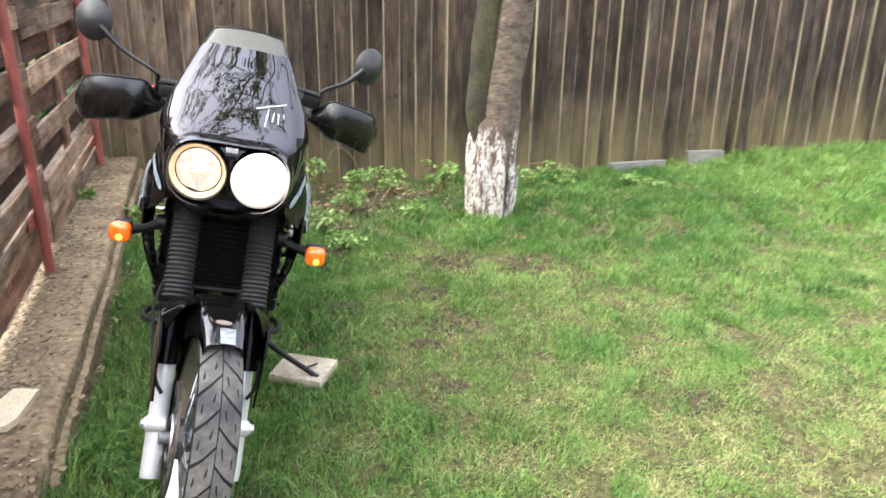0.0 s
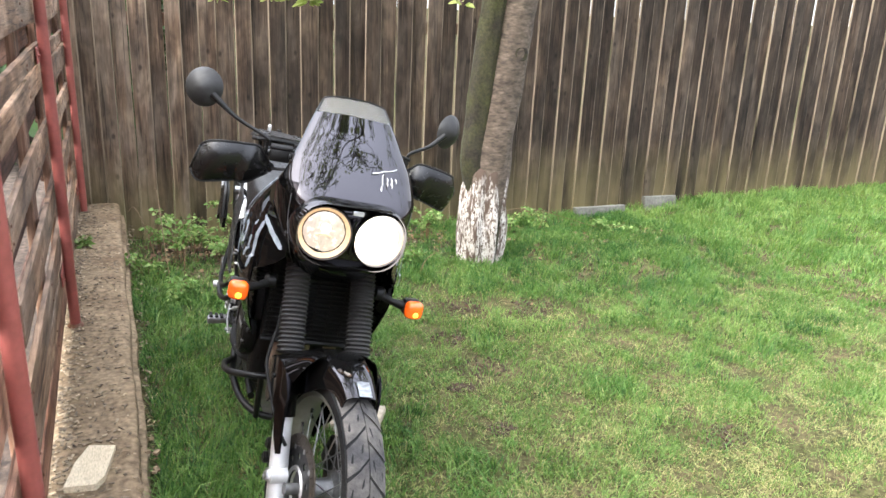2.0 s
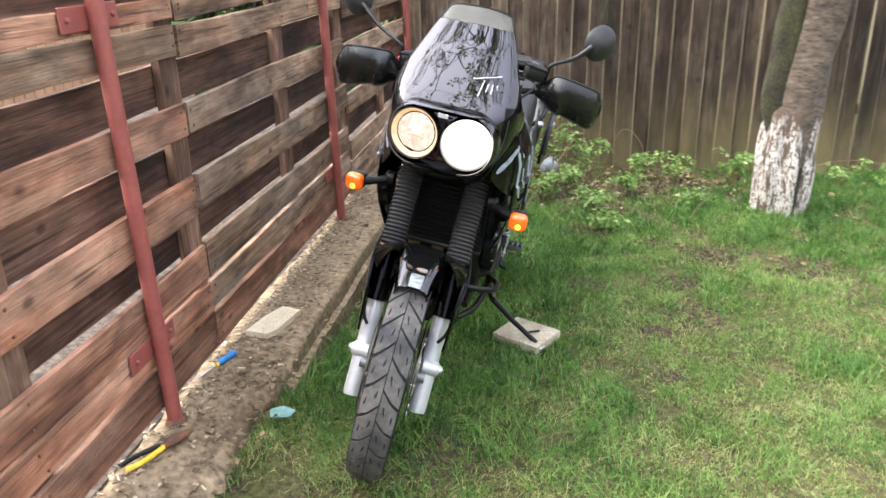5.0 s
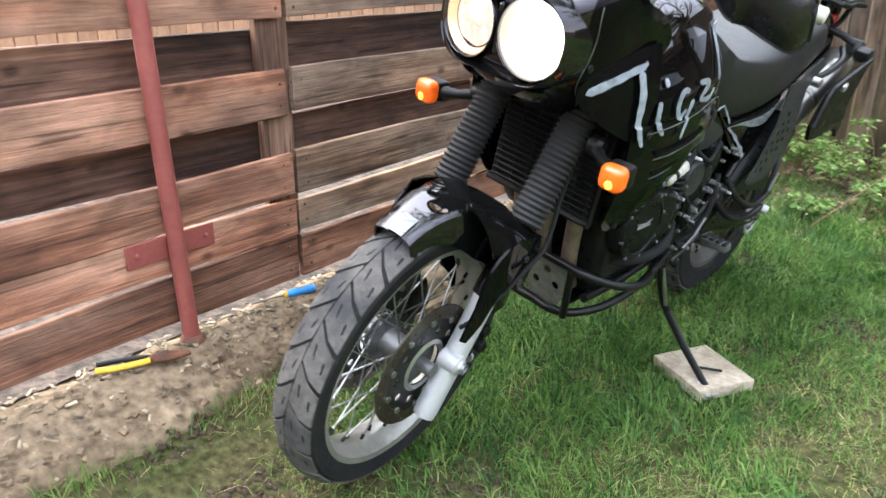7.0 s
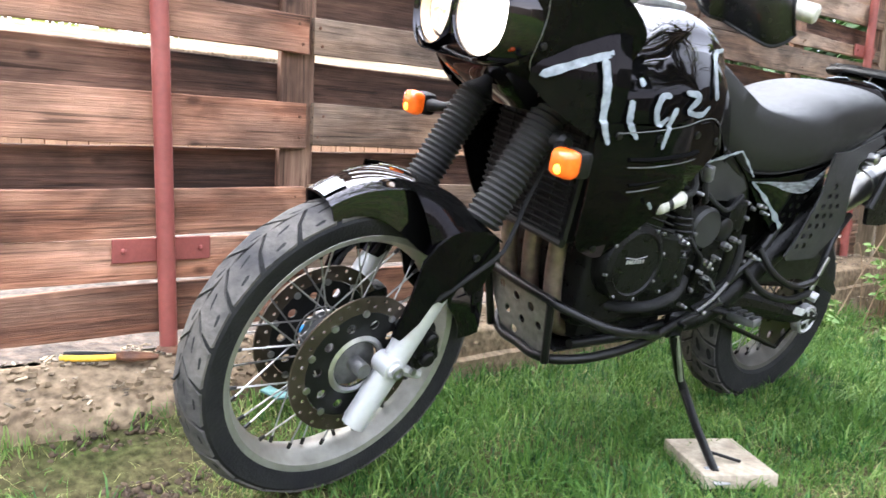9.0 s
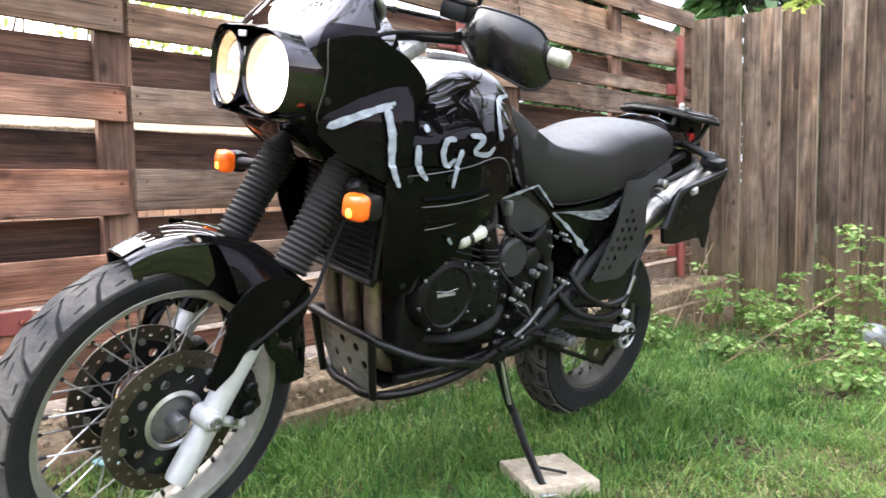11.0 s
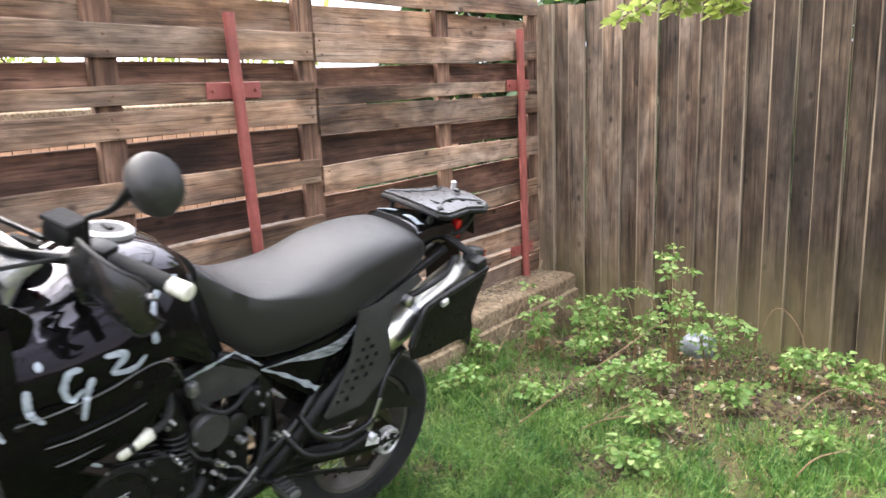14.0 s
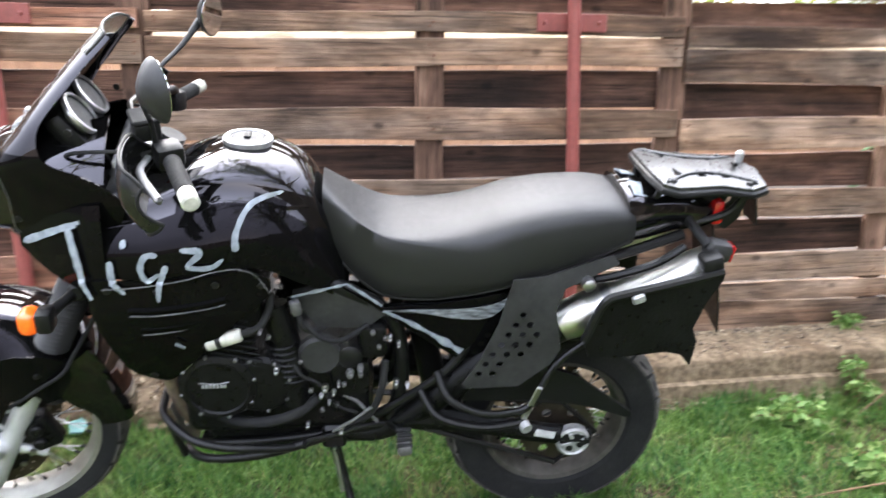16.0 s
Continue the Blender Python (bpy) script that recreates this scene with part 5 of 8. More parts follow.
def stroke(points, widths, parent, extra=0.003, mat=None, label="silver brush stroke", s=1, n=30):
    """A painted brush stroke: a thin raised ribbon lying on the side of the body."""
    ctr = spline(points, n)
    wd = [float(q[0]) for q in spline([(w,) for w in widths], n)]
    run = np.concatenate([[0], np.cumsum([np.linalg.norm(b - a) for a, b in zip(ctr, ctr[1:])])])
    for i in range(n):  # rounded, slightly uneven brush ends
        near_end = min(run[i], run[-1] - run[i]) / (0.55 * max(wd[0], wd[-1]))
        wd[i] *= math.sqrt(max(0.02, 1 - (1 - min(1, near_end)) ** 2)) * (1 + 0.10 * math.sin(5.1 * i + 40 * points[0][0]))
    left, right = [], []
    for i, p in enumerate(ctr):
        d = ctr[min(i + 1, n - 1)] - ctr[max(i - 1, 0)]
        d /= max(np.linalg.norm(d), 1e-9)
        q = np.array((-d[1], d[0])) * wd[i] / 2
        left.append(p + q)
        right.append(p - q)
    rows_ = [[(s * (body_x(*pt) + extra), pt[0], pt[1]) for pt in (a, (a + b) / 2, b)] for a, b in zip(left, right)]
    return part("stroke", shell(rows_, 0.002, (s * 5, -0.9, 0.9)), mat or DECAL, parent, label)


def body_x(y, z):
    """Outer surface of tank and panels, for the graphics."""
    if y > -1.13 and z > 0.886:
        q = np.array(TANK)
        zt, sw, sz, zb = [float(np.interp(y, q[:, 0], q[:, k])) for k in (1, 2, 3, 4)]
        if z < sz:
            j = max(0.0, (z - zb) / (sz - zb))
            return max(sw, side_x(y, z) * (1 - 0.15 * j ** 3) + (sw - side_x(y, sz) * 0.85) * j ** 2.2) + 0.001
        x0 = max(sw, side_x(y, sz) * 0.85 + (sw - side_x(y, sz) * 0.85))
        sa = min(1, ((z - sz) / max(0.01, zt - sz))) ** (1 / 0.9)
        return x0 * math.sqrt(max(0, 1 - sa * sa)) ** 0.8 + 0.001
    return side_x(y, z) + (0.006 if z < 0.886 else 0.0)


for s in (1, -1):
    stroke([(-1.262, 0.950), (-1.19, 0.985), (-1.12, 1.010), (-1.03, 1.030)], [0.016, 0.014, 0.012, 0.007], tank, 0.004, s=s)
    stroke([(-1.152, 0.998), (-1.142, 0.94), (-1.136, 0.88), (-1.120, 0.843)], [0.014, 0.016, 0.012, 0.008], tank, 0.010, s=s)
    stroke([(-1.075, 0.930), (-1.073, 0.885), (-1.050, 0.858)], [0.014, 0.014, 0.007], tank, 0.006, s=s)
    stroke([(-1.052, 0.966), (-1.040, 0.960)], [0.018, 0.016], tank, 0.004, s=s)
    stroke([(-0.975, 0.945), (-1.000, 0.943), (-1.012, 0.915), (-1.000, 0.890), (-0.975, 0.905)], [0.010, 0.012, 0.013, 0.011, 0.008], tank, 0.006, s=s)
    stroke([(-0.958, 0.925), (-0.975, 0.885), (-0.982, 0.842)], [0.013, 0.012, 0.008], tank, 0.009, s=s)
    stroke([(-0.930, 0.955), (-0.888, 0.950), (-0.915, 0.920), (-0.870, 0.915), (-0.843, 0.932)], [0.011, 0.013, 0.011, 0.011, 0.007], tank, 0.005, s=s)
    stroke([(-0.818, 0.945), (-0.815, 0.985), (-0.785, 1.030), (-0.720, 1.045)], [0.016, 0.012, 0.011, 0.008], tank, 0.005, s=s)
    stroke([(-0.964, 0.728), (-0.945, 0.712)], [0.008, 0.006], lower, 0.010, s=s)

# --- seat ---
SEAT = [  # y, top z, crease z, bottom z, half width
    (-0.640, 1.035, 1.005, 0.900, 0.085), (-0.600, 0.998, 0.985, 0.850, 0.105), (-0.550, 0.958, 0.955, 0.800, 0.122), (-0.490, 0.934, 0.925, 0.768, 0.136), (-0.40, 0.934, 0.910, 0.766, 0.150),
    (-0.31, 0.950, 0.898, 0.780, 0.160), (-0.25, 0.968, 0.905, 0.793, 0.163), (-0.19, 0.985, 0.930, 0.808, 0.162), (-0.10, 1.001, 0.947, 0.838, 0.158), (0.0, 1.006, 0.958, 0.872, 0.148), (0.06, 0.999, 0.959, 0.895, 0.138), (0.085, 0.984, 0.955, 0.905, 0.130)]
rings = []
for y, zt, zc, zb, w in spline(SEAT, 48):
    half = [(w * 0.90, zb), (w * 0.97, zb + 0.015), (w, zb + (zc - zb) * 0.4), (w * 0.99, zb + (zc - zb) * 0.75), (w * 0.965, zc)]
    for j in range(1, 8):
        a = j / 7 * math.pi / 2
        half.append((w * 0.965 * math.cos(a) ** 0.72, zc + (zt - zc) * math.sin(a) ** 0.85))
    rings.append([(p, y, q) for p, q in half] + [(-p, y, q) for p, q in reversed(half[:-1])])
seat = part("seat", loft(rings), VINYL, bike, "long stepped black vinyl seat", smooth=60)
for s in (1, -1):
    pts = [(s * (w * 0.90 + 0.002), y, zb + 0.004) for y, zt, zc, zb, w in spline(SEAT, 30)]
    part("seat_piping", tube(pts, 0.004, 6), PLASTIC, seat)

# --- side covers, tail ---
for s in (1, -1):
    poly = [(-0.60, 0.815), (-0.505, 0.758), (-0.40, 0.762), (-0.30, 0.775), (-0.19, 0.800), (-0.215, 0.72), (-0.262, 0.62), (-0.315, 0.598), (-0.38, 0.645), (-0.46, 0.705), (-0.53, 0.765)]
    cov = part("side_cover", plate(poly, [], 0.02, lambda u, v, t, s=s: (s * (0.150 - t + 0.05 * (v - 0.7)), u, v)), PAINT_LOW_SHEEN, bike, "glossy black side cover with a silver swoosh")
    for ptsw, wd in (([(-0.505, 0.752), (-0.45, 0.722), (-0.40, 0.690), (-0.315, 0.628)], [0.005, 0.009, 0.013, 0.017]), ([(-0.715, 0.796), (-0.65, 0.812), (-0.587, 0.828)], [0.004, 0.008, 0.004]), ([(-0.587, 0.828), (-0.55, 0.80), (-0.508, 0.766)], [0.004, 0.007, 0.004])):
        ctr = spline(ptsw, 14)
        wv = [float(q[0]) for q in spline([(w,) for w in wd], 14)]
        rws = []
        for i, p in enumerate(ctr):
            d = ctr[min(i + 1, 13)] - ctr[max(i - 1, 0)]
            d /= np.linalg.norm(d)
            q = np.array((-d[1], d[0])) * (wv[i] * (1 + 0.45 * math.sin(i * 2.1 + 0.6 * i * i))) / 2
            rws.append([(s * (0.154 + 0.05 * (pt[1] - 0.7)), pt[0], pt[1]) for pt in (p + q, p - q)])
        part("stroke", shell(rws, 0.002, (s * 5, -0.4, 0.7)), DECAL, cov, "silver brush stroke")
    top_edge = spline([(-0.50, 0.753, 0.002), (-0.42, 0.753, 0.008), (-0.33, 0.752, 0.026), (-0.25, 0.762, 0.034), (-0.20, 0.790, 0.010)], 14)
    part("stroke", shell([[(s * (0.1535 + 0.05 * (z - q * w - 0.7)), y, z - q * w) for q in (0, 0.5, 1)] for y, z, w in top_edge], 0.002, (s * 5, -0.4, 0.7)), DECAL_STREAK, cov, "streaky silver graphic along the top edge")
    # dull air-box side under the tank
    poly = [(-0.715, 0.792), (-0.60, 0.815), (-0.53, 0.765), (-0.50, 0.735), (-0.545, 0.70), (-0.66, 0.705)]
    part("air_box_cover", plate(poly, [], 0.03, lambda u, v, t, s=s: (s * (0.147 - t), u, v)), PLASTIC_GREY, bike, "dull black plastic air-box cover")
    # perforated heel guard and its strap under the seat
    outline = [(-0.205, 0.838), (-0.13, 0.845), (0.03, 0.892), (0.045, 0.872), (-0.082, 0.815), (-0.100, 0.76), (-0.078, 0.655), (-0.10, 0.612), (-0.175, 0.548), (-0.305, 0.545), (-0.315, 0.558), (-0.275, 0.625), (-0.235, 0.725)]
    holes = []
    for r_, cnt in enumerate((1, 2, 3, 3, 3, 2, 2)):
        for c_ in range(cnt):
            holes.append(ring_pts(-0.178 - 0.0155 * r_ + 0.034 * c_ - 0.004 * (r_ > 3), 0.752 - 0.0275 * r_, 0.0085, 10))
    part("heel_guard", plate(outline, holes, 0.005, lambda u, v, t, s=s: (s * (0.190 - t - 0.25 * max(0, v - 0.78)), u, v)), PLASTIC_GREY, bike, "satin black heel guard with round holes")

TAIL = [(0.07, 1.015, 0.88, 0.118), (0.13, 1.020, 0.885, 0.105), (0.20, 1.010, 0.90, 0.090), (0.27, 0.99, 0.905, 0.075), (0.305, 0.97, 0.915, 0.062)]
rings = []
for y, zt, zb, w in spline(TAIL, 14):
    ring = []
    for k in range(20):
        a = 2 * math.pi * k / 20
        ring.append((w * math.copysign(abs(math.cos(a)) ** 0.6, math.cos(a)), y, (zt + zb) / 2 + (zt - zb) / 2 * math.copysign(abs(math.sin(a)) ** 0.6, math.sin(a))))
    rings.append(ring)
tail = part("tail_unit", loft(rings), PAINT, bike, "glossy black tail unit with a silver top", smooth=50)
part("tail_lamp", box(0.135, 0.03, 0.062, pose(0, 0.312, 0.952), bevel=0.010, seg=2), RED_LENS, tail, "red tail lamp")
for s in (1, -1):
    part("tail_stroke", shell([[(s * (0.085 - 0.06 * t), 0.085 + 0.08 * u, 1.0225 - 0.012 * (1 - t) ** 2 - 0.03 * u * u) for t in (0, 0.5, 1)] for u in (0, 0.5, 1)], 0.003, (0, 0.1, 3)), DECAL, tail, "silver tail graphic")
mud = part("rear_mudguard", shell([[(xx, 0.30 + 0.10 * u - 0.03 * u * u, 0.92 - 0.30 * u + 0.02 * (1 - abs(xx) / 0.08)) for xx in (-0.08, -0.05, 0, 0.05, 0.08)] for u in np.linspace(0, 1, 9)], 0.005, (0, -0.3, 0.7)), PLASTIC, bike, "black plastic rear mudguard")
part("hugger", shell([[(xx, RY + (0.335 - 0.02 * abs(xx) / 0.07) * math.cos(a), RZ + (0.335 - 0.03 * abs(xx) / 0.07) * math.sin(a)) for xx in (-0.072, -0.04, 0, 0.04, 0.072)] for a in np.linspace(radians(62), radians(150), 14)], 0.004, (0, RY, RZ)), PLASTIC, bike, "black inner rear mudguard")

part("battery_box", box(0.20, 0.30, 0.24, pose(0, -0.21, 0.69, 12, 0, 0), bevel=0.02, seg=2), ENGINE, bike, "black box under the seat")

# luggage plate on its stays
plate_out = [(-0.070, 0.085), (-0.135, 0.105), (-0.150, 0.15), (-0.125, 0.30), (-0.135, 0.40), (-0.11, 0.455), (0, 0.475), (0.11, 0.455), (0.135, 0.40), (0.125, 0.30), (0.150, 0.15), (0.135, 0.105), (0.070, 0.085)]
holes = []
for yy in (0.17, 0.25, 0.33):
    for s in (1, -1):
        holes.append([(s * 0.035, yy), (s * 0.085, yy - 0.012), (s * 0.080, yy + 0.022)])
for s in (1, -1):
    holes += [ring_pts(s * 0.115, 0.135, 0.012, 8), ring_pts(s * 0.10, 0.42, 0.012, 8)]
RK = lambda u, v, t: (u * 0.88, 0.125 + (v - 0.085) * 0.74, 1.040 + t - 0.05 * (v - 0.1) + 0.014 * (1 - (u / 0.15) ** 2))
rack = part("luggage_plate", plate(plate_out, holes, 0.010, RK), PLASTIC_RACK, bike, "dark plastic top-case plate with triangular slots")
part("plate_rim", tube([RK(u * 1.01, v, -0.006) for u, v in plate_out], 0.009, 8, closed=True), PLASTIC, rack)
for s in (1, -1):
    part("plate_rib", tube([RK(s * 0.125, 0.12, 0.011), RK(s * 0.070, 0.22, 0.011), RK(s * 0.060, 0.32, 0.011), RK(s * 0.095, 0.43, 0.011)], 0.004, 8, smooth=18), PLASTIC_RACK, rack)
    part("plate_foot", lathe([(0.009, -0.004), (0.009, 0.004), (0.006, 0.007), (0.0, 0.007)], 14, "z").moved(Matrix.Translation(RK(s * 0.118, 0.14, 0.008))), PLASTIC, rack)
    part("plate_foot", lathe([(0.009, -0.004), (0.009, 0.004), (0.006, 0.007), (0.0, 0.007)], 14, "z").moved(Matrix.Translation(RK(s * 0.108, 0.40, 0.008))), PLASTIC, rack)
    part("rack_web", plate([(0.30, 0.93), (0.345, 0.90), (0.375, 0.93), (0.40, 1.03), (0.26, 1.045), (0.24, 1.01)], [ring_pts(0.33, 0.985, 0.018, 12)], 0.005, lambda u, v, t, s=s: (s * (0.045 - t), u, v)), PLASTIC, rack, "black webbed bracket under the plate")
part("lock_lug", box(0.016, 0.02, 0.035, pose(*RK(-0.05, 0.445, 0.022)), bevel=0.005), CAST, rack, "silver lock lug")
part("catch", box(0.022, 0.012, 0.012, pose(*RK(0.0, 0.40, 0.018)), bevel=0.003), FRAME_BLACK, rack)
for s in (1, -1):
    part("rack_stay", tube([(s * 0.075, 0.10, 0.93), (s * 0.08, 0.14, 1.0), (s * 0.085, 0.15, 1.045)], 0.009, 8, smooth=10), FRAME_BLACK, bike)
    part("rack_stay", tube([(s * 0.07, 0.24, 0.93), (s * 0.075, 0.33, 0.96), (s * 0.085, 0.37, 1.035)], 0.009, 8, smooth=10), FRAME_BLACK, bike)
part("rack_bracket", shell([[(xx, 0.40 + 0.03 * u, 1.035 - 0.13 * u) for xx in (-0.035, 0, 0.035)] for u in (0, 0.5, 1)], 0.006, (0, 3, 1)), FRAME_BLACK, bike)

# silencers and pannier mounts, one on each side
for s in (1, -1):
    muf = part("silencer", tube([(s * 0.1305, -0.075, 0.690), (s * 0.131, -0.03, 0.711), (s * 0.132, 0.10, 0.770), (s * 0.132, 0.28, 0.850)], 0.05, 24, smooth=20, radii=[0.046, 0.051, 0.052, 0.048]), CHROME, bike, "polished steel silencer")
    part("silencer_pipe", tube([(s * 0.100, -0.60, 0.35), (s * 0.115, -0.50, 0.37), (s * 0.125, -0.40, 0.45), (s * 0.128, -0.25, 0.585), (s * 0.1305, -0.073, 0.691)], 0.03, 18, smooth=20, radii=[0.024, 0.027, 0.034, 0.042, 0.0475]), ENGINE, muf, "matt black exhaust pipe")
    part("silencer_band", tube([(s * 0.132, 0.035, 0.742), (s * 0.132, 0.055, 0.751)], 0.0545, 24), STEEL, muf)
    part("silencer_end", tube([(s * 0.132, 0.28, 0.850), (s * 0.132, 0.295, 0.857)], 0.046, 20, radii=[0.046, 0.030]), FRAME_BLACK, muf)
    outl = [(0.0, 0.800), (0.045, 0.822), (0.14, 0.845), (0.268, 0.878), (0.275, 0.862), (0.245, 0.80), (0.225, 0.728), (0.240, 0.69), (0.235, 0.622), (0.205, 0.655), (0.165, 0.662), (0.05, 0.648), (-0.018, 0.652), (-0.036, 0.70)]
    pm = part("pannier_mount", plate(outl, [], 0.012, lambda u, v, t, s=s: (s * (0.222 - t + 0.02 * (u)), u, v)), ENGINE, bike, "flat black pannier mounting plate")
    lip = [(-0.036, 0.70), (0.0, 0.80), (0.045, 0.823), (0.14, 0.846), (0.27, 0.880)]
    part("mount_lip", tube([(s * 0.226, u, v) for u, v in lip], 0.011, 8, smooth=20), FRAME_BLACK, pm)
    part("mount_tab", box(0.016, 0.030, 0.022, pose(s * 0.236, 0.075, 0.818, 20, 0, 0), bevel=0.004), CAST, pm, "pale metal tab")
    part("mount_corner", box(0.05, 0.05, 0.04, pose(s * 0.205, 0.245, 0.895, 15, 0, 0), bevel=0.010, seg=2), PLASTIC, pm)
    part("pannier_stay", tube([(s * 0.12, -0.06, 0.80), (s * 0.175, 0.02, 0.842), (s * 0.185, 0.12, 0.88), (s * 0.15, 0.20, 0.905)], 0.010, 8, smooth=16), FRAME_BLACK, bike)
    part("stay_clamp", lathe([(0.016, -0.012), (0.016, 0.012), (0.010, 0.016), (0, 0.016)], 12, "x").moved(Matrix.Translation((s * 0.185, -0.03, 0.83))), STEEL, bike)
    ri = part("rear_indicator", box(0.052, 0.060, 0.050, pose(s * 0.165, 0.275, 0.905, -12, 0, 0), bevel=0.014, seg=2), PLASTIC_GREY, bike, "grey-black rear indicator on a short stem")
    part("stem", tube([(s * 0.165, 0.25, 0.915), (s * 0.13, 0.235, 0.935), (s * 0.08, 0.23, 0.945)], 0.012, 10), PLASTIC, ri)
    part("lens", box(0.040, 0.004, 0.038, pose(s * 0.165, 0.306, 0.899, -12, 0, 0), bevel=0.001), RED_LENS, ri, "dull red lens")

# --- front indicators ---
for s in (1, -1):
    at = Matrix.Translation((s * 0.262, -1.225, 0.812)) @ pose(0, 0, 0, 0, 0, s * 4)
    ind = part("front_indicator", box(0.052, 0.035, 0.050, at @ pose(0, 0.012, 0), bevel=0.010, seg=2), PLASTIC, bike, "lit orange front indicator on a short stem")
    part("lens", box(0.056, 0.040, 0.054, at @ pose(0, -0.019, 0), bevel=0.016, seg=3), ORANGE, ind, "lit orange lens")
    part("bulb_glow", lathe([(0.0, -0.0025), (0.006, -0.002), (0.0095, 0.0), (0.009, 0.002)], 16, "y").moved(at @ pose(0.002, -0.0385, -0.010)), AMBER, ind, "glowing amber bulb")
    part("stem", tube([(s * 0.240, -1.215, 0.812), (s * 0.205, -1.200, 0.816), (s * 0.165, -1.175, 0.826)], 0.013, 12, radii=[0.016, 0.011, 0.014]), PLASTIC, ind)
    part("stem_base", lathe([(0.022, -0.01), (0.022, 0.012), (0.014, 0.02), (0, 0.02)], 14, "x").moved(Matrix.Diagonal((s, 1, 1, 1))).moved(Matrix.Translation((s * 0.165, -1.172, 0.828))), PLASTIC, ind)

# --- radiator and engine ---
rad = part("radiator", box(0.31, 0.035, 0.27, pose(0, -1.065, 0.745, -4, 0, 0), bevel=0.006), FRAME_BLACK, bike, "black radiator behind a louvred grille")
for i in range(17):
    zz = 0.625 + 0.0148 * i
    part("grille_slat", box(0.29, 0.004, 0.0075, pose(0, -1.090 + 0.07 * (zz - 0.745), zz, 35, 0, 0), bevel=0), PLASTIC, rad)
for i in range(7):
    part("grille_bar", rod((-0.135 + 0.045 * i, -1.096, 0.622), (-0.135 + 0.045 * i, -1.082, 0.868), 0.003, n=6), PLASTIC, rad)
part("radiator_foot", tube([(-0.155, -1.095, 0.612), (0.155, -1.095, 0.612)], 0.010, 8), FRAME_BLACK, rad)
for xx in (-0.085, 0.0, 0.085):
    part("header_pipe", tube([(xx, -0.94, 0.70), (xx, -1.015, 0.665), (xx, -1.035, 0.59), (xx * 0.95, -1.015, 0.46), (xx * 0.8, -0.97, 0.375), (xx * 0.5, -0.84, 0.34), (xx * 0.3, -0.6, 0.34)], 0.021, 14, smooth=36), HEADER, bike, "heat-stained exhaust header pipe")
eng = part("engine", box(0.30, 0.46, 0.21, pose(0, -0.76, 0.50), bevel=0.03, seg=3), ENGINE, bike, "black three-cylinder engine with bolted covers")
part("cylinder_block", box(0.36, 0.22, 0.22, pose(0, -0.905, 0.72, -14, 0, 0), bevel=0.02, seg=2), ENGINE, eng)
part("cylinder_head", box(0.33, 0.24, 0.12, pose(0, -0.94, 0.855, -14, 0, 0), bevel=0.025, seg=2), ENGINE, eng)
part("sump", box(0.24, 0.30, 0.10, pose(0, -0.80, 0.39), bevel=0.03, seg=2), ENGINE, eng)
for i in range(9):
    part("cooling_fin", box(0.372, 0.215, 0.005, pose(0, -0.905 - 0.0045 * (i - 4), 0.645 + 0.018 * i, -14, 0, 0), bevel=0.0015), ENGINE, eng)
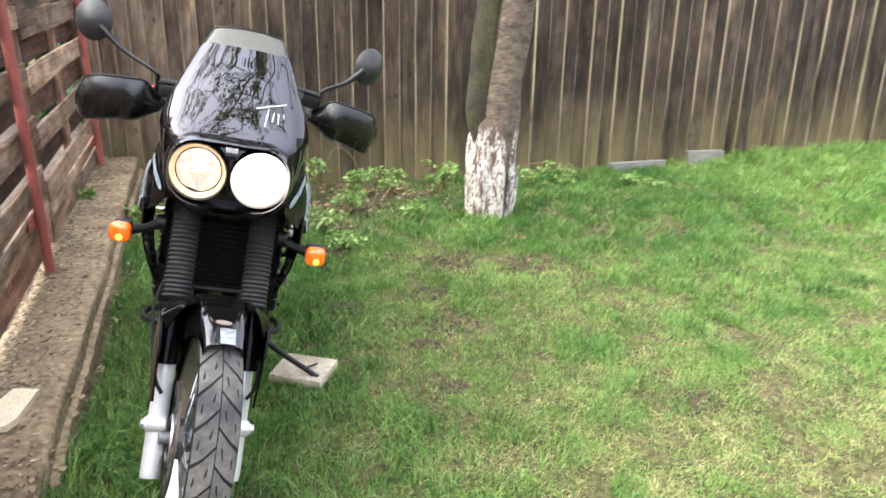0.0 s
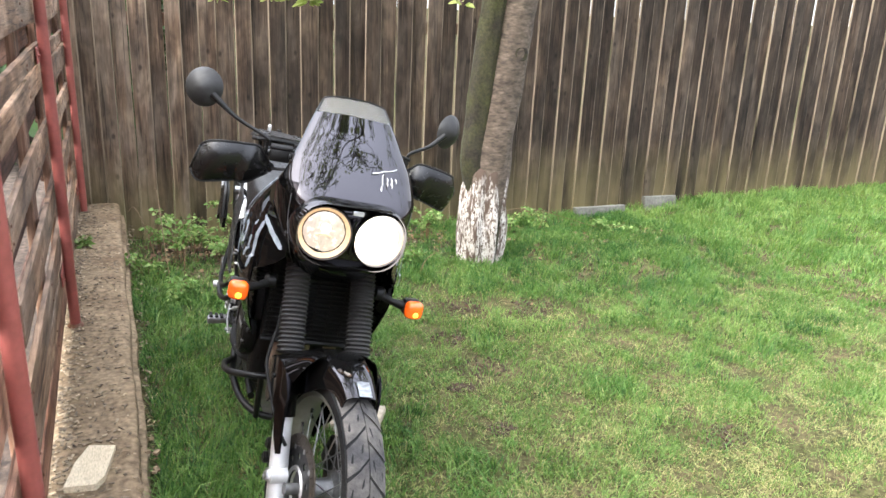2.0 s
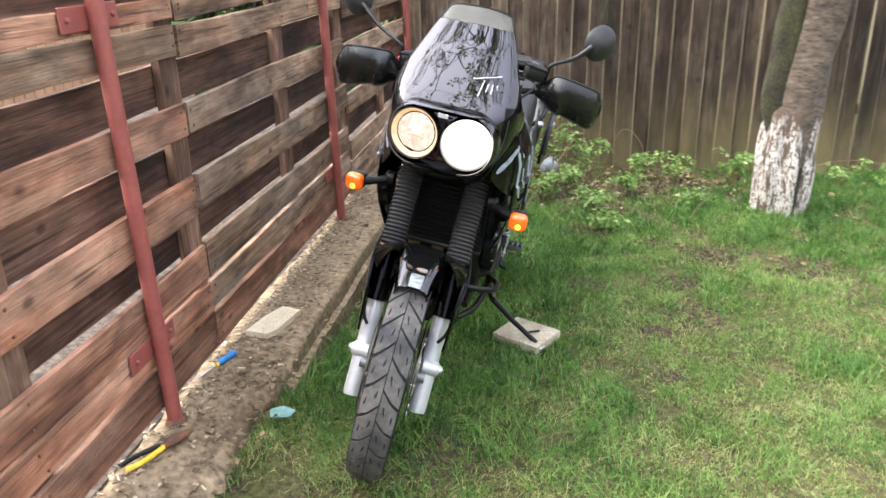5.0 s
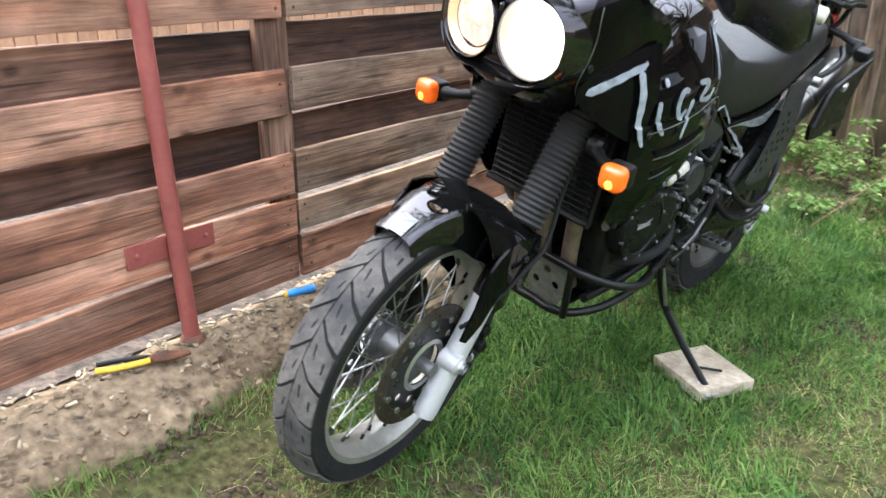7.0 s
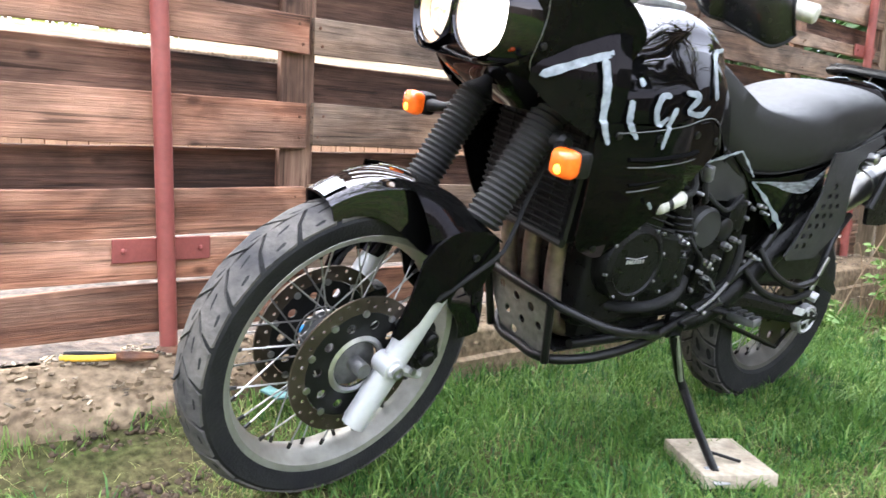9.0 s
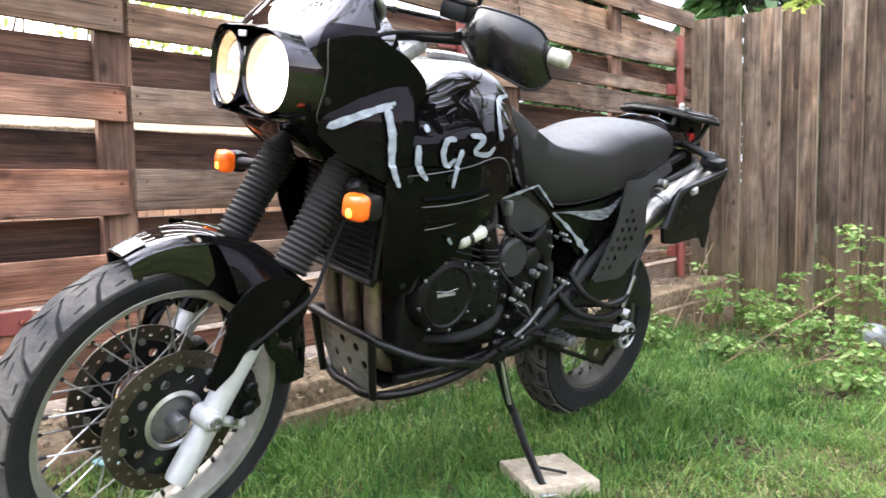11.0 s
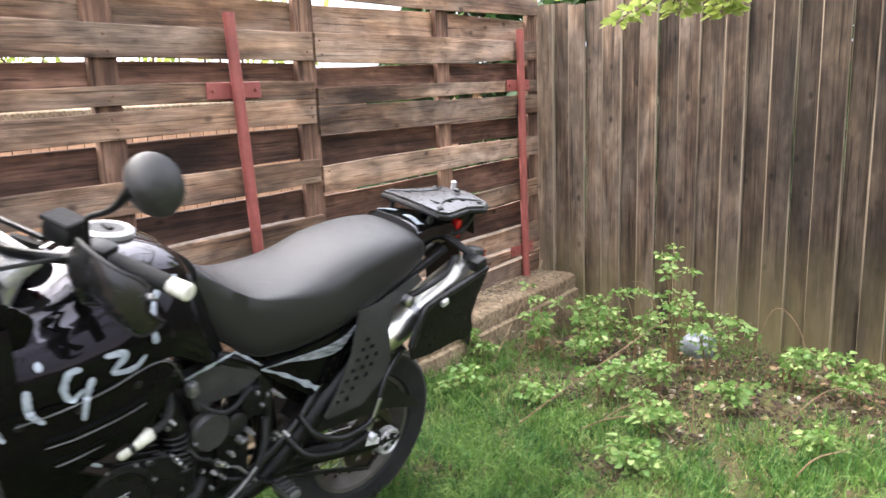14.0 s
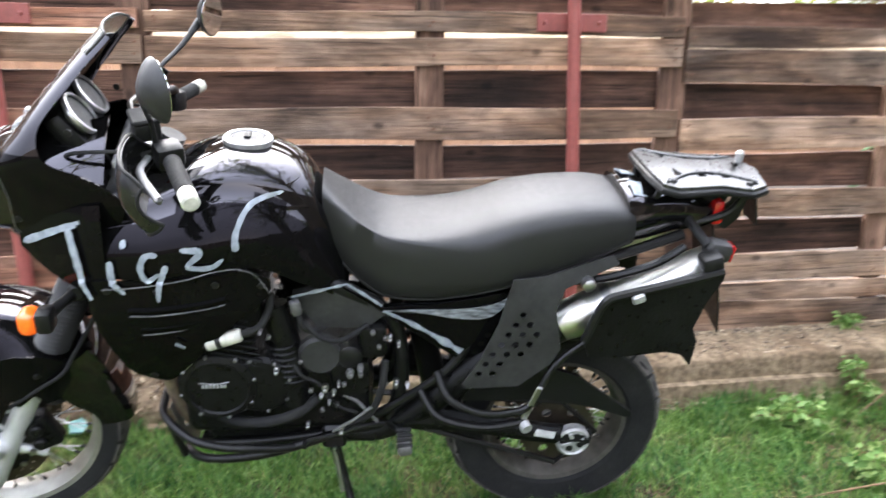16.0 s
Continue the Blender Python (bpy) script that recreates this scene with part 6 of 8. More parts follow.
for s in (1, -1):
    X = s * 0.15
    tr = lambda y, z, e=0.0: Matrix.Translation((X + s * e, y, z))
    dg = Matrix.Diagonal((s, 1, 1, 1))
    cv = part("clutch_cover", lathe([(0.094, 0.0), (0.094, 0.030), (0.088, 0.040), (0.074, 0.046), (0.070, 0.042), (0.0, 0.044)], 36, "x").moved(dg).moved(tr(-0.895, 0.570)), ENGINE, eng, "round black engine cover with an emblem")
    for i in range(7):
        part("emblem_bar", box(0.002, 0.0055, 0.009, tr(-0.928 + 0.0085 * i, 0.577, 0.0445), bevel=0.0006), CAST, cv, "light emblem bar")
    part("emblem_line", tube([(X + s * 0.045, -0.936, 0.588), (X + s * 0.045, -0.900, 0.584), (X + s * 0.045, -0.868, 0.589)], 0.0011, 6, smooth=9), CAST, cv)
    cv2 = part("generator_cover", lathe([(0.080, 0.0), (0.080, 0.024), (0.070, 0.034), (0.055, 0.036), (0.0, 0.037)], 32, "x").moved(dg).moved(tr(-0.800, 0.565)), ENGINE, eng)
    for i in range(8):
        a = 2 * math.pi * (i + 0.3) / 8
        part("cover_bolt", lathe([(0.0050, 0), (0.0050, 0.008), (0.0030, 0.010), (0.0, 0.010)], 8, "x").moved(dg).moved(tr(-0.895 + 0.088 * math.cos(a), 0.570 + 0.088 * math.sin(a), 0.034)), BOLT, cv)
        part("cover_bolt", lathe([(0.0048, 0), (0.0048, 0.008), (0.0030, 0.010), (0.0, 0.010)], 8, "x").moved(dg).moved(tr(-0.800 + 0.074 * math.cos(a), 0.565 + 0.074 * math.sin(a), 0.028)), BOLT, cv2)
    part("gear_cover", lathe([(0.052, 0.0), (0.052, 0.02), (0.045, 0.028), (0.0, 0.029)], 28, "x").moved(dg).moved(tr(-0.655, 0.640)), PLASTIC_GREY, eng)
    part("sprocket_cover", box(0.05, 0.10, 0.16, tr(-0.585, 0.535, -0.01), bevel=0.018, seg=2), ENGINE, eng)
    part("cam_chain_case", tube([(X, -0.72, 0.50), (X, -0.725, 0.62), (X - s * 0.02, -0.76, 0.76)], 0.034, 14, radii=[0.034, 0.036, 0.034]), ENGINE, eng)
    for i in range(7):
        part("case_rib", lathe([(0.037, -0.003), (0.040, 0.0), (0.037, 0.003)], 16, "z", closed=True).moved(Matrix.Translation((X, -0.722 - 0.004 * i, 0.575 + 0.016 * i))), ENGINE, eng)
    part("throttle_body", lathe([(0.030, 0.0), (0.030, 0.025), (0.022, 0.030), (0.0, 0.031)], 20, "x").moved(dg).moved(tr(-0.585, 0.635, 0.0)), FRAME_BLACK, eng)
    part("carburettor", box(0.07, 0.07, 0.09, tr(-0.53, 0.665, -0.02), bevel=0.015, seg=2), ENGINE, eng)
    for yy, zz in ((-0.50, 0.69), (-0.53, 0.705), (-0.515, 0.665), (-0.50, 0.56), (-0.475, 0.55), (-0.64, 0.53), (-0.62, 0.50), (-0.68, 0.545), (-0.655, 0.485), (-0.60, 0.56), (-0.56, 0.585), (-0.70, 0.63), (-0.77, 0.70)):
        part("engine_bolt", lathe([(0.0058, 0), (0.0058, 0.010), (0.0035, 0.012), (0.0, 0.012)], 8, "x").moved(dg).moved(tr(yy, zz, 0.022)), BOLT, eng)
    hp = part("coolant_hose", tube([(X + s * 0.005, -0.665, 0.505), (X + s * 0.032, -0.72, 0.478), (X + s * 0.034, -0.80, 0.458), (X + s * 0.01, -0.88, 0.452), (X - s * 0.03, -0.93, 0.455)], 0.0135, 12, smooth=24), RUBBER, bike)
def fitting(y, z, r, deep, mat, e=0.03, s=1):
    g = lathe([(r, 0.0), (r, deep * 0.5), (r * 0.72, deep * 0.55), (r * 0.72, deep), (r * 0.4, deep * 1.08), (0.0, deep * 1.08)], 6, "x")
    return part("fitting", g.moved(Matrix.Diagonal((s, 1, 1, 1))).moved(Matrix.Translation((s * (0.15 + e), y, z))), mat, eng, "bright metal fitting")


for s in (1, -1):
    for y, z, r, deep, mat in ((-0.645, 0.560, 0.012, 0.03, STEEL), (-0.625, 0.545, 0.009, 0.025, STEEL), (-0.655, 0.535, 0.008, 0.02, CAST), (-0.612, 0.572, 0.007, 0.03, STEEL), (-0.636, 0.520, 0.006, 0.03, STEEL),
                               (-0.475, 0.572, 0.010, 0.03, STEEL), (-0.448, 0.562, 0.008, 0.03, CAST), (-0.490, 0.700, 0.008, 0.03, STEEL), (-0.470, 0.682, 0.007, 0.03, STEEL), (-0.755, 0.618, 0.010, 0.035, STEEL),
                               (-0.782, 0.742, 0.009, 0.06, STEEL), (-0.585, 0.600, 0.014, 0.03, HUB), (-0.560, 0.615, 0.011, 0.035, HUB), (-0.690, 0.452, 0.008, 0.03, STEEL), (-0.610, 0.430, 0.011, 0.03, STEEL)):
        fitting(y, z, r * 0.72, deep * 0.8, mat, s=s)
    part("link_rod", tube([(s * 0.195, -0.63, 0.432), (s * 0.198, -0.585, 0.462), (s * 0.192, -0.535, 0.500)], 0.004, 8), HUB, eng, "dull metal gear linkage rod")
    part("wiring", tube([(s * 0.165, -0.74, 0.66), (s * 0.19, -0.70, 0.60), (s * 0.185, -0.66, 0.57), (s * 0.18, -0.62, 0.50), (s * 0.175, -0.57, 0.47)], 0.0045, 8, smooth=22), RUBBER, eng)
    part("wiring", tube([(s * 0.16, -0.70, 0.74), (s * 0.185, -0.65, 0.70), (s * 0.18, -0.60, 0.69), (s * 0.165, -0.54, 0.72)], 0.006, 8, smooth=18), RUBBER, eng)
    part("vent_hose", tube([(s * 0.17, -0.50, 0.62), (s * 0.185, -0.51, 0.55), (s * 0.18, -0.54, 0.47), (s * 0.16, -0.60, 0.42)], 0.009, 10, smooth=20), RUBBER, eng)
    part("oil_filler", lathe([(0.020, 0.0), (0.020, 0.012), (0.016, 0.016), (0.0, 0.016)], 12, "x").moved(Matrix.Diagonal((s, 1, 1, 1))).moved(Matrix.Translation((s * 0.175, -0.962, 0.640))), CAST, eng)
ff = part("fuel_filter", tube([(0.212, -0.905, 0.706), (0.212, -0.903, 0.7066), (0.212, -0.898, 0.708), (0.212, -0.830, 0.730), (0.212, -0.825, 0.7316), (0.212, -0.823, 0.732)], 0.0165, 16, radii=[0.007, 0.013, 0.0165, 0.0165, 0.013, 0.007]), CREAM, bike, "pale inline filter", smooth=25)
part("filter_band", tube([(0.212, -0.880, 0.7138), (0.212, -0.868, 0.7177)], 0.0172, 16), FRAME_BLACK, ff)
part("filter_hose", tube([(0.212, -0.823, 0.732), (0.205, -0.785, 0.745), (0.18, -0.765, 0.775), (0.16, -0.76, 0.81)], 0.009, 8, smooth=14), RUBBER, bike)
part("filter_hose", tube([(0.212, -0.905, 0.706), (0.20, -0.94, 0.695), (0.17, -0.96, 0.70)], 0.008, 8, smooth=8), RUBBER, bike)
part("fuel_tap", box(0.024, 0.024, 0.038, pose(0.172, -0.705, 0.775, 10, 0, 20), bevel=0.006, seg=2), HUB, bike, "dull grey fuel tap")
part("fuel_hose", tube([(0.165, -0.70, 0.755), (0.170, -0.69, 0.72), (0.15, -0.66, 0.70), (0.13, -0.62, 0.71)], 0.008, 8, smooth=14), RUBBER, bike)

# --- frame, guards, stand ---
for s in (1, -1):
    part("frame_rail", tube([(s * 0.04, -1.04, 0.98), (s * 0.12, -0.90, 0.95), (s * 0.13, -0.60, 0.80), (s * 0.12, -0.48, 0.70), (s * 0.115, -0.46, 0.50), (s * 0.11, -0.50, 0.38)], 0.02, 12, smooth=36), FRAME_BLACK, bike)
    part("subframe", tube([(s * 0.115, -0.50, 0.70), (s * 0.12, -0.30, 0.735), (s * 0.115, -0.05, 0.83), (s * 0.09, 0.22, 0.91)], 0.013, 10, smooth=20), FRAME_BLACK, bike)
    part("subframe_stay", tube([(s * 0.13, -0.545, 0.415), (s * 0.14, -0.44, 0.49), (s * 0.14, -0.34, 0.575), (s * 0.125, -0.22, 0.75)], 0.012, 10, smooth=20), FRAME_BLACK, bike)
    part("crash_bar", tube([(0, -1.052, 0.462), (s * 0.10, -1.050, 0.462), (s * 0.150, -1.035, 0.455), (s * 0.205, -0.97, 0.432), (s * 0.218, -0.90, 0.415), (s * 0.210, -0.83, 0.400), (s * 0.190, -0.77, 0.380), (s * 0.175, -0.73, 0.370)], 0.0108, 12, smooth=44), FRAME_BLACK, bike, "black tubular engine guard")
    part("crash_bar", tube([(0, -1.010, 0.298), (s * 0.06, -1.012, 0.298), (s * 0.115, -0.99, 0.308), (s * 0.158, -0.92, 0.326), (s * 0.174, -0.80, 0.350), (s * 0.165, -0.68, 0.380), (s * 0.15, -0.60, 0.398)], 0.0115, 12, smooth=40), FRAME_BLACK, bike, "black tubular engine guard")
    part("guard_strut", tube([(s * 0.118, -1.05, 0.455), (s * 0.105, -1.015, 0.30)], 0.010, 10), FRAME_BLACK, bike)
    part("swingarm", tube([(s * 0.115, -0.44, 0.415), (s * 0.118, -0.30, 0.392), (s * 0.120, -0.10, 0.345), (s * 0.122, 0.045, 0.325)], 0.032, 10, smooth=16, radii=[0.040, 0.032, 0.028, 0.026]), ENGINE, bike, "black box swingarm")
    ec = part("axle_adjuster", lathe([(0.046, -0.010), (0.046, 0.012), (0.040, 0.016), (0.036, 0.012), (0.0, 0.012)], 28, "x").moved(Matrix.Diagonal((s, 1, 1, 1))).moved(Matrix.Translation((s * 0.130, 0.0, 0.322))), CAST, bike, "round silver chain adjuster with a cross")
    for a in (20, 110):
        part("adjuster_cross", box(0.004, 0.062, 0.010, pose(s * 0.1445, 0.0, 0.322, a, 0, 0), bevel=0.001), CAST, ec)
    for a in range(4):
        q = radians(65 + 90 * a)
        part("adjuster_hole", lathe([(0.010, 0), (0.010, 0.002), (0, 0.002)], 10, "x").moved(Matrix.Diagonal((s, 1, 1, 1))).moved(Matrix.Translation((s * 0.1425, 0.021 * math.cos(q), 0.322 + 0.021 * math.sin(q)))), FRAME_BLACK, ec)
    part("sticker", box(0.002, 0.055, 0.022, pose(s * 0.153, -0.082, 0.362, -13, 0, 0), bevel=0.0005), WHITE_STICKER, ec, "white sticker")
    # passenger peg hanger: two bowed tubes and a bright strut
    part("hanger_tube", tube([(s * 0.150, -0.375, 0.570), (s * 0.19, -0.345, 0.515), (s * 0.205, -0.27, 0.480), (s * 0.205, -0.195, 0.478), (s * 0.20, -0.14, 0.50), (s * 0.18, -0.085, 0.60), (s * 0.16, 0.0, 0.66)], 0.0095, 10, smooth=36), FRAME_BLACK, bike, "bowed black passenger peg hanger")
    part("hanger_tube", tube([(s * 0.150, -0.415, 0.515), (s * 0.19, -0.37, 0.462), (s * 0.205, -0.27, 0.438), (s * 0.205, -0.18, 0.445), (s * 0.20, -0.155, 0.455)], 0.0105, 10, smooth=28), FRAME_BLACK, bike, "bowed black passenger peg hanger")
    part("hanger_strut", box(0.008, 0.016, 0.115, pose(s * 0.205, -0.142, 0.50, -20, 0, 0), bevel=0.003), STEEL, bike, "bright metal strut")
    part("passenger_peg", tube([(s * 0.20, -0.158, 0.445), (s * 0.225, -0.150, 0.440)], 0.014, 10), CAST, bike)
    # rider's peg
    peg = part("footpeg", box(0.085, 0.036, 0.026, pose(s * 0.215, -0.455, 0.405, 8, -8, 0), bevel=0.008, seg=2), HUB, bike, "worn metal rider's footpeg with rubber ribs")
    for i in range(4):
        part("peg_rib", box(0.013, 0.038, 0.008, pose(s * (0.185 + 0.02 * i), -0.455, 0.42, 0, -8, 0), bevel=0.002), RUBBER, peg)
    part("peg_bracket", tube([(s * 0.12, -0.50, 0.40), (s * 0.15, -0.47, 0.40), (s * 0.18, -0.456, 0.402)], 0.010, 10), FRAME_BLACK, bike)
    part("lower_rail", tube([(s * 0.125, -0.97, 0.350), (s * 0.125, -0.8, 0.352), (s * 0.125, -0.58, 0.380), (s * 0.12, -0.45, 0.40)], 0.012, 12, smooth=20), FRAME_BLACK, bike)
part("gear_lever", tube([(0.17, -0.50, 0.43), (0.19, -0.56, 0.44), (0.195, -0.63, 0.42), (0.20, -0.69, 0.41), (0.225, -0.70, 0.41)], 0.006, 8, smooth=16), FRAME_BLACK, bike, "black gear lever")
part("gear_rod", tube([(0.175, -0.52, 0.44), (0.165, -0.57, 0.50), (0.16, -0.61, 0.52)], 0.0045, 8), HUB, bike)
SK = plate([(-0.128, 0.455), (0.112, 0.455), (0.100, 0.38), (0.066, 0.292), (-0.074, 0.292), (-0.112, 0.38)],
           [ring_pts(xx, zz, 0.0115, 10) for xx, zz in ((-0.075, 0.425), (-0.02, 0.415), (0.035, 0.41), (-0.055, 0.365), (0.0, 0.362), (0.062, 0.372), (-0.03, 0.32))], 0.004, lambda u, v, t: (u, -1.035 - t + 0.25 * (0.455 - v), v))
part("skid_plate", SK, SKID, bike, "dull aluminium skid plate with round holes")
part("sump_guard", box(0.19, 0.30, 0.012, pose(0, -0.83, 0.318), bevel=0.005), ENGINE, bike)
part("chain_guard", plate([(-0.30, 0.520), (-0.108, 0.562), (-0.006, 0.522), (0.153, 0.400), (0.154, 0.379), (0.04, 0.421), (-0.084, 0.452), (-0.30, 0.455)], [], 0.012, lambda u, v, t: (0.122 - t, u, v)), PLASTIC, bike, "black pointed chain guard")
part("chain", tube([(0.088, -0.55, 0.47), (0.088, RY, RZ + 0.104), (0.088, RY + 0.104, RZ), (0.088, RY, RZ - 0.104), (0.088, -0.55, 0.40)], 0.008, 6), FRAME_BLACK, bike, "dark drive chain")
part("shock", tube([(0, -0.36, 0.40), (0, -0.42, 0.72)], 0.035, 14), FRAME_BLACK, bike)
ss = part("side_stand", tube([(0.152, -0.628, 0.345), (0.180, -0.600, 0.24), (0.200, -0.590, 0.205), (0.300, -0.645, 0.165), (0.412, -0.702, 0.128)], 0.0115, 12, radii=[0.015, 0.012, 0.012, 0.011, 0.010]), FRAME_BLACK, bike, "bent black side stand resting on a slab")
part("stand_foot", box(0.055, 0.045, 0.006, pose(0.418, -0.702, 0.1245, 0, 11.5, -20), bevel=0.002), STEEL, ss, "small steel foot")
part("stand_spring", tube([(0.160, -0.63, 0.35), (0.195, -0.61, 0.235)], 0.006, 8), STEEL, ss)
part("stand_bracket", box(0.03, 0.06, 0.07, pose(0.140, -0.63, 0.375), bevel=0.008), FRAME_BLACK, bike)
part("stand_tang", tube([(0.36, -0.673, 0.147), (0.41, -0.61, 0.137)], 0.004, 8), FRAME_BLACK, ss)

# --- handlebar and controls, turned with the fork ---
gl = U(0.385, -0.862, 1.139)
gi = U(0.255, -0.915, 1.158)
bar_pts = [tuple(gl), tuple(gi), (0.20, -0.985, 1.165), (0.11, -1.035, 1.155), (0.05, -1.045, 1.15)]
DROP = np.array((0.012, -0.03, -0.055))  # the far end sits lower and farther forward
bar = steered("handlebar", tube(bar_pts + [mir(p) for p in reversed(bar_pts[2:])] + [mir(gi + DROP), mir(gl + DROP - np.array((0.035, 0, 0)))], 0.011, 12, smooth=50), FRAME_BLACK, bike, "wide black handlebar with guards and mirrors")
for s in (1, -1):
    mv = (lambda p: tuple(p)) if s > 0 else (lambda p: mir(p))
    fl = (lambda g: g) if s > 0 else flip
    if s < 0:
        gl, gi = gl + DROP - np.array((0.035, 0, 0)), gi + DROP
    d = (gl - gi) / np.linalg.norm(gl - gi)
    gr = steered("grip", tube([mv(gi), mv(gl - d * 0.018)], 0.0175, 16), RUBBER, bar, "black rubber grip")
    steered("bar_end", tube([mv(gl - d * 0.020), mv(gl - d * 0.016), mv(gl + d * 0.022), mv(gl + d * 0.026)], 0.0165, 16, radii=[0.012, 0.017, 0.0175, 0.013]), CREAM, bar, "pale worn bar end")
    steered("switch_block", fl(box(0.05, 0.055, 0.05, pose(*(gi - d * 0.035), 0, 10, 22), bevel=0.010, seg=2)), PLASTIC, bar)
    if s < 0:
        steered("kill_switch", fl(box(0.020, 0.012, 0.018, pose(*(gi - d * 0.035 + np.array((0, 0, 0.03))), 0, 10, 22), bevel=0.004)), RED_LENS, bar, "red kill switch")
    lev_pts = [gi + np.array((-0.02, -0.045, 0.005)), gi + np.array((0.04, -0.055, 0.0)), gl + np.array((-0.01, -0.055, -0.004)), gl + np.array((0.0, -0.05, -0.004))]
    steered("lever", tube([mv(p) for p in lev_pts], 0.008, 10, smooth=16, flat=0.6), HUB if s > 0 else FRAME_BLACK, bar)
    # reservoir
    rs = steered("fluid_reservoir", fl(box(0.062, 0.052, 0.038, pose(*(gi + np.array((-0.075, -0.050, 0.045))), 0, 6, 15), bevel=0.008, seg=2)), PLASTIC, bar, "black brake fluid reservoir")
    steered("reservoir_lid", fl(box(0.066, 0.056, 0.010, pose(*(gi + np.array((-0.075, -0.050, 0.068))), 0, 6, 15), bevel=0.003)), RUBBER, rs)
    # hand guard: a curved cup in front of the lever
    rws = []
    for px, py, pz, ph in spline([(0.215, -0.985, 1.158, 0.014), (0.248, -1.000, 1.162, 0.036), (0.272, -1.006, 1.163, 0.054), (0.310, -1.010, 1.156, 0.059), (0.362, -1.004, 1.143, 0.063), (0.398, -0.990, 1.132, 0.063), (0.412, -0.970, 1.131, 0.052), (0.418, -0.955, 1.131, 0.036)], 23):
        row = []
        for j in range(9):
            v = j / 8 * 2 - 1
            q = U(px - 0.008 * v * v, py + 0.022 * v * v + 0.014 * (1 - v) * (px > 0.3), pz + ph * v)
            row.append(tuple(q + DROP if s < 0 else q))
        rws.append(row)
    hg = steered("hand_guard", fl(shell(rws, 0.005, tuple(U(0.3, -0.7, 1.13)))), GUARD, bar, "large black hand guard", smooth=60)
    steered("guard_lip", fl(tube([r[0] for r in rws] + [rws[-1][j] for j in range(1, 9)] + [r[-1] for r in reversed(rws)], 0.0035, 8)), PLASTIC, hg)
    steered("guard_arm", fl(tube([rws[0][4], tuple(gi - d * 0.06 + np.array((0, -0.03, 0))), tuple(gi - d * 0.06)], 0.010, 8)), PLASTIC, hg)
    # mirror
    mc = U(0.365, -0.895, 1.330) if s > 0 else np.array(mir(U(-0.424, -0.938, 1.318)))
    mb = gi + np.array((-0.035, -0.03, 0.03))
    me_ = steered("mirror", fl(tube([tuple(mb), tuple(mb + np.array((0.0, -0.002, 0.035))), tuple(mb + np.array((0.01, -0.004, 0.055))), tuple(mb * 0.5 + mc * 0.5 + np.array((0, -0.016, 0.014))), tuple(mc + np.array((-0.022, -0.03, -0.012)))], 0.0055, 10, smooth=22, radii=[0.006, 0.0055, 0.0055, 0.0065, 0.011])), FRAME_BLACK, bar, "oval black mirror on a thin stem")
    rr = []
    for t in range(9):
        q = t / 8
        k = math.sin(q * math.pi / 2) ** 0.7
        rr.append([tuple(mc + np.array((0.056 * k * math.cos(a), -0.038 * (1 - q) ** 1.3, 0.058 * k * math.sin(a)))) for a in np.linspace(0, 2 * math.pi, 29)[:-1]] if t else [tuple(mc + np.array((0.004 * math.cos(a), -0.036, 0.004 * math.sin(a)))) for a in np.linspace(0, 2 * math.pi, 29)[:-1]])
    tw = Matrix.Translation(Vector(mc)) @ pose(0, 0, 0, 0, 0, 26) @ Matrix.Translation(-Vector(mc))
    hs = steered("mirror_housing", fl(loft(rr).moved(tw)), PLASTIC_GREY, me_, "black mirror housing", smooth=60)
    glass = plate(ring_pts(0, 0, 0.052, 28, 0.054), [], 0.002, lambda u, v, t: tuple(mc + np.array((u, 0.001 + t, v))))
    steered("mirror_glass", fl(glass.moved(tw)), MIRROR, hs, "mirror glass")
    steered("clutch_cable", tube([mv(gi + np.array((-0.06, -0.05, 0.0))), (s * 0.14, -1.16, 1.15), (s * 0.07, -1.15, 1.08), (s * 0.06, -1.06, 0.98)], 0.0045, 8, smooth=20), RUBBER, bar)
dash = steered("instrument_panel", box(0.22, 0.05, 0.10, pose(0, -1.165, 1.175, 35, 0, 0), bevel=0.02, seg=2), PLASTIC, bike, "black instrument panel behind the screen")
for xx in (-0.06, 0.06):
    steered("gauge", lathe([(0.044, 0.0), (0.046, 0.012), (0.042, 0.016), (0.040, 0.012), (0.0, 0.012)], 28, "y").moved(Matrix.Translation((xx, -1.150, 1.200)) @ pose(0, 0, 0, 35, 0, 0)), PLASTIC_GREY, dash, "round gauge")
    steered("gauge_ring", lathe([(0.0465, 0.006), (0.050, 0.010), (0.049, 0.018), (0.044, 0.019), (0.043, 0.013)], 28, "y", closed=True).moved(Matrix.Translation((xx, -1.150, 1.200)) @ pose(0, 0, 0, 35, 0, 0)), ALLOY, dash, "bright gauge ring")
steered("bar_brace", tube([(-0.16, -1.02, 1.20), (0, -1.05, 1.205), (0.16, -1.02, 1.20)], 0.006, 8), FRAME_BLACK, bar)
part("ignition_tag", box(0.03, 0.012, 0.02, pose(0.07, -1.0, 1.11), bevel=0.003), RED_LENS, bike, "small red tag")


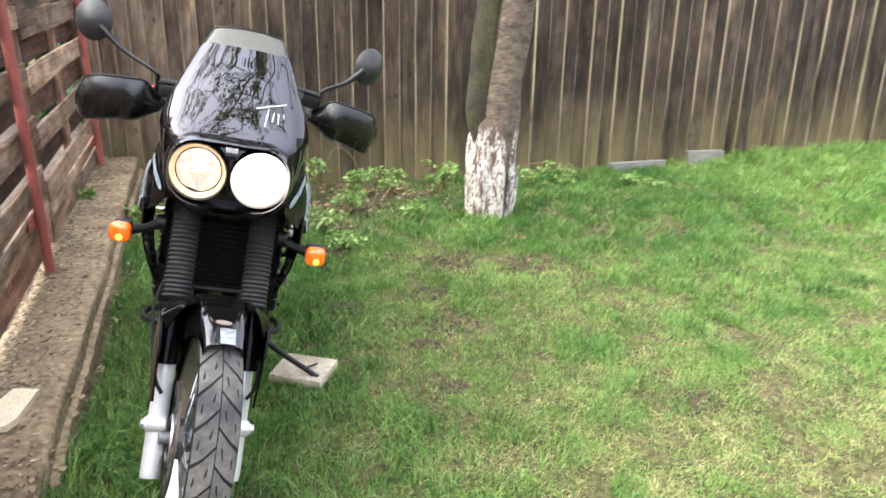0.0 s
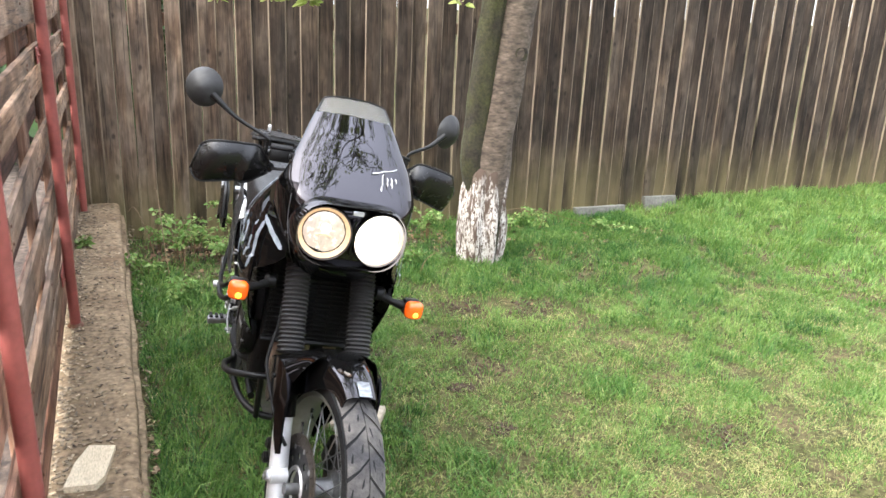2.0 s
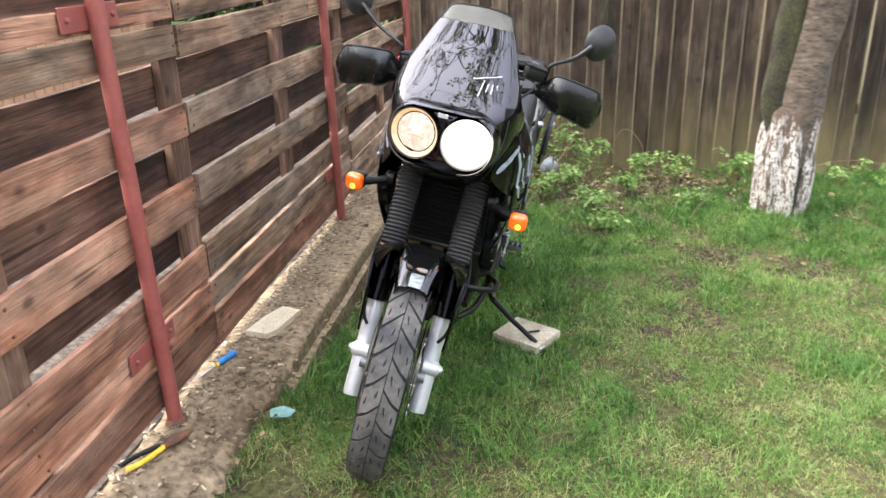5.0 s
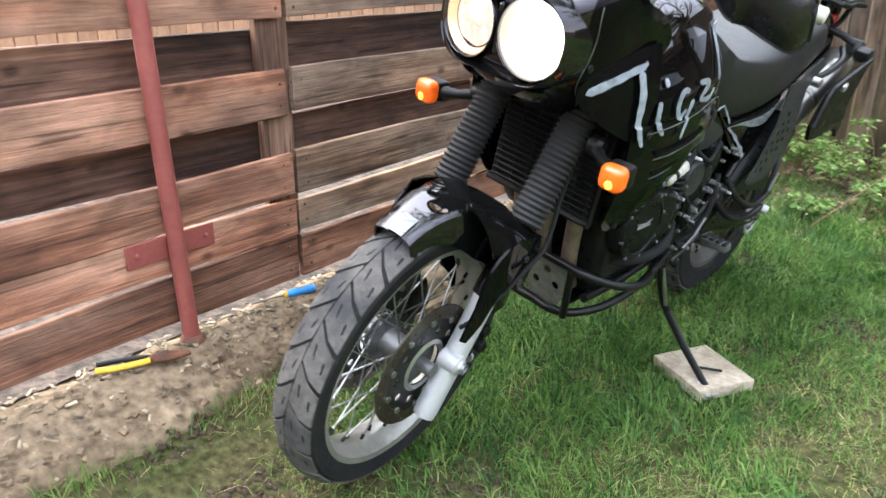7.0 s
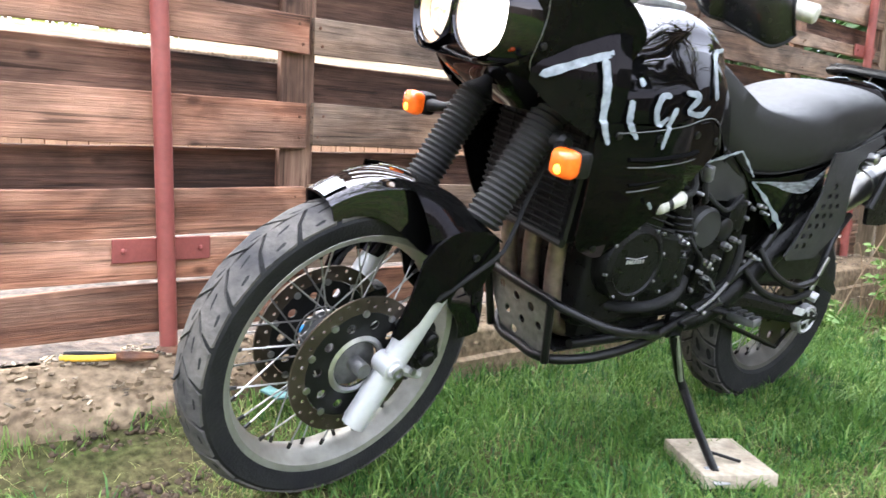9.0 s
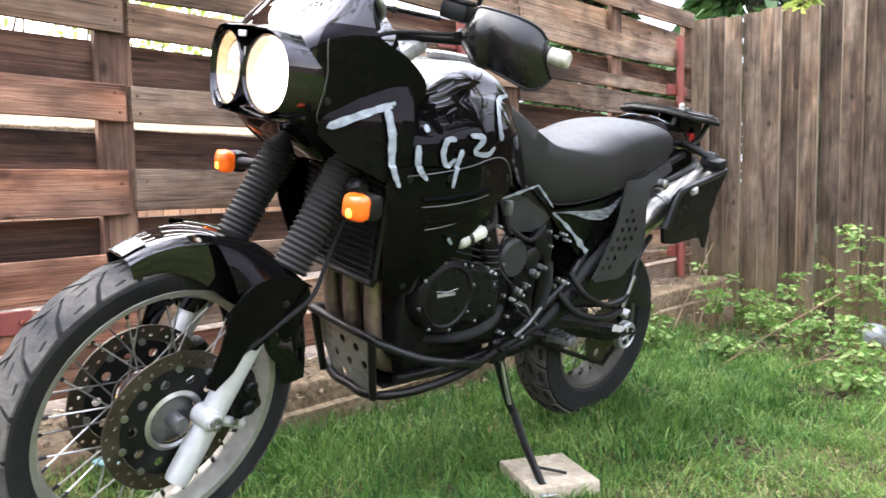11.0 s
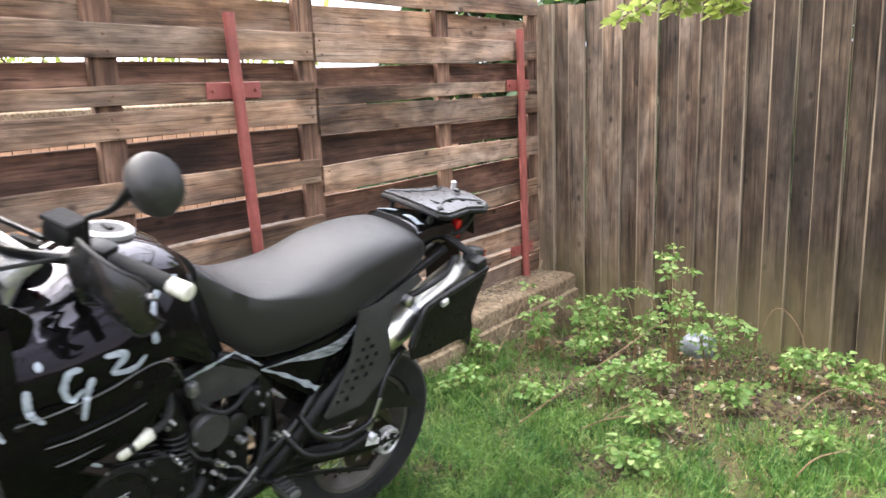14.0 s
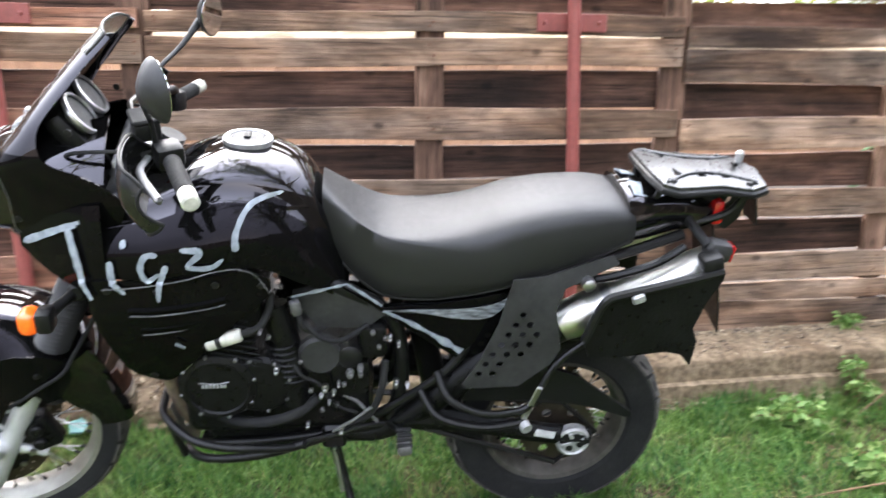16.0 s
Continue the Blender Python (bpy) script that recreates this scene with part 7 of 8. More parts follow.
# ---- leaves ----
def leaf_cloud(centres, normals, sizes, rnd, droop=0.25):
    """Many small leaves as one mesh: each is a pointed, folded blade of six points."""
    c = np.asarray(centres, float)
    n = len(c)
    d = np.asarray(normals, float)
    d /= np.maximum(np.linalg.norm(d, axis=1, keepdims=True), 1e-9)
    s = np.asarray(sizes, float)[:, None]
    ref = rnd.normal(size=(n, 3))
    side = np.cross(d, ref)
    side /= np.maximum(np.linalg.norm(side, axis=1, keepdims=True), 1e-9)
    up = np.cross(side, d)
    up[up[:, 2] < 0] *= -1
    w = 0.32
    base = c
    mid = c + d * s * 0.45 - up * s * 0.02
    tip = c + d * s - np.array([0, 0, 1]) * s * droop
    l1 = c + d * s * 0.30 + side * s * w * 0.9 + up * s * 0.10
    r1 = c + d * s * 0.30 - side * s * w * 0.9 + up * s * 0.10
    l2 = c + d * s * 0.65 + side * s * w * 0.75 + up * s * 0.05 - np.array([0, 0, 1]) * s * droop * 0.5
    r2 = c + d * s * 0.65 - side * s * w * 0.75 + up * s * 0.05 - np.array([0, 0, 1]) * s * droop * 0.5
    v = np.stack([base, l1, l2, tip, r2, r1, mid], 1).reshape(-1, 3)
    o = (np.arange(n) * 7)[:, None]
    quads = np.concatenate([o + [0, 6, 2, 1], o + [0, 5, 4, 6]], 1).reshape(-1, 4)
    tris = np.concatenate([o + [6, 3, 2], o + [6, 4, 3]], 1).reshape(-1, 3)
    flat = np.concatenate([quads.ravel(), tris.ravel()])
    return v, flat, np.concatenate([np.full(len(quads), 4), np.full(len(tris), 3)])


def cluster_leaves(nodes, rnd, per=(5, 9), spread=0.03, size=(0.03, 0.055)):
    """Compound leaves round each node of a stem."""
    C, N, S = [], [], []
    for p in nodes:
        a0 = rnd.uniform(0, 6.28)
        k = rnd.integers(per[0], per[1])
        for i in range(k):
            a = a0 + 2 * math.pi * i / k + rnd.normal() * 0.25
            d = np.array((math.cos(a), math.sin(a), rnd.uniform(-0.15, 0.45)))
            C.append(np.array(p) + d * spread * rnd.uniform(0.2, 1.0))
            N.append(d)
            S.append(rnd.uniform(*size))
    return C, N, S


def bramble(x, y, h, canes, spread, seed, label, tall=1.0, base=None):
    rnd = np.random.default_rng(seed)
    z0 = float(ground_z(x, y)) - 0.01 if base is None else base
    th = thing("bramble", label, "shrub", pose(x, y, z0), group="brambles in the bed")
    nodes = []
    for i in range(canes):
        a = rnd.uniform(0, 6.28)
        r = spread * rnd.uniform(0.3, 1.0)
        hh = h * rnd.uniform(0.55, 1.0)
        k = [(0.03 * math.cos(a), 0.03 * math.sin(a), 0), (0.3 * r * math.cos(a), 0.3 * r * math.sin(a), hh * 0.55), (0.7 * r * math.cos(a + 0.2), 0.7 * r * math.sin(a + 0.2), hh * 0.92), (r * math.cos(a + 0.3), r * math.sin(a + 0.3), hh * tall)]
        pts = spline(k, 12)
        part("cane", tube(pts, 0.003, 5, radii=list(np.linspace(0.0035, 0.0015, 12))), CANE, th)
        for q in pts[3:]:
            if rnd.random() < 0.5:
                nodes.append(q + rnd.normal(size=3) * 0.012)
    C, N, S = cluster_leaves(nodes, rnd, (6, 10), 0.024, (0.020, 0.042))
    me = numpy_mesh("foliage", *leaf_cloud(C, N, S, rnd), LEAF)
    ob = new("foliage", me)
    ob.parent = th
    return th


CLUMPS_NEAR = (
        (0.17, 5.22, 0.60, 11, 0.20), (0.34, 5.30, 0.36, 7, 0.22), (-0.05, 5.30, 0.36, 7, 0.22), (-0.30, 5.42, 0.30, 8, 0.24), (-0.42, 4.98, 0.36, 7, 0.15), (-0.42, 4.38, 0.13, 9, 0.13), (-0.18, 5.02, 0.24, 6, 0.16),
        (0.12, 4.66, 0.22, 8, 0.20), (0.40, 4.50, 0.20, 7, 0.15), (0.48, 4.16, 0.13, 6, 0.10))
CLUMPS_FAR = (
        (0.66, 5.34, 0.26, 9, 0.22), (0.95, 5.30, 0.24, 7, 0.20), (0.62, 4.78, 0.16, 6, 0.14), (1.0, 4.62, 0.12, 6, 0.14),
        (1.35, 5.35, 0.28, 7, 0.2), (2.0, 5.35, 0.26, 6, 0.22), (2.35, 5.45, 0.16, 5, 0.22), (2.8, 5.2, 0.10, 5, 0.2), (-0.55, 5.62, 0.28, 6, 0.16), (-0.62, 4.75, 0.16, 4, 0.1), (0.25, 4.88, 0.20, 5, 0.16), (-0.1, 4.45, 0.12, 5, 0.12))
for i, (bx, by, h, canes, sp) in enumerate(CLUMPS_NEAR + CLUMPS_FAR):
    bramble(bx, by, h, canes, sp, 100 + i, "light green bramble with " + ("tall upright shoots" if h > 0.5 else "low arching shoots" if h > 0.2 else "small leaves close to the grass"), 0.96 if h > 0.3 else 0.8)

bramble(-0.93, 4.90, 0.07, 3, 0.05, 161, "small green shoot growing from a crack in the footing", 0.9, 0.165)

# long bare arching canes
for i, pts in enumerate(([(-0.05, 4.12, 0.0), (0.08, 4.45, 0.14), (0.20, 4.80, 0.26), (0.28, 5.0, 0.34)], [(0.45, 5.45, -0.05), (0.58, 5.4, 0.30), (0.72, 5.35, 0.22), (0.76, 5.3, -0.02)], [(-0.48, 4.62, 0.0), (-0.50, 4.85, 0.18), (-0.52, 5.15, 0.42), (-0.54, 5.2, 0.44)],
                         [(0.20, 4.35, 0.0), (0.30, 4.5, 0.08), (0.45, 4.6, 0.10)], [(1.55, 5.2, 0.05), (2.1, 5.3, 0.16), (2.7, 5.15, 0.02)], [(0.8, 4.9, 0.0), (0.95, 5.05, 0.12), (1.2, 5.1, 0.02)],
                         [(-0.55, 5.05, 0.0), (-0.60, 5.12, 0.20), (-0.66, 5.18, 0.33), (-0.70, 5.2, 0.30)], [(-0.40, 4.75, 0.0), (-0.38, 4.80, 0.16), (-0.33, 4.84, 0.24)], [(0.55, 4.55, 0.0), (0.54, 4.58, 0.14), (0.50, 4.62, 0.22)], [(0.95, 4.35, 0.0), (1.02, 4.42, 0.10), (1.12, 4.46, 0.15)], [(0.15, 4.25, 0.0), (0.28, 4.36, 0.07), (0.42, 4.42, 0.09), (0.56, 4.40, 0.03)])):
    tagged(part("bramble_cane", tube(pts, 0.002, 6, smooth=20, radii=[0.0026] * (len(pts) - 1) + [0.0014]), CANE, None), "bare brown arching bramble cane rooted in the bed", "cane", group="bare canes")

# ---- tree with limewashed foot ----
tree = thing("tree", "old fruit tree with a whitewashed foot and mossy forked trunk", "tree", pose(1.48, 4.66, 0.0))
inv = tree.matrix_world.inverted()
rt_ = random.Random(21)


def trunk_ring(c, r, n, seed, rough):
    return [(c[0] + r * (1 + rough * noise.noise(Vector((2.2 * math.cos(a) + seed, 2.2 * math.sin(a), c[2] * 4)))) * math.cos(a), c[1] + r * (1 + rough * noise.noise(Vector((2.2 * math.cos(a) + seed, 2.2 * math.sin(a), c[2] * 4 + 9)))) * math.sin(a), c[2]) for a in np.linspace(0, 2 * math.pi, n + 1)[:-1]]


CLEFT = radians(-60)


def foot_ring(z):
    ring = trunk_ring((1.490 + 0.03 * z + 0.03 * float(sstep(0.58, 0.74, z)), 4.66, z), 0.150 + 0.05 * max(0, 0.12 - z) + 0.012 * math.sin(7 * z) - 0.045 * float(sstep(0.58, 0.74, z)), 56, 3.0, 0.20)
    out = []
    for k, (a, b, c) in enumerate(ring):
        ang = 2 * math.pi * k / 56
        d = (ang - CLEFT + math.pi) % (2 * math.pi) - math.pi
        q = 1 - 0.24 * math.exp(-(d / 0.20) ** 2) - 0.10 * math.exp(-((d + 0.95) / 0.12) ** 2)
        q += 0.035 * noise.noise(Vector((a * 30, b * 30, c * 7)))
        out.append((1.490 + (a - 1.490) * q, 4.66 + (b - 4.66) * q, c))
    return out


part("limewashed_foot", loft([foot_ring(z) for z in np.linspace(-0.08, 0.76, 44)], caps=False).moved(inv), LIME, tree, "flaking white limewash over fissured bark", smooth=60)
stem = [trunk_ring((1.528 + 0.098 * (z - 0.65) + 0.03 * (z - 0.65) ** 2, 4.66, z), 0.130 - 0.012 * (z - 0.65), 40, 3.0, 0.14) for z in np.linspace(0.30, 2.6, 42)]
part("trunk", loft(stem, caps=False).moved(inv), BARK, tree, "rough brown bark with dark cracks", smooth=60)
moss = [trunk_ring((1.402 + 0.092 * (z - 0.60) + 0.07 * (1 - float(sstep(0.45, 0.72, z))), 4.67, z), 0.074 + 0.02 * (1 - z / 2.6), 24, 7.0, 0.25) for z in np.linspace(0.45, 2.6, 28)]
part("trunk", loft(moss, caps=False).moved(inv), BARK_MOSS, tree, "dark mossy second stem", smooth=60)
dark = [trunk_ring((1.490 + 0.104 * math.cos(CLEFT) + 0.03 * z, 4.66 + 0.104 * math.sin(CLEFT), z), 0.026 + 0.006 * math.sin(9 * z), 14, 5.0, 0.4) for z in np.linspace(0.0, 0.72, 16)]
part("bark_seam", loft(dark, caps=False).moved(inv), BARK_MOSS, tree, "dark split in the bark", smooth=60)
kn = lathe([(0.052, 0.03), (0.050, 0.0), (0.038, -0.012), (0.022, -0.004), (0.0, 0.0)], 16, "y")
part("knot", kn.moved(Matrix.Translation((1.64, 4.548, 1.36))).moved(inv), BARK_MOSS, tree, "dark cut knot")
for z in (0.9, 1.05, 1.15, 1.26, 1.5, 1.6):
    cx = 1.528 + 0.098 * (z - 0.65) + 0.03 * (z - 0.65) ** 2
    part("bark_scar", tube([(cx - 0.05 + rt_.uniform(-0.03, 0.03), 4.66 - 0.112, z), (cx + 0.01, 4.66 - 0.126, z + 0.004), (cx + 0.05, 4.66 - 0.110, z)], 0.007, 6), BARK_MOSS, tree)
limbs = Geo()
tips = []
rn = np.random.default_rng(8)
for i in range(15):
    a = 2 * math.pi * i / 15 + rn.uniform(-0.2, 0.2)
    L = rn.uniform(1.8, 3.2)
    z0 = rn.uniform(2.1, 2.6)
    top = np.array((1.72 + L * math.cos(a), 4.66 + L * math.sin(a) * 0.9, z0 + rn.uniform(0.4, 2.0)))
    p0 = np.array((1.70, 4.66, z0 - 0.15))
    pts = spline([tuple(p0), tuple(p0 * 0.6 + top * 0.4 + np.array((0, 0, 0.35))), tuple(top)], 14)
    limbs.join(tube(pts, 0.03, 8, radii=list(np.linspace(0.055, 0.010, 14))))
    for j in range(7):
        q = pts[rn.integers(5, 14)]
        e = q + rn.normal(size=3) * np.array((0.55, 0.55, 0.35))
        limbs.join(tube([tuple(q), tuple((q + e) / 2 + np.array((0, 0, 0.05))), tuple(e)], 0.006, 5, radii=[0.009, 0.006, 0.003]))
        tips += [q + (e - q) * t for t in np.linspace(0.3, 1, 6)]
for i in range(20):
    top = np.array((rn.uniform(-1.5, 1.5), rn.uniform(0.6, 3.0), rn.uniform(3.3, 4.9)))
    p0 = np.array((1.72, 4.66, 2.5))
    bend = [p0 * (1 - u) + top * u + np.array((0, 0, 1.4 * u * (1 - u))) + rn.normal(size=3) * 0.16 * (0 < u < 1) for u in (0, 0.25, 0.5, 0.75, 1)]
    pts = spline([tuple(q) for q in bend], 16)
    limbs.join(tube(pts, 0.03, 6, radii=list(np.linspace(0.035, 0.006, 16))))
    for j in range(20):
        q = pts[rn.integers(6, 16)]
        e = q + rn.normal(size=3) * np.array((0.34, 0.34, 0.24))
        m_ = (q + e) / 2 + rn.normal(size=3) * 0.07
        limbs.join(tube([tuple(q), tuple(m_), tuple(e)], 0.006, 4, radii=[0.008, 0.006, 0.003]))
        for _ in range(5):
            a_ = m_ + (e - m_) * rn.random()
            b_ = a_ + rn.normal(size=3) * 0.10
            limbs.join(tube([tuple(a_), tuple((a_ + b_) / 2 + rn.normal(size=3) * 0.025), tuple(b_)], 0.004, 3, radii=[0.005, 0.004, 0.002]))
        tips += [q + (e - q) * t for t in (0.6, 0.8, 1.0)]
# the hanging twigs over the bed
for pts in ([(1.70, 4.66, 2.4), (0.9, 4.95, 2.25), (0.40, 5.12, 1.90), (0.05, 5.15, 1.68), (-0.10, 5.15, 1.60)], [(0.9, 4.95, 2.25), (0.62, 5.05, 1.95), (0.47, 5.05, 1.70), (0.42, 5.05, 1.60)], [(0.5, 5.1, 1.97), (0.0, 5.0, 1.86), (-0.35, 4.98, 1.74)], [(0.40, 5.12, 1.90), (0.25, 5.1, 1.75), (0.22, 5.1, 1.62)]):
    sp = spline(pts, 22)
    limbs.join(tube(sp, 0.006, 6, radii=list(np.linspace(0.012, 0.003, 22))))
    tips += [q for q in sp[10:] for _ in (0, 1)]
part("limb", limbs.moved(inv), TWIG, tree, "bare brown limbs and twigs")
C, N, S = cluster_leaves([t - np.array((1.48, 4.66, 0.0)) for t in tips], rn, (4, 8), 0.05, (0.035, 0.065))
ob = new("crown", numpy_mesh("crown", *leaf_cloud(C, N, S, rn), LEAF_SPRING))
ob.parent = tree
ob["label"] = "sparse yellow-green young leaves"

# ---- dark conifers beyond the corner ----
for cx, cy, hh, rr, seed in ((-1.6, 8.2, 3.6, 1.3, 1), (0.2, 8.8, 3.8, 1.4, 2), (-3.2, 8.0, 3.2, 1.2, 3)):
    rn = np.random.default_rng(seed)
    con = thing("conifer", "dark green dense conifer beyond the fence", "tree", pose(cx, cy, 0), group="conifers")
    part("trunk", tube([(0, 0, 0), (0, 0, hh)], 0.08, 10, radii=[0.1, 0.03]), BARK, con)
    cnt = 5200
    u = rn.uniform(0.02, 1, cnt)
    a = rn.uniform(0, 6.283, cnt)
    rad = rr * (1 - u ** 1.6) * (0.55 + 0.45 * np.sin(7 * a + 9 * u) ** 2) * np.sqrt(rn.uniform(0.35, 1, cnt))
    P = np.stack([rad * np.cos(a), rad * np.sin(a), u * hh], 1)
    D = np.stack([np.cos(a), np.sin(a), rn.uniform(-0.6, 0.3, cnt)], 1)
    ob = new("crown", numpy_mesh("crown", *leaf_cloud(P, D, rn.uniform(0.10, 0.2, cnt), rn), LEAF_DARK))
    ob.parent = con

# ---- thin hedge beyond the shed ----
rn = np.random.default_rng(77)
hedge = thing("hedge", "loose light green spring hedge beyond the low shed", "hedge", pose(-6.9, 4.0, 0))
for i in range(26):
    y_ = -3.5 + 0.3 * i + rn.uniform(-0.1, 0.1)
    part("stem", tube([(rn.uniform(-0.3, 0.3), y_, 0), (rn.uniform(-0.3, 0.3), y_ + rn.uniform(-0.2, 0.2), 1.2), (rn.uniform(-0.4, 0.4), y_ + rn.uniform(-0.4, 0.4), 2.5 + rn.uniform(-0.3, 0.4))], 0.02, 6, smooth=8, radii=[0.03, 0.02, 0.008]), TWIG, hedge)
cnt = 11000
P = np.stack([rn.normal(0, 0.4, cnt), rn.uniform(-4.2, 5.0, cnt), rn.uniform(0.9, 3.1, cnt)], 1)
P = P[np.sin(3.1 * P[:, 1] + 2 * np.sin(2.3 * P[:, 2])) + np.sin(4.7 * P[:, 2] + P[:, 1]) + rn.normal(0, 0.5, cnt) > -0.35]
ob = new("foliage", numpy_mesh("foliage", *leaf_cloud(P, rn.normal(size=P.shape), rn.uniform(0.06, 0.13, len(P)), rn), LEAF_SPRING))
ob.parent = hedge

# ---- bare sapling beside the path, with swelling buds ----
for sx, sy, top, seed, lb in ((-0.162, -0.045, 1.520, 5, "thin sapling with pale green opening buds"), (-0.325, 0.04, 1.405, 6, "short thin sapling with opening buds")):
    rn = np.random.default_rng(seed)
    sap = thing("sapling", lb, "sapling", pose(sx, sy, 0))
    part("stem", tube([(0.02, -0.06, 0), (0.01, -0.03, 0.5), (0.004, -0.008, 1.1), (0, 0, top - 0.015)], 0.004, 8, smooth=20, radii=[0.007, 0.0055, 0.004, 0.0028]), TWIG, sap)
    C, N, S = [], [], []
    for k in range(7):
        zz = top - 0.006 - 0.022 * k ** 1.1
        for j in range(4 if k < 2 else 2):
            a = rn.uniform(0, 6.28)
            C.append((0.001 * math.cos(a), 0.001 * math.sin(a), zz))
            N.append((math.cos(a), math.sin(a), 1.2 if k < 2 else 0.5))
            S.append(rn.uniform(0.012, 0.018) if k < 2 else rn.uniform(0.008, 0.013))
    for c_, n_, s_ in zip(C, N, S):
        ob = new("bud", numpy_mesh("bud", *leaf_cloud([c_], [n_], [s_ * 1.15], rn), BUD))
        ob.parent = sap

# ---- small things ----
slab = box(0.215, 0.185, 0.035, pose(0.168, 2.808, 0.021, 0, 0, -28), bevel=0.005, seg=2)
tagged(part("concrete_slab", slab, CONCRETE_TILE, None), "pale square concrete slab under the side stand", "slab")
g = plate([(-0.05, -0.115), (0.04, -0.105), (0.055, -0.06), (0.045, 0.115), (-0.04, 0.12), (-0.055, 0.02)], [], 0.022, lambda u, v, t: (u, v, t))
tagged(part("wood_offcut", g.moved(pose(-0.775, 2.465, 0.166, 0, 0, -12)), WOOD_PALE, None, smooth=20), "pale sawn timber offcut on the footing", "offcut")
# pliers: yellow-sleeved grips and a rusty head
pl = thing("pliers", "old pliers with yellow grips and a rusty head on the footing", "pliers", pose(-0.79, 1.66, 0.170, 0, 0, -26))
for s in (1, -1):
    part("grip", tube([(s * 0.016, -0.125, 0.006), (s * 0.020, -0.08, 0.006), (s * 0.012, -0.02, 0.006), (s * 0.006, 0.0, 0.006)], 0.008, 10, smooth=14), YELLOW if s > 0 else FRAME_BLACK, pl, "yellow grip" if s > 0 else "black grip")
    part("jaw", tube([(s * 0.006, 0.0, 0.006), (-s * 0.008, 0.03, 0.006), (-s * 0.007, 0.075, 0.006), (-s * 0.003, 0.10, 0.006)], 0.008, 8, smooth=12, radii=[0.008, 0.011, 0.008, 0.005]), RUST, pl)
part("rivet", lathe([(0.010, 0), (0.010, 0.016), (0.006, 0.018), (0, 0.018)], 12, "z").moved(Matrix.Translation((0, 0.018, 0))), RUST, pl)
sd = thing("screwdriver", "screwdriver with a blue and yellow grip on the footing", "screwdriver", pose(-0.846, 2.13, 0.178, 0, 0, -14))
part("grip", tube([(0, 0.0, 0), (0, 0.015, 0), (0, 0.05, 0), (0, 0.085, 0), (0, 0.092, 0)], 0.012, 10, radii=[0.008, 0.013, 0.011, 0.0135, 0.009]), BLUE, sd, "blue grip")
part("collar", tube([(0, -0.008, 0), (0, 0.002, 0)], 0.009, 10), YELLOW, sd)
part("shaft", tube([(0, -0.11, -0.004), (0, -0.005, 0)], 0.003, 8), STEEL, sd)
for (bx, by, w, h, a) in ((3.20, 5.92, 0.52, 0.11, 2), (3.85, 5.95, 0.34, 0.13, -1)):
    zz = float(ground_z(bx, by))
    tagged(part("concrete_block", box(w, 0.06, h, pose(bx, by, zz + h / 2 - 0.02, -8, 0, a), bevel=0.006), GREY_BRICK, None), "grey concrete block leaning at the foot of the boards", "block", group="blocks at the fence")
g = plate([(-0.04, -0.02), (0.02, -0.03), (0.045, 0.0), (0.01, 0.03), (-0.035, 0.02)], [], 0.005, lambda u, v, t: (u, v, t))
tagged(part("glass_shard", g.moved(pose(-0.56, 1.99, 0.10, 8, 6, 30)), TEAL, None, smooth=20), "small teal glass shard in the grass", "shard")
rn = np.random.default_rng(3)
rings = [[(0.13 * math.sin(t) ** 0.8 * math.cos(a) * (1 + 0.12 * math.sin(5 * a + 3 * t)), 0.10 * math.sin(t) ** 0.8 * math.sin(a) * (1 + 0.12 * math.sin(4 * a)), 0.09 - 0.10 * math.cos(t) + 0.01 * math.sin(6 * a)) for a in np.linspace(0, 6.283, 25)[:-1]] for t in np.linspace(0.12, 3.0, 12)]
tagged(part("plastic_bag", loft(rings).moved(pose(0.11, 5.72, float(ground_z(0.11, 5.72)) - 0.01) @ Matrix.Scale(0.72, 4)), BAG, None, smooth=30), "crumpled pale blue-white plastic bag by the boards", "bag")
# stones and dead leaves in the bed
g1 = Geo()
for i in range(130):
    x_, y_ = rn.uniform(-0.5, 1.6), rn.uniform(4.3, 5.9)
    s = rn.uniform(0.004, 0.014)
    g1.join(box(2 * s, 1.5 * s, s, pose(x_, y_, float(ground_z(x_, y_)) + s * 0.3, *rn.uniform(-40, 40, 3)), bevel=0))
tagged(part("pebbles", g1, CONCRETE_TILE, None, smooth=0), "small pale stones scattered in the soil bed", "stones", kind="stuff")
cnt = 1500
P = np.stack([rn.uniform(-0.6, 3.2, cnt), 5.95 - np.abs(rn.normal(0, 0.75, cnt)), np.zeros(cnt)], 1)
P[:, 2] = ground_z(P[:, 0], P[:, 1]) + 0.012
D = np.stack([rn.normal(size=cnt), rn.normal(size=cnt), rn.uniform(-0.1, 0.25, cnt)], 1)
tagged(new("dead_leaves", numpy_mesh("dead_leaves", *leaf_cloud(P, D, rn.uniform(0.015, 0.045, cnt), rn, 0.1), LEAF_DEAD)), "brown dead leaves and twigs on the bed", "leaf litter", kind="stuff")


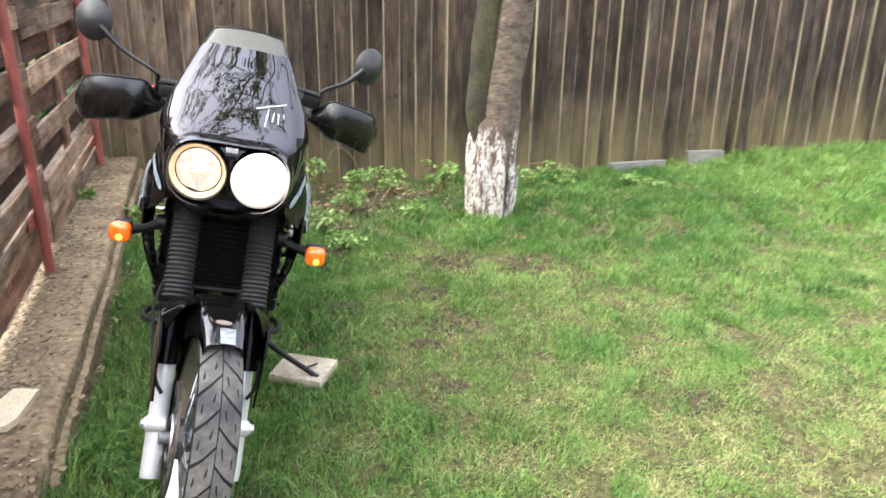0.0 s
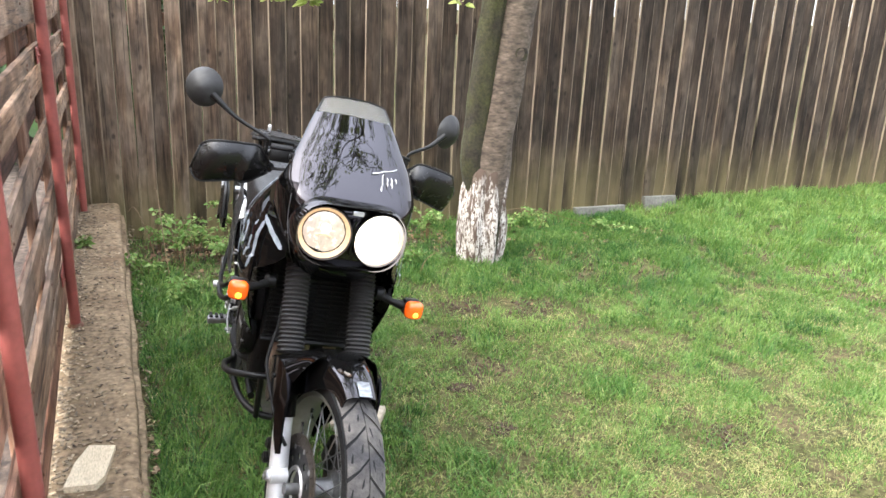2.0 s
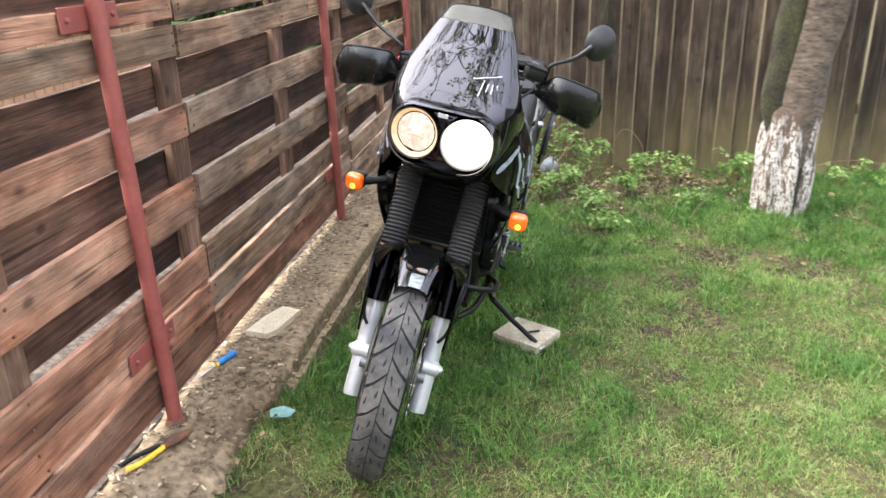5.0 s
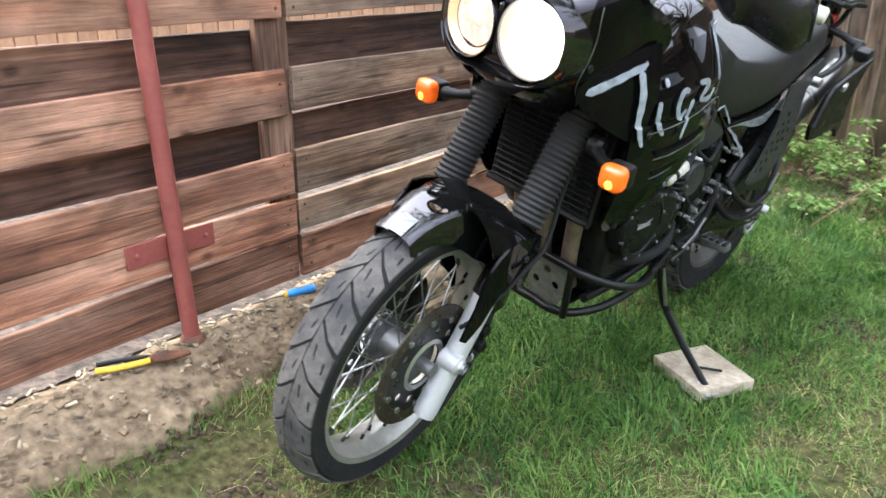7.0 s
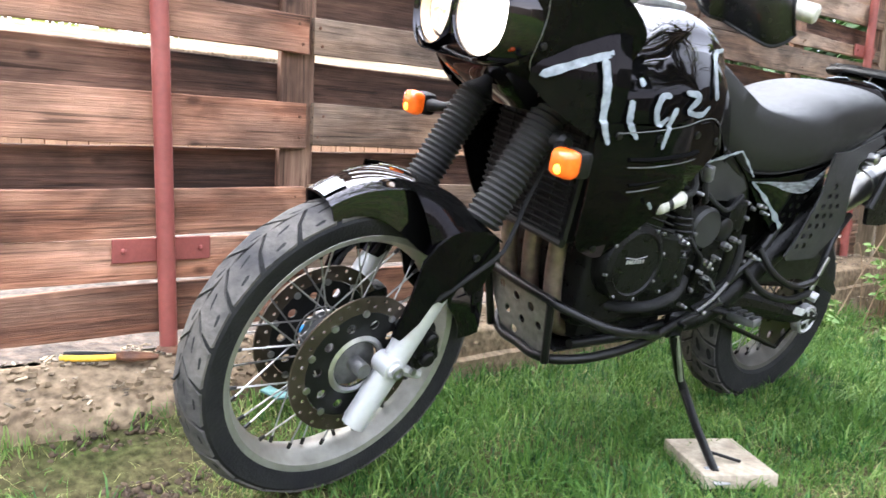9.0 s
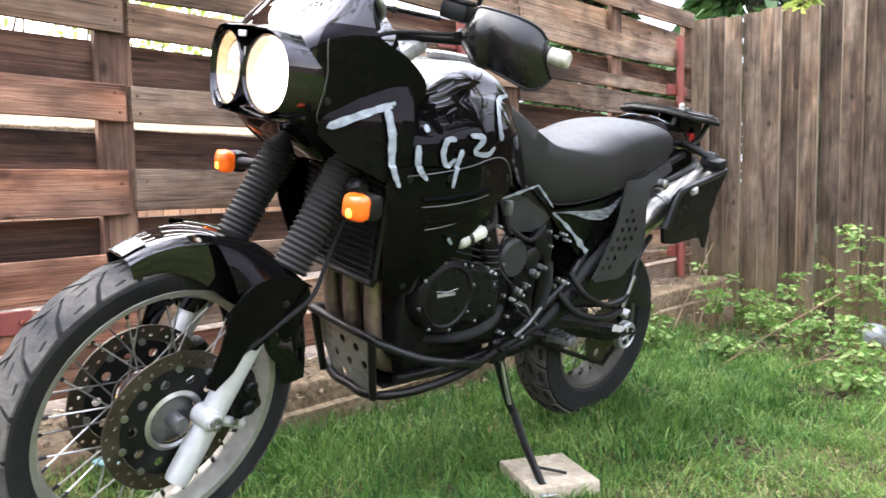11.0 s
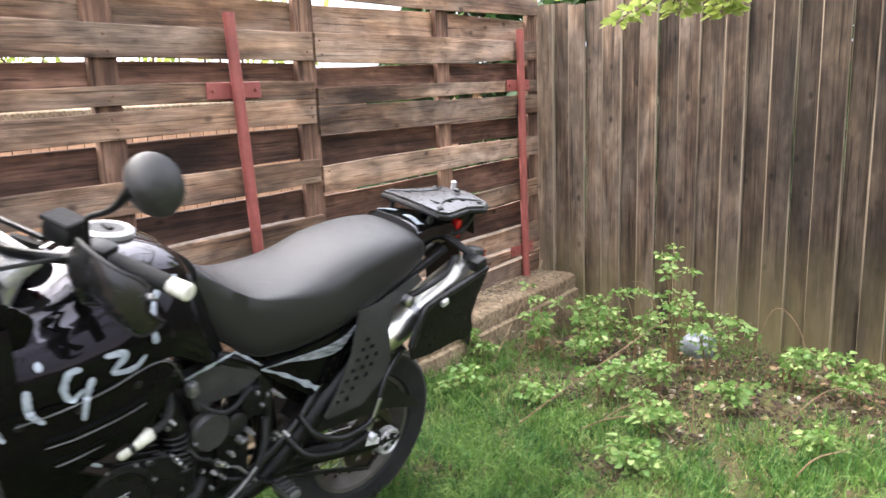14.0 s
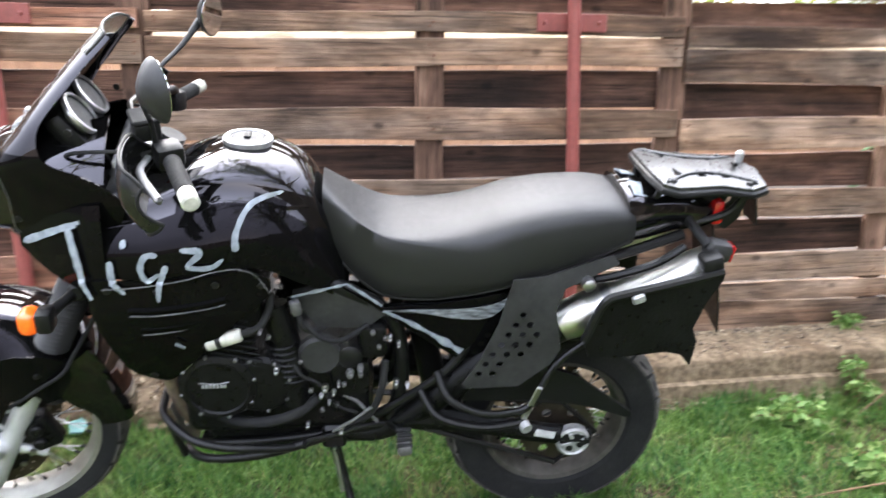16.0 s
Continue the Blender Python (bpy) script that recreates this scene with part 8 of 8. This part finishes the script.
# ---- grass ----
PATCHES = [(-0.47, 1.60, 0.24), (-0.32, 1.66, 0.18), (0.0, 1.97, 0.2), (2.07, 4.2, 0.2), (1.38, 3.68, 0.14), (2.2, 4.5, 0.26), (0.86, 3.15, 0.18), (2.56, 4.1, 0.2), (1.57, 2.28, 0.13), (1.5, 3.8, 0.2), (1.02, 3.9, 0.2), (0.41, 3.4, 0.14), (0.37, 4.1, 0.18), (0.76, 4.0, 0.15),
           (1.03, 3.77, 0.16), (0.83, 3.5, 0.12), (0.39, 4.82, 0.3), (0.74, 4.8, 0.22), (0.97, 5.15, 0.25), (0.1, 5.1, 0.3), (-0.25, 5.3, 0.35),
           (0.50, 4.52, 0.15), (-0.08, 3.74, 0.14), (0.0, 4.62, 0.18), (0.29, 4.88, 0.22), (0.44, 4.14, 0.12), (0.70, 2.98, 0.08), (0.73, 2.60, 0.08), (-0.40, 1.57, 0.23), (-0.53, 1.62, 0.17)]


def patchy(x_, y_, size, seed):
    """Smooth random field, 0 to 1, with features of the given size."""
    tab = np.random.default_rng(seed).random((64, 64))
    u, v = x_ / size + 200.3, y_ / size + 200.7
    i, j = np.floor(u).astype(int), np.floor(v).astype(int)
    a, b = u - i, v - j
    a, b = a * a * (3 - 2 * a), b * b * (3 - 2 * b)
    q = lambda di, dj: tab[(i + di) % 64, (j + dj) % 64]
    return (q(0, 0) * (1 - a) + q(1, 0) * a) * (1 - b) + (q(0, 1) * (1 - a) + q(1, 1) * a) * b


def lush_shade(x_, y_):
    """How rich the lawn grows: deep along the footing, the bed and the tree, worn and dry in the open. Also places the
    darker grass that carries the shade of fence and motorcycle.
    """
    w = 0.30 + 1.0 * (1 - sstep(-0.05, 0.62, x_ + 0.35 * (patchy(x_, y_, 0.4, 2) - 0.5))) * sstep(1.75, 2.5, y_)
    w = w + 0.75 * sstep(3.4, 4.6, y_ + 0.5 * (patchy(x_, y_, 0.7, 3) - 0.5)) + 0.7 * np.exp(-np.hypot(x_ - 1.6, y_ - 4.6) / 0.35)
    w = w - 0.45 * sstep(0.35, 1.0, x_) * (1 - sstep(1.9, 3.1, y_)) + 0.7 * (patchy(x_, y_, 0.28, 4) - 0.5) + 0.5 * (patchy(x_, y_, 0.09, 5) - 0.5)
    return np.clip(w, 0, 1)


def blades(name, label, count, x0, x1, y0, y1, h, w, seed, mat, prob=None, lay=0.35, bare=0.85):
    rn = np.random.default_rng(seed)
    x_, y_ = rn.uniform(x0, x1, count), rn.uniform(y0, y1, count)
    cl = 0.5 * patchy(x_, y_, 0.16, seed + 40) + 0.5 * patchy(x_, y_, 0.055, seed + 41)
    keep = rn.random(count) < 0.35 + 0.65 * sstep(0.25, 0.7, cl)
    for px, py, pr in PATCHES:
        d = np.hypot(x_ - px, (y_ - py) * 1.3) / pr * (1 + 0.35 * np.sin(5 * np.arctan2(y_ - py, x_ - px) + px * 9))
        keep &= rn.random(count) > bare * np.clip(1.2 - d, 0, 1) ** 0.8
    # hand-sized worn spots
    keep &= rn.random(count) > bare * sstep(0.70, 0.84, 0.65 * patchy(x_, y_, 0.13, 91) + 0.35 * patchy(x_, y_, 0.05, 92) + 0.12 * sstep(0.3, 0.9, x_) + 0.14 * sstep(3.7, 4.4, y_) * (1 - sstep(0.9, 1.5, x_)))
    edge = x_ - (fence_x(y_) + 0.245 - 0.03 * (y_ < 2.2))
    keep &= edge > 0.06 * sstep(0.35, 0.8, patchy(x_ * 0, y_, 0.3, 93)) * sstep(1.8, 2.3, y_)
    bed = sstep(4.25, 5.1, y_ + 0.6 * (patchy(x_, y_, 0.35, 94) - 0.5)) * (1 - sstep(1.0, 2.2, x_))
    keep &= rn.random(count) > 0.93 * bed
    keep &= y_ < 5.98 + 0.012 * x_
    sx_, sy_ = x_ - 0.168, y_ - 2.808
    ca, sa = math.cos(radians(28)), math.sin(radians(28))
    keep &= ~((np.abs(sx_ * ca - sy_ * sa) < 0.105) & (np.abs(sx_ * sa + sy_ * ca) < 0.09))
    if prob is not None:
        keep &= rn.random(count) < prob(x_, y_)
    x_, y_, edge, cl = x_[keep], y_[keep], edge[keep], cl[keep]
    n = len(x_)
    z_ = ground_z(x_, y_) - 0.004
    rich = lush_shade(x_, y_)
    tall = 0.72 + 0.75 * rich + 0.8 * np.exp(-np.abs(edge) / 0.09) + 0.7 * np.exp(-np.hypot(x_ - 1.48, y_ - 4.6) / 0.22) + 0.5 * sstep(5.4, 5.95, y_) + 0.45 * sstep(0.45, 0.8, cl)
    hh = h * tall * rn.uniform(0.45, 1.25, n)
    ww = w * rn.uniform(0.7, 1.3, n)
    a = rn.uniform(0, 6.283, n)
    b = rn.uniform(0, 6.283, n) * 0.6 + 6.283 * patchy(x_, y_, 0.11, seed + 42)  # tufts lean together
    ln = lay * rn.uniform(0.1, 1.6, n)
    sd_ = np.stack([np.cos(a), np.sin(a), np.zeros(n)], 1) * (ww / 2)[:, None]
    dr = np.stack([np.cos(b), np.sin(b), np.zeros(n)], 1)
    p = np.stack([x_, y_, z_], 1)
    up = np.array([0, 0, 1.0])
    mid = p + up * (hh * 0.58)[:, None] + dr * (hh * ln * 0.35)[:, None]
    tip = p + up * (hh * np.maximum(0.12, 1 - 0.25 * ln - 0.12 * ln * ln))[:, None] + dr * (hh * ln)[:, None]
    v = np.stack([p - sd_, p + sd_, mid + sd_ * 0.8, mid - sd_ * 0.8, tip], 1).reshape(-1, 3)
    o = (np.arange(n) * 5)[:, None]
    q = (o + [0, 1, 2, 3])
    t = (o + [3, 2, 4])
    flat = np.concatenate([q.ravel(), t.ravel()])
    sizes = np.concatenate([np.full(n, 4), np.full(n, 3)])
    return tagged(new(name, numpy_mesh(name, v, flat, sizes, mat)), label, "grass", kind="stuff")


blades("lush_grass", "deep green longer grass beside the footing and the tree", 300000, -0.8, 3.4, 1.0, 6.0, 0.040, 0.0040, 1, GRASS_LUSH_SHADE, lambda x_, y_: 0.95 * sstep(0.25, 0.85, lush_shade(x_, y_)), lay=0.8)
blades("grass", "short uneven green lawn grass", 400000, -0.8, 3.4, 1.0, 5.6, 0.031, 0.0032, 2, GRASS, lambda x_, y_: 0.85 - 0.6 * sstep(0.3, 0.9, lush_shade(x_, y_)), lay=0.9)
blades("grass", "short green lawn grass farther out", 210000, 3.3, 9.2, 1.0, 6.1, 0.042, 0.0065, 6, GRASS, lay=0.75)
blades("dry_grass", "dry straw-coloured blades lying flat in the worn lawn", 480000, -0.6, 4.0, 0.9, 5.2, 0.030, 0.0021, 3, GRASS_STRAW,
       lambda x_, y_: 0.06 + 0.88 * sstep(0.62, 0.08, lush_shade(x_, y_)) * (0.55 + 0.45 * sstep(0.3, 0.7, patchy(x_, y_, 0.21, 95))) * (0.14 + 0.86 * sstep(3.4, 1.9, y_ + 0.5 * (patchy(x_, y_, 0.5, 97) - 0.5))), lay=1.7, bare=0.82)
blades("grass_tufts", "longer straggling tufts of grass in the lawn", 70000, -0.7, 3.4, 1.4, 5.2, 0.055, 0.0040, 7, GRASS, lambda x_, y_: sstep(0.55, 0.8, patchy(x_, y_, 0.17, 96)), lay=1.3)
blades("grass", "short green lawn grass behind the start", 150000, -0.8, 9.2, -7.5, 1.0, 0.044, 0.0095, 12, GRASS, lay=0.8)

# soil clods in the bare places
rn = np.random.default_rng(31)
g1 = Geo()
for px, py, pr in PATCHES:
    for i in range(110):
        a, r = rn.uniform(0, 6.28), pr * 0.8 * math.sqrt(rn.random())
        x_, y_ = px + r * math.cos(a), py + r * math.sin(a) / 1.3
        s = rn.uniform(0.0025, 0.009)
        g1.join(box(2 * s, 1.6 * s, 1.2 * s, pose(x_, y_, float(ground_z(x_, y_)) + s * 0.35, *rn.uniform(-50, 50, 3)), bevel=s * 0.35))
for i in range(1500):
    x_, y_ = rn.uniform(-0.6, 1.5), 5.95 - 1.35 * rn.random() ** 1.3
    s = rn.uniform(0.003, 0.013)
    g1.join(box(2 * s, 1.6 * s, 1.1 * s, pose(x_, y_, float(ground_z(x_, y_)) + s * 0.3, *rn.uniform(-50, 50, 3)), bevel=0))
tagged(part("soil_clods", g1, CLOD, None, smooth=60), "loose dark brown soil clods in bare patches of lawn", "soil", kind="stuff")
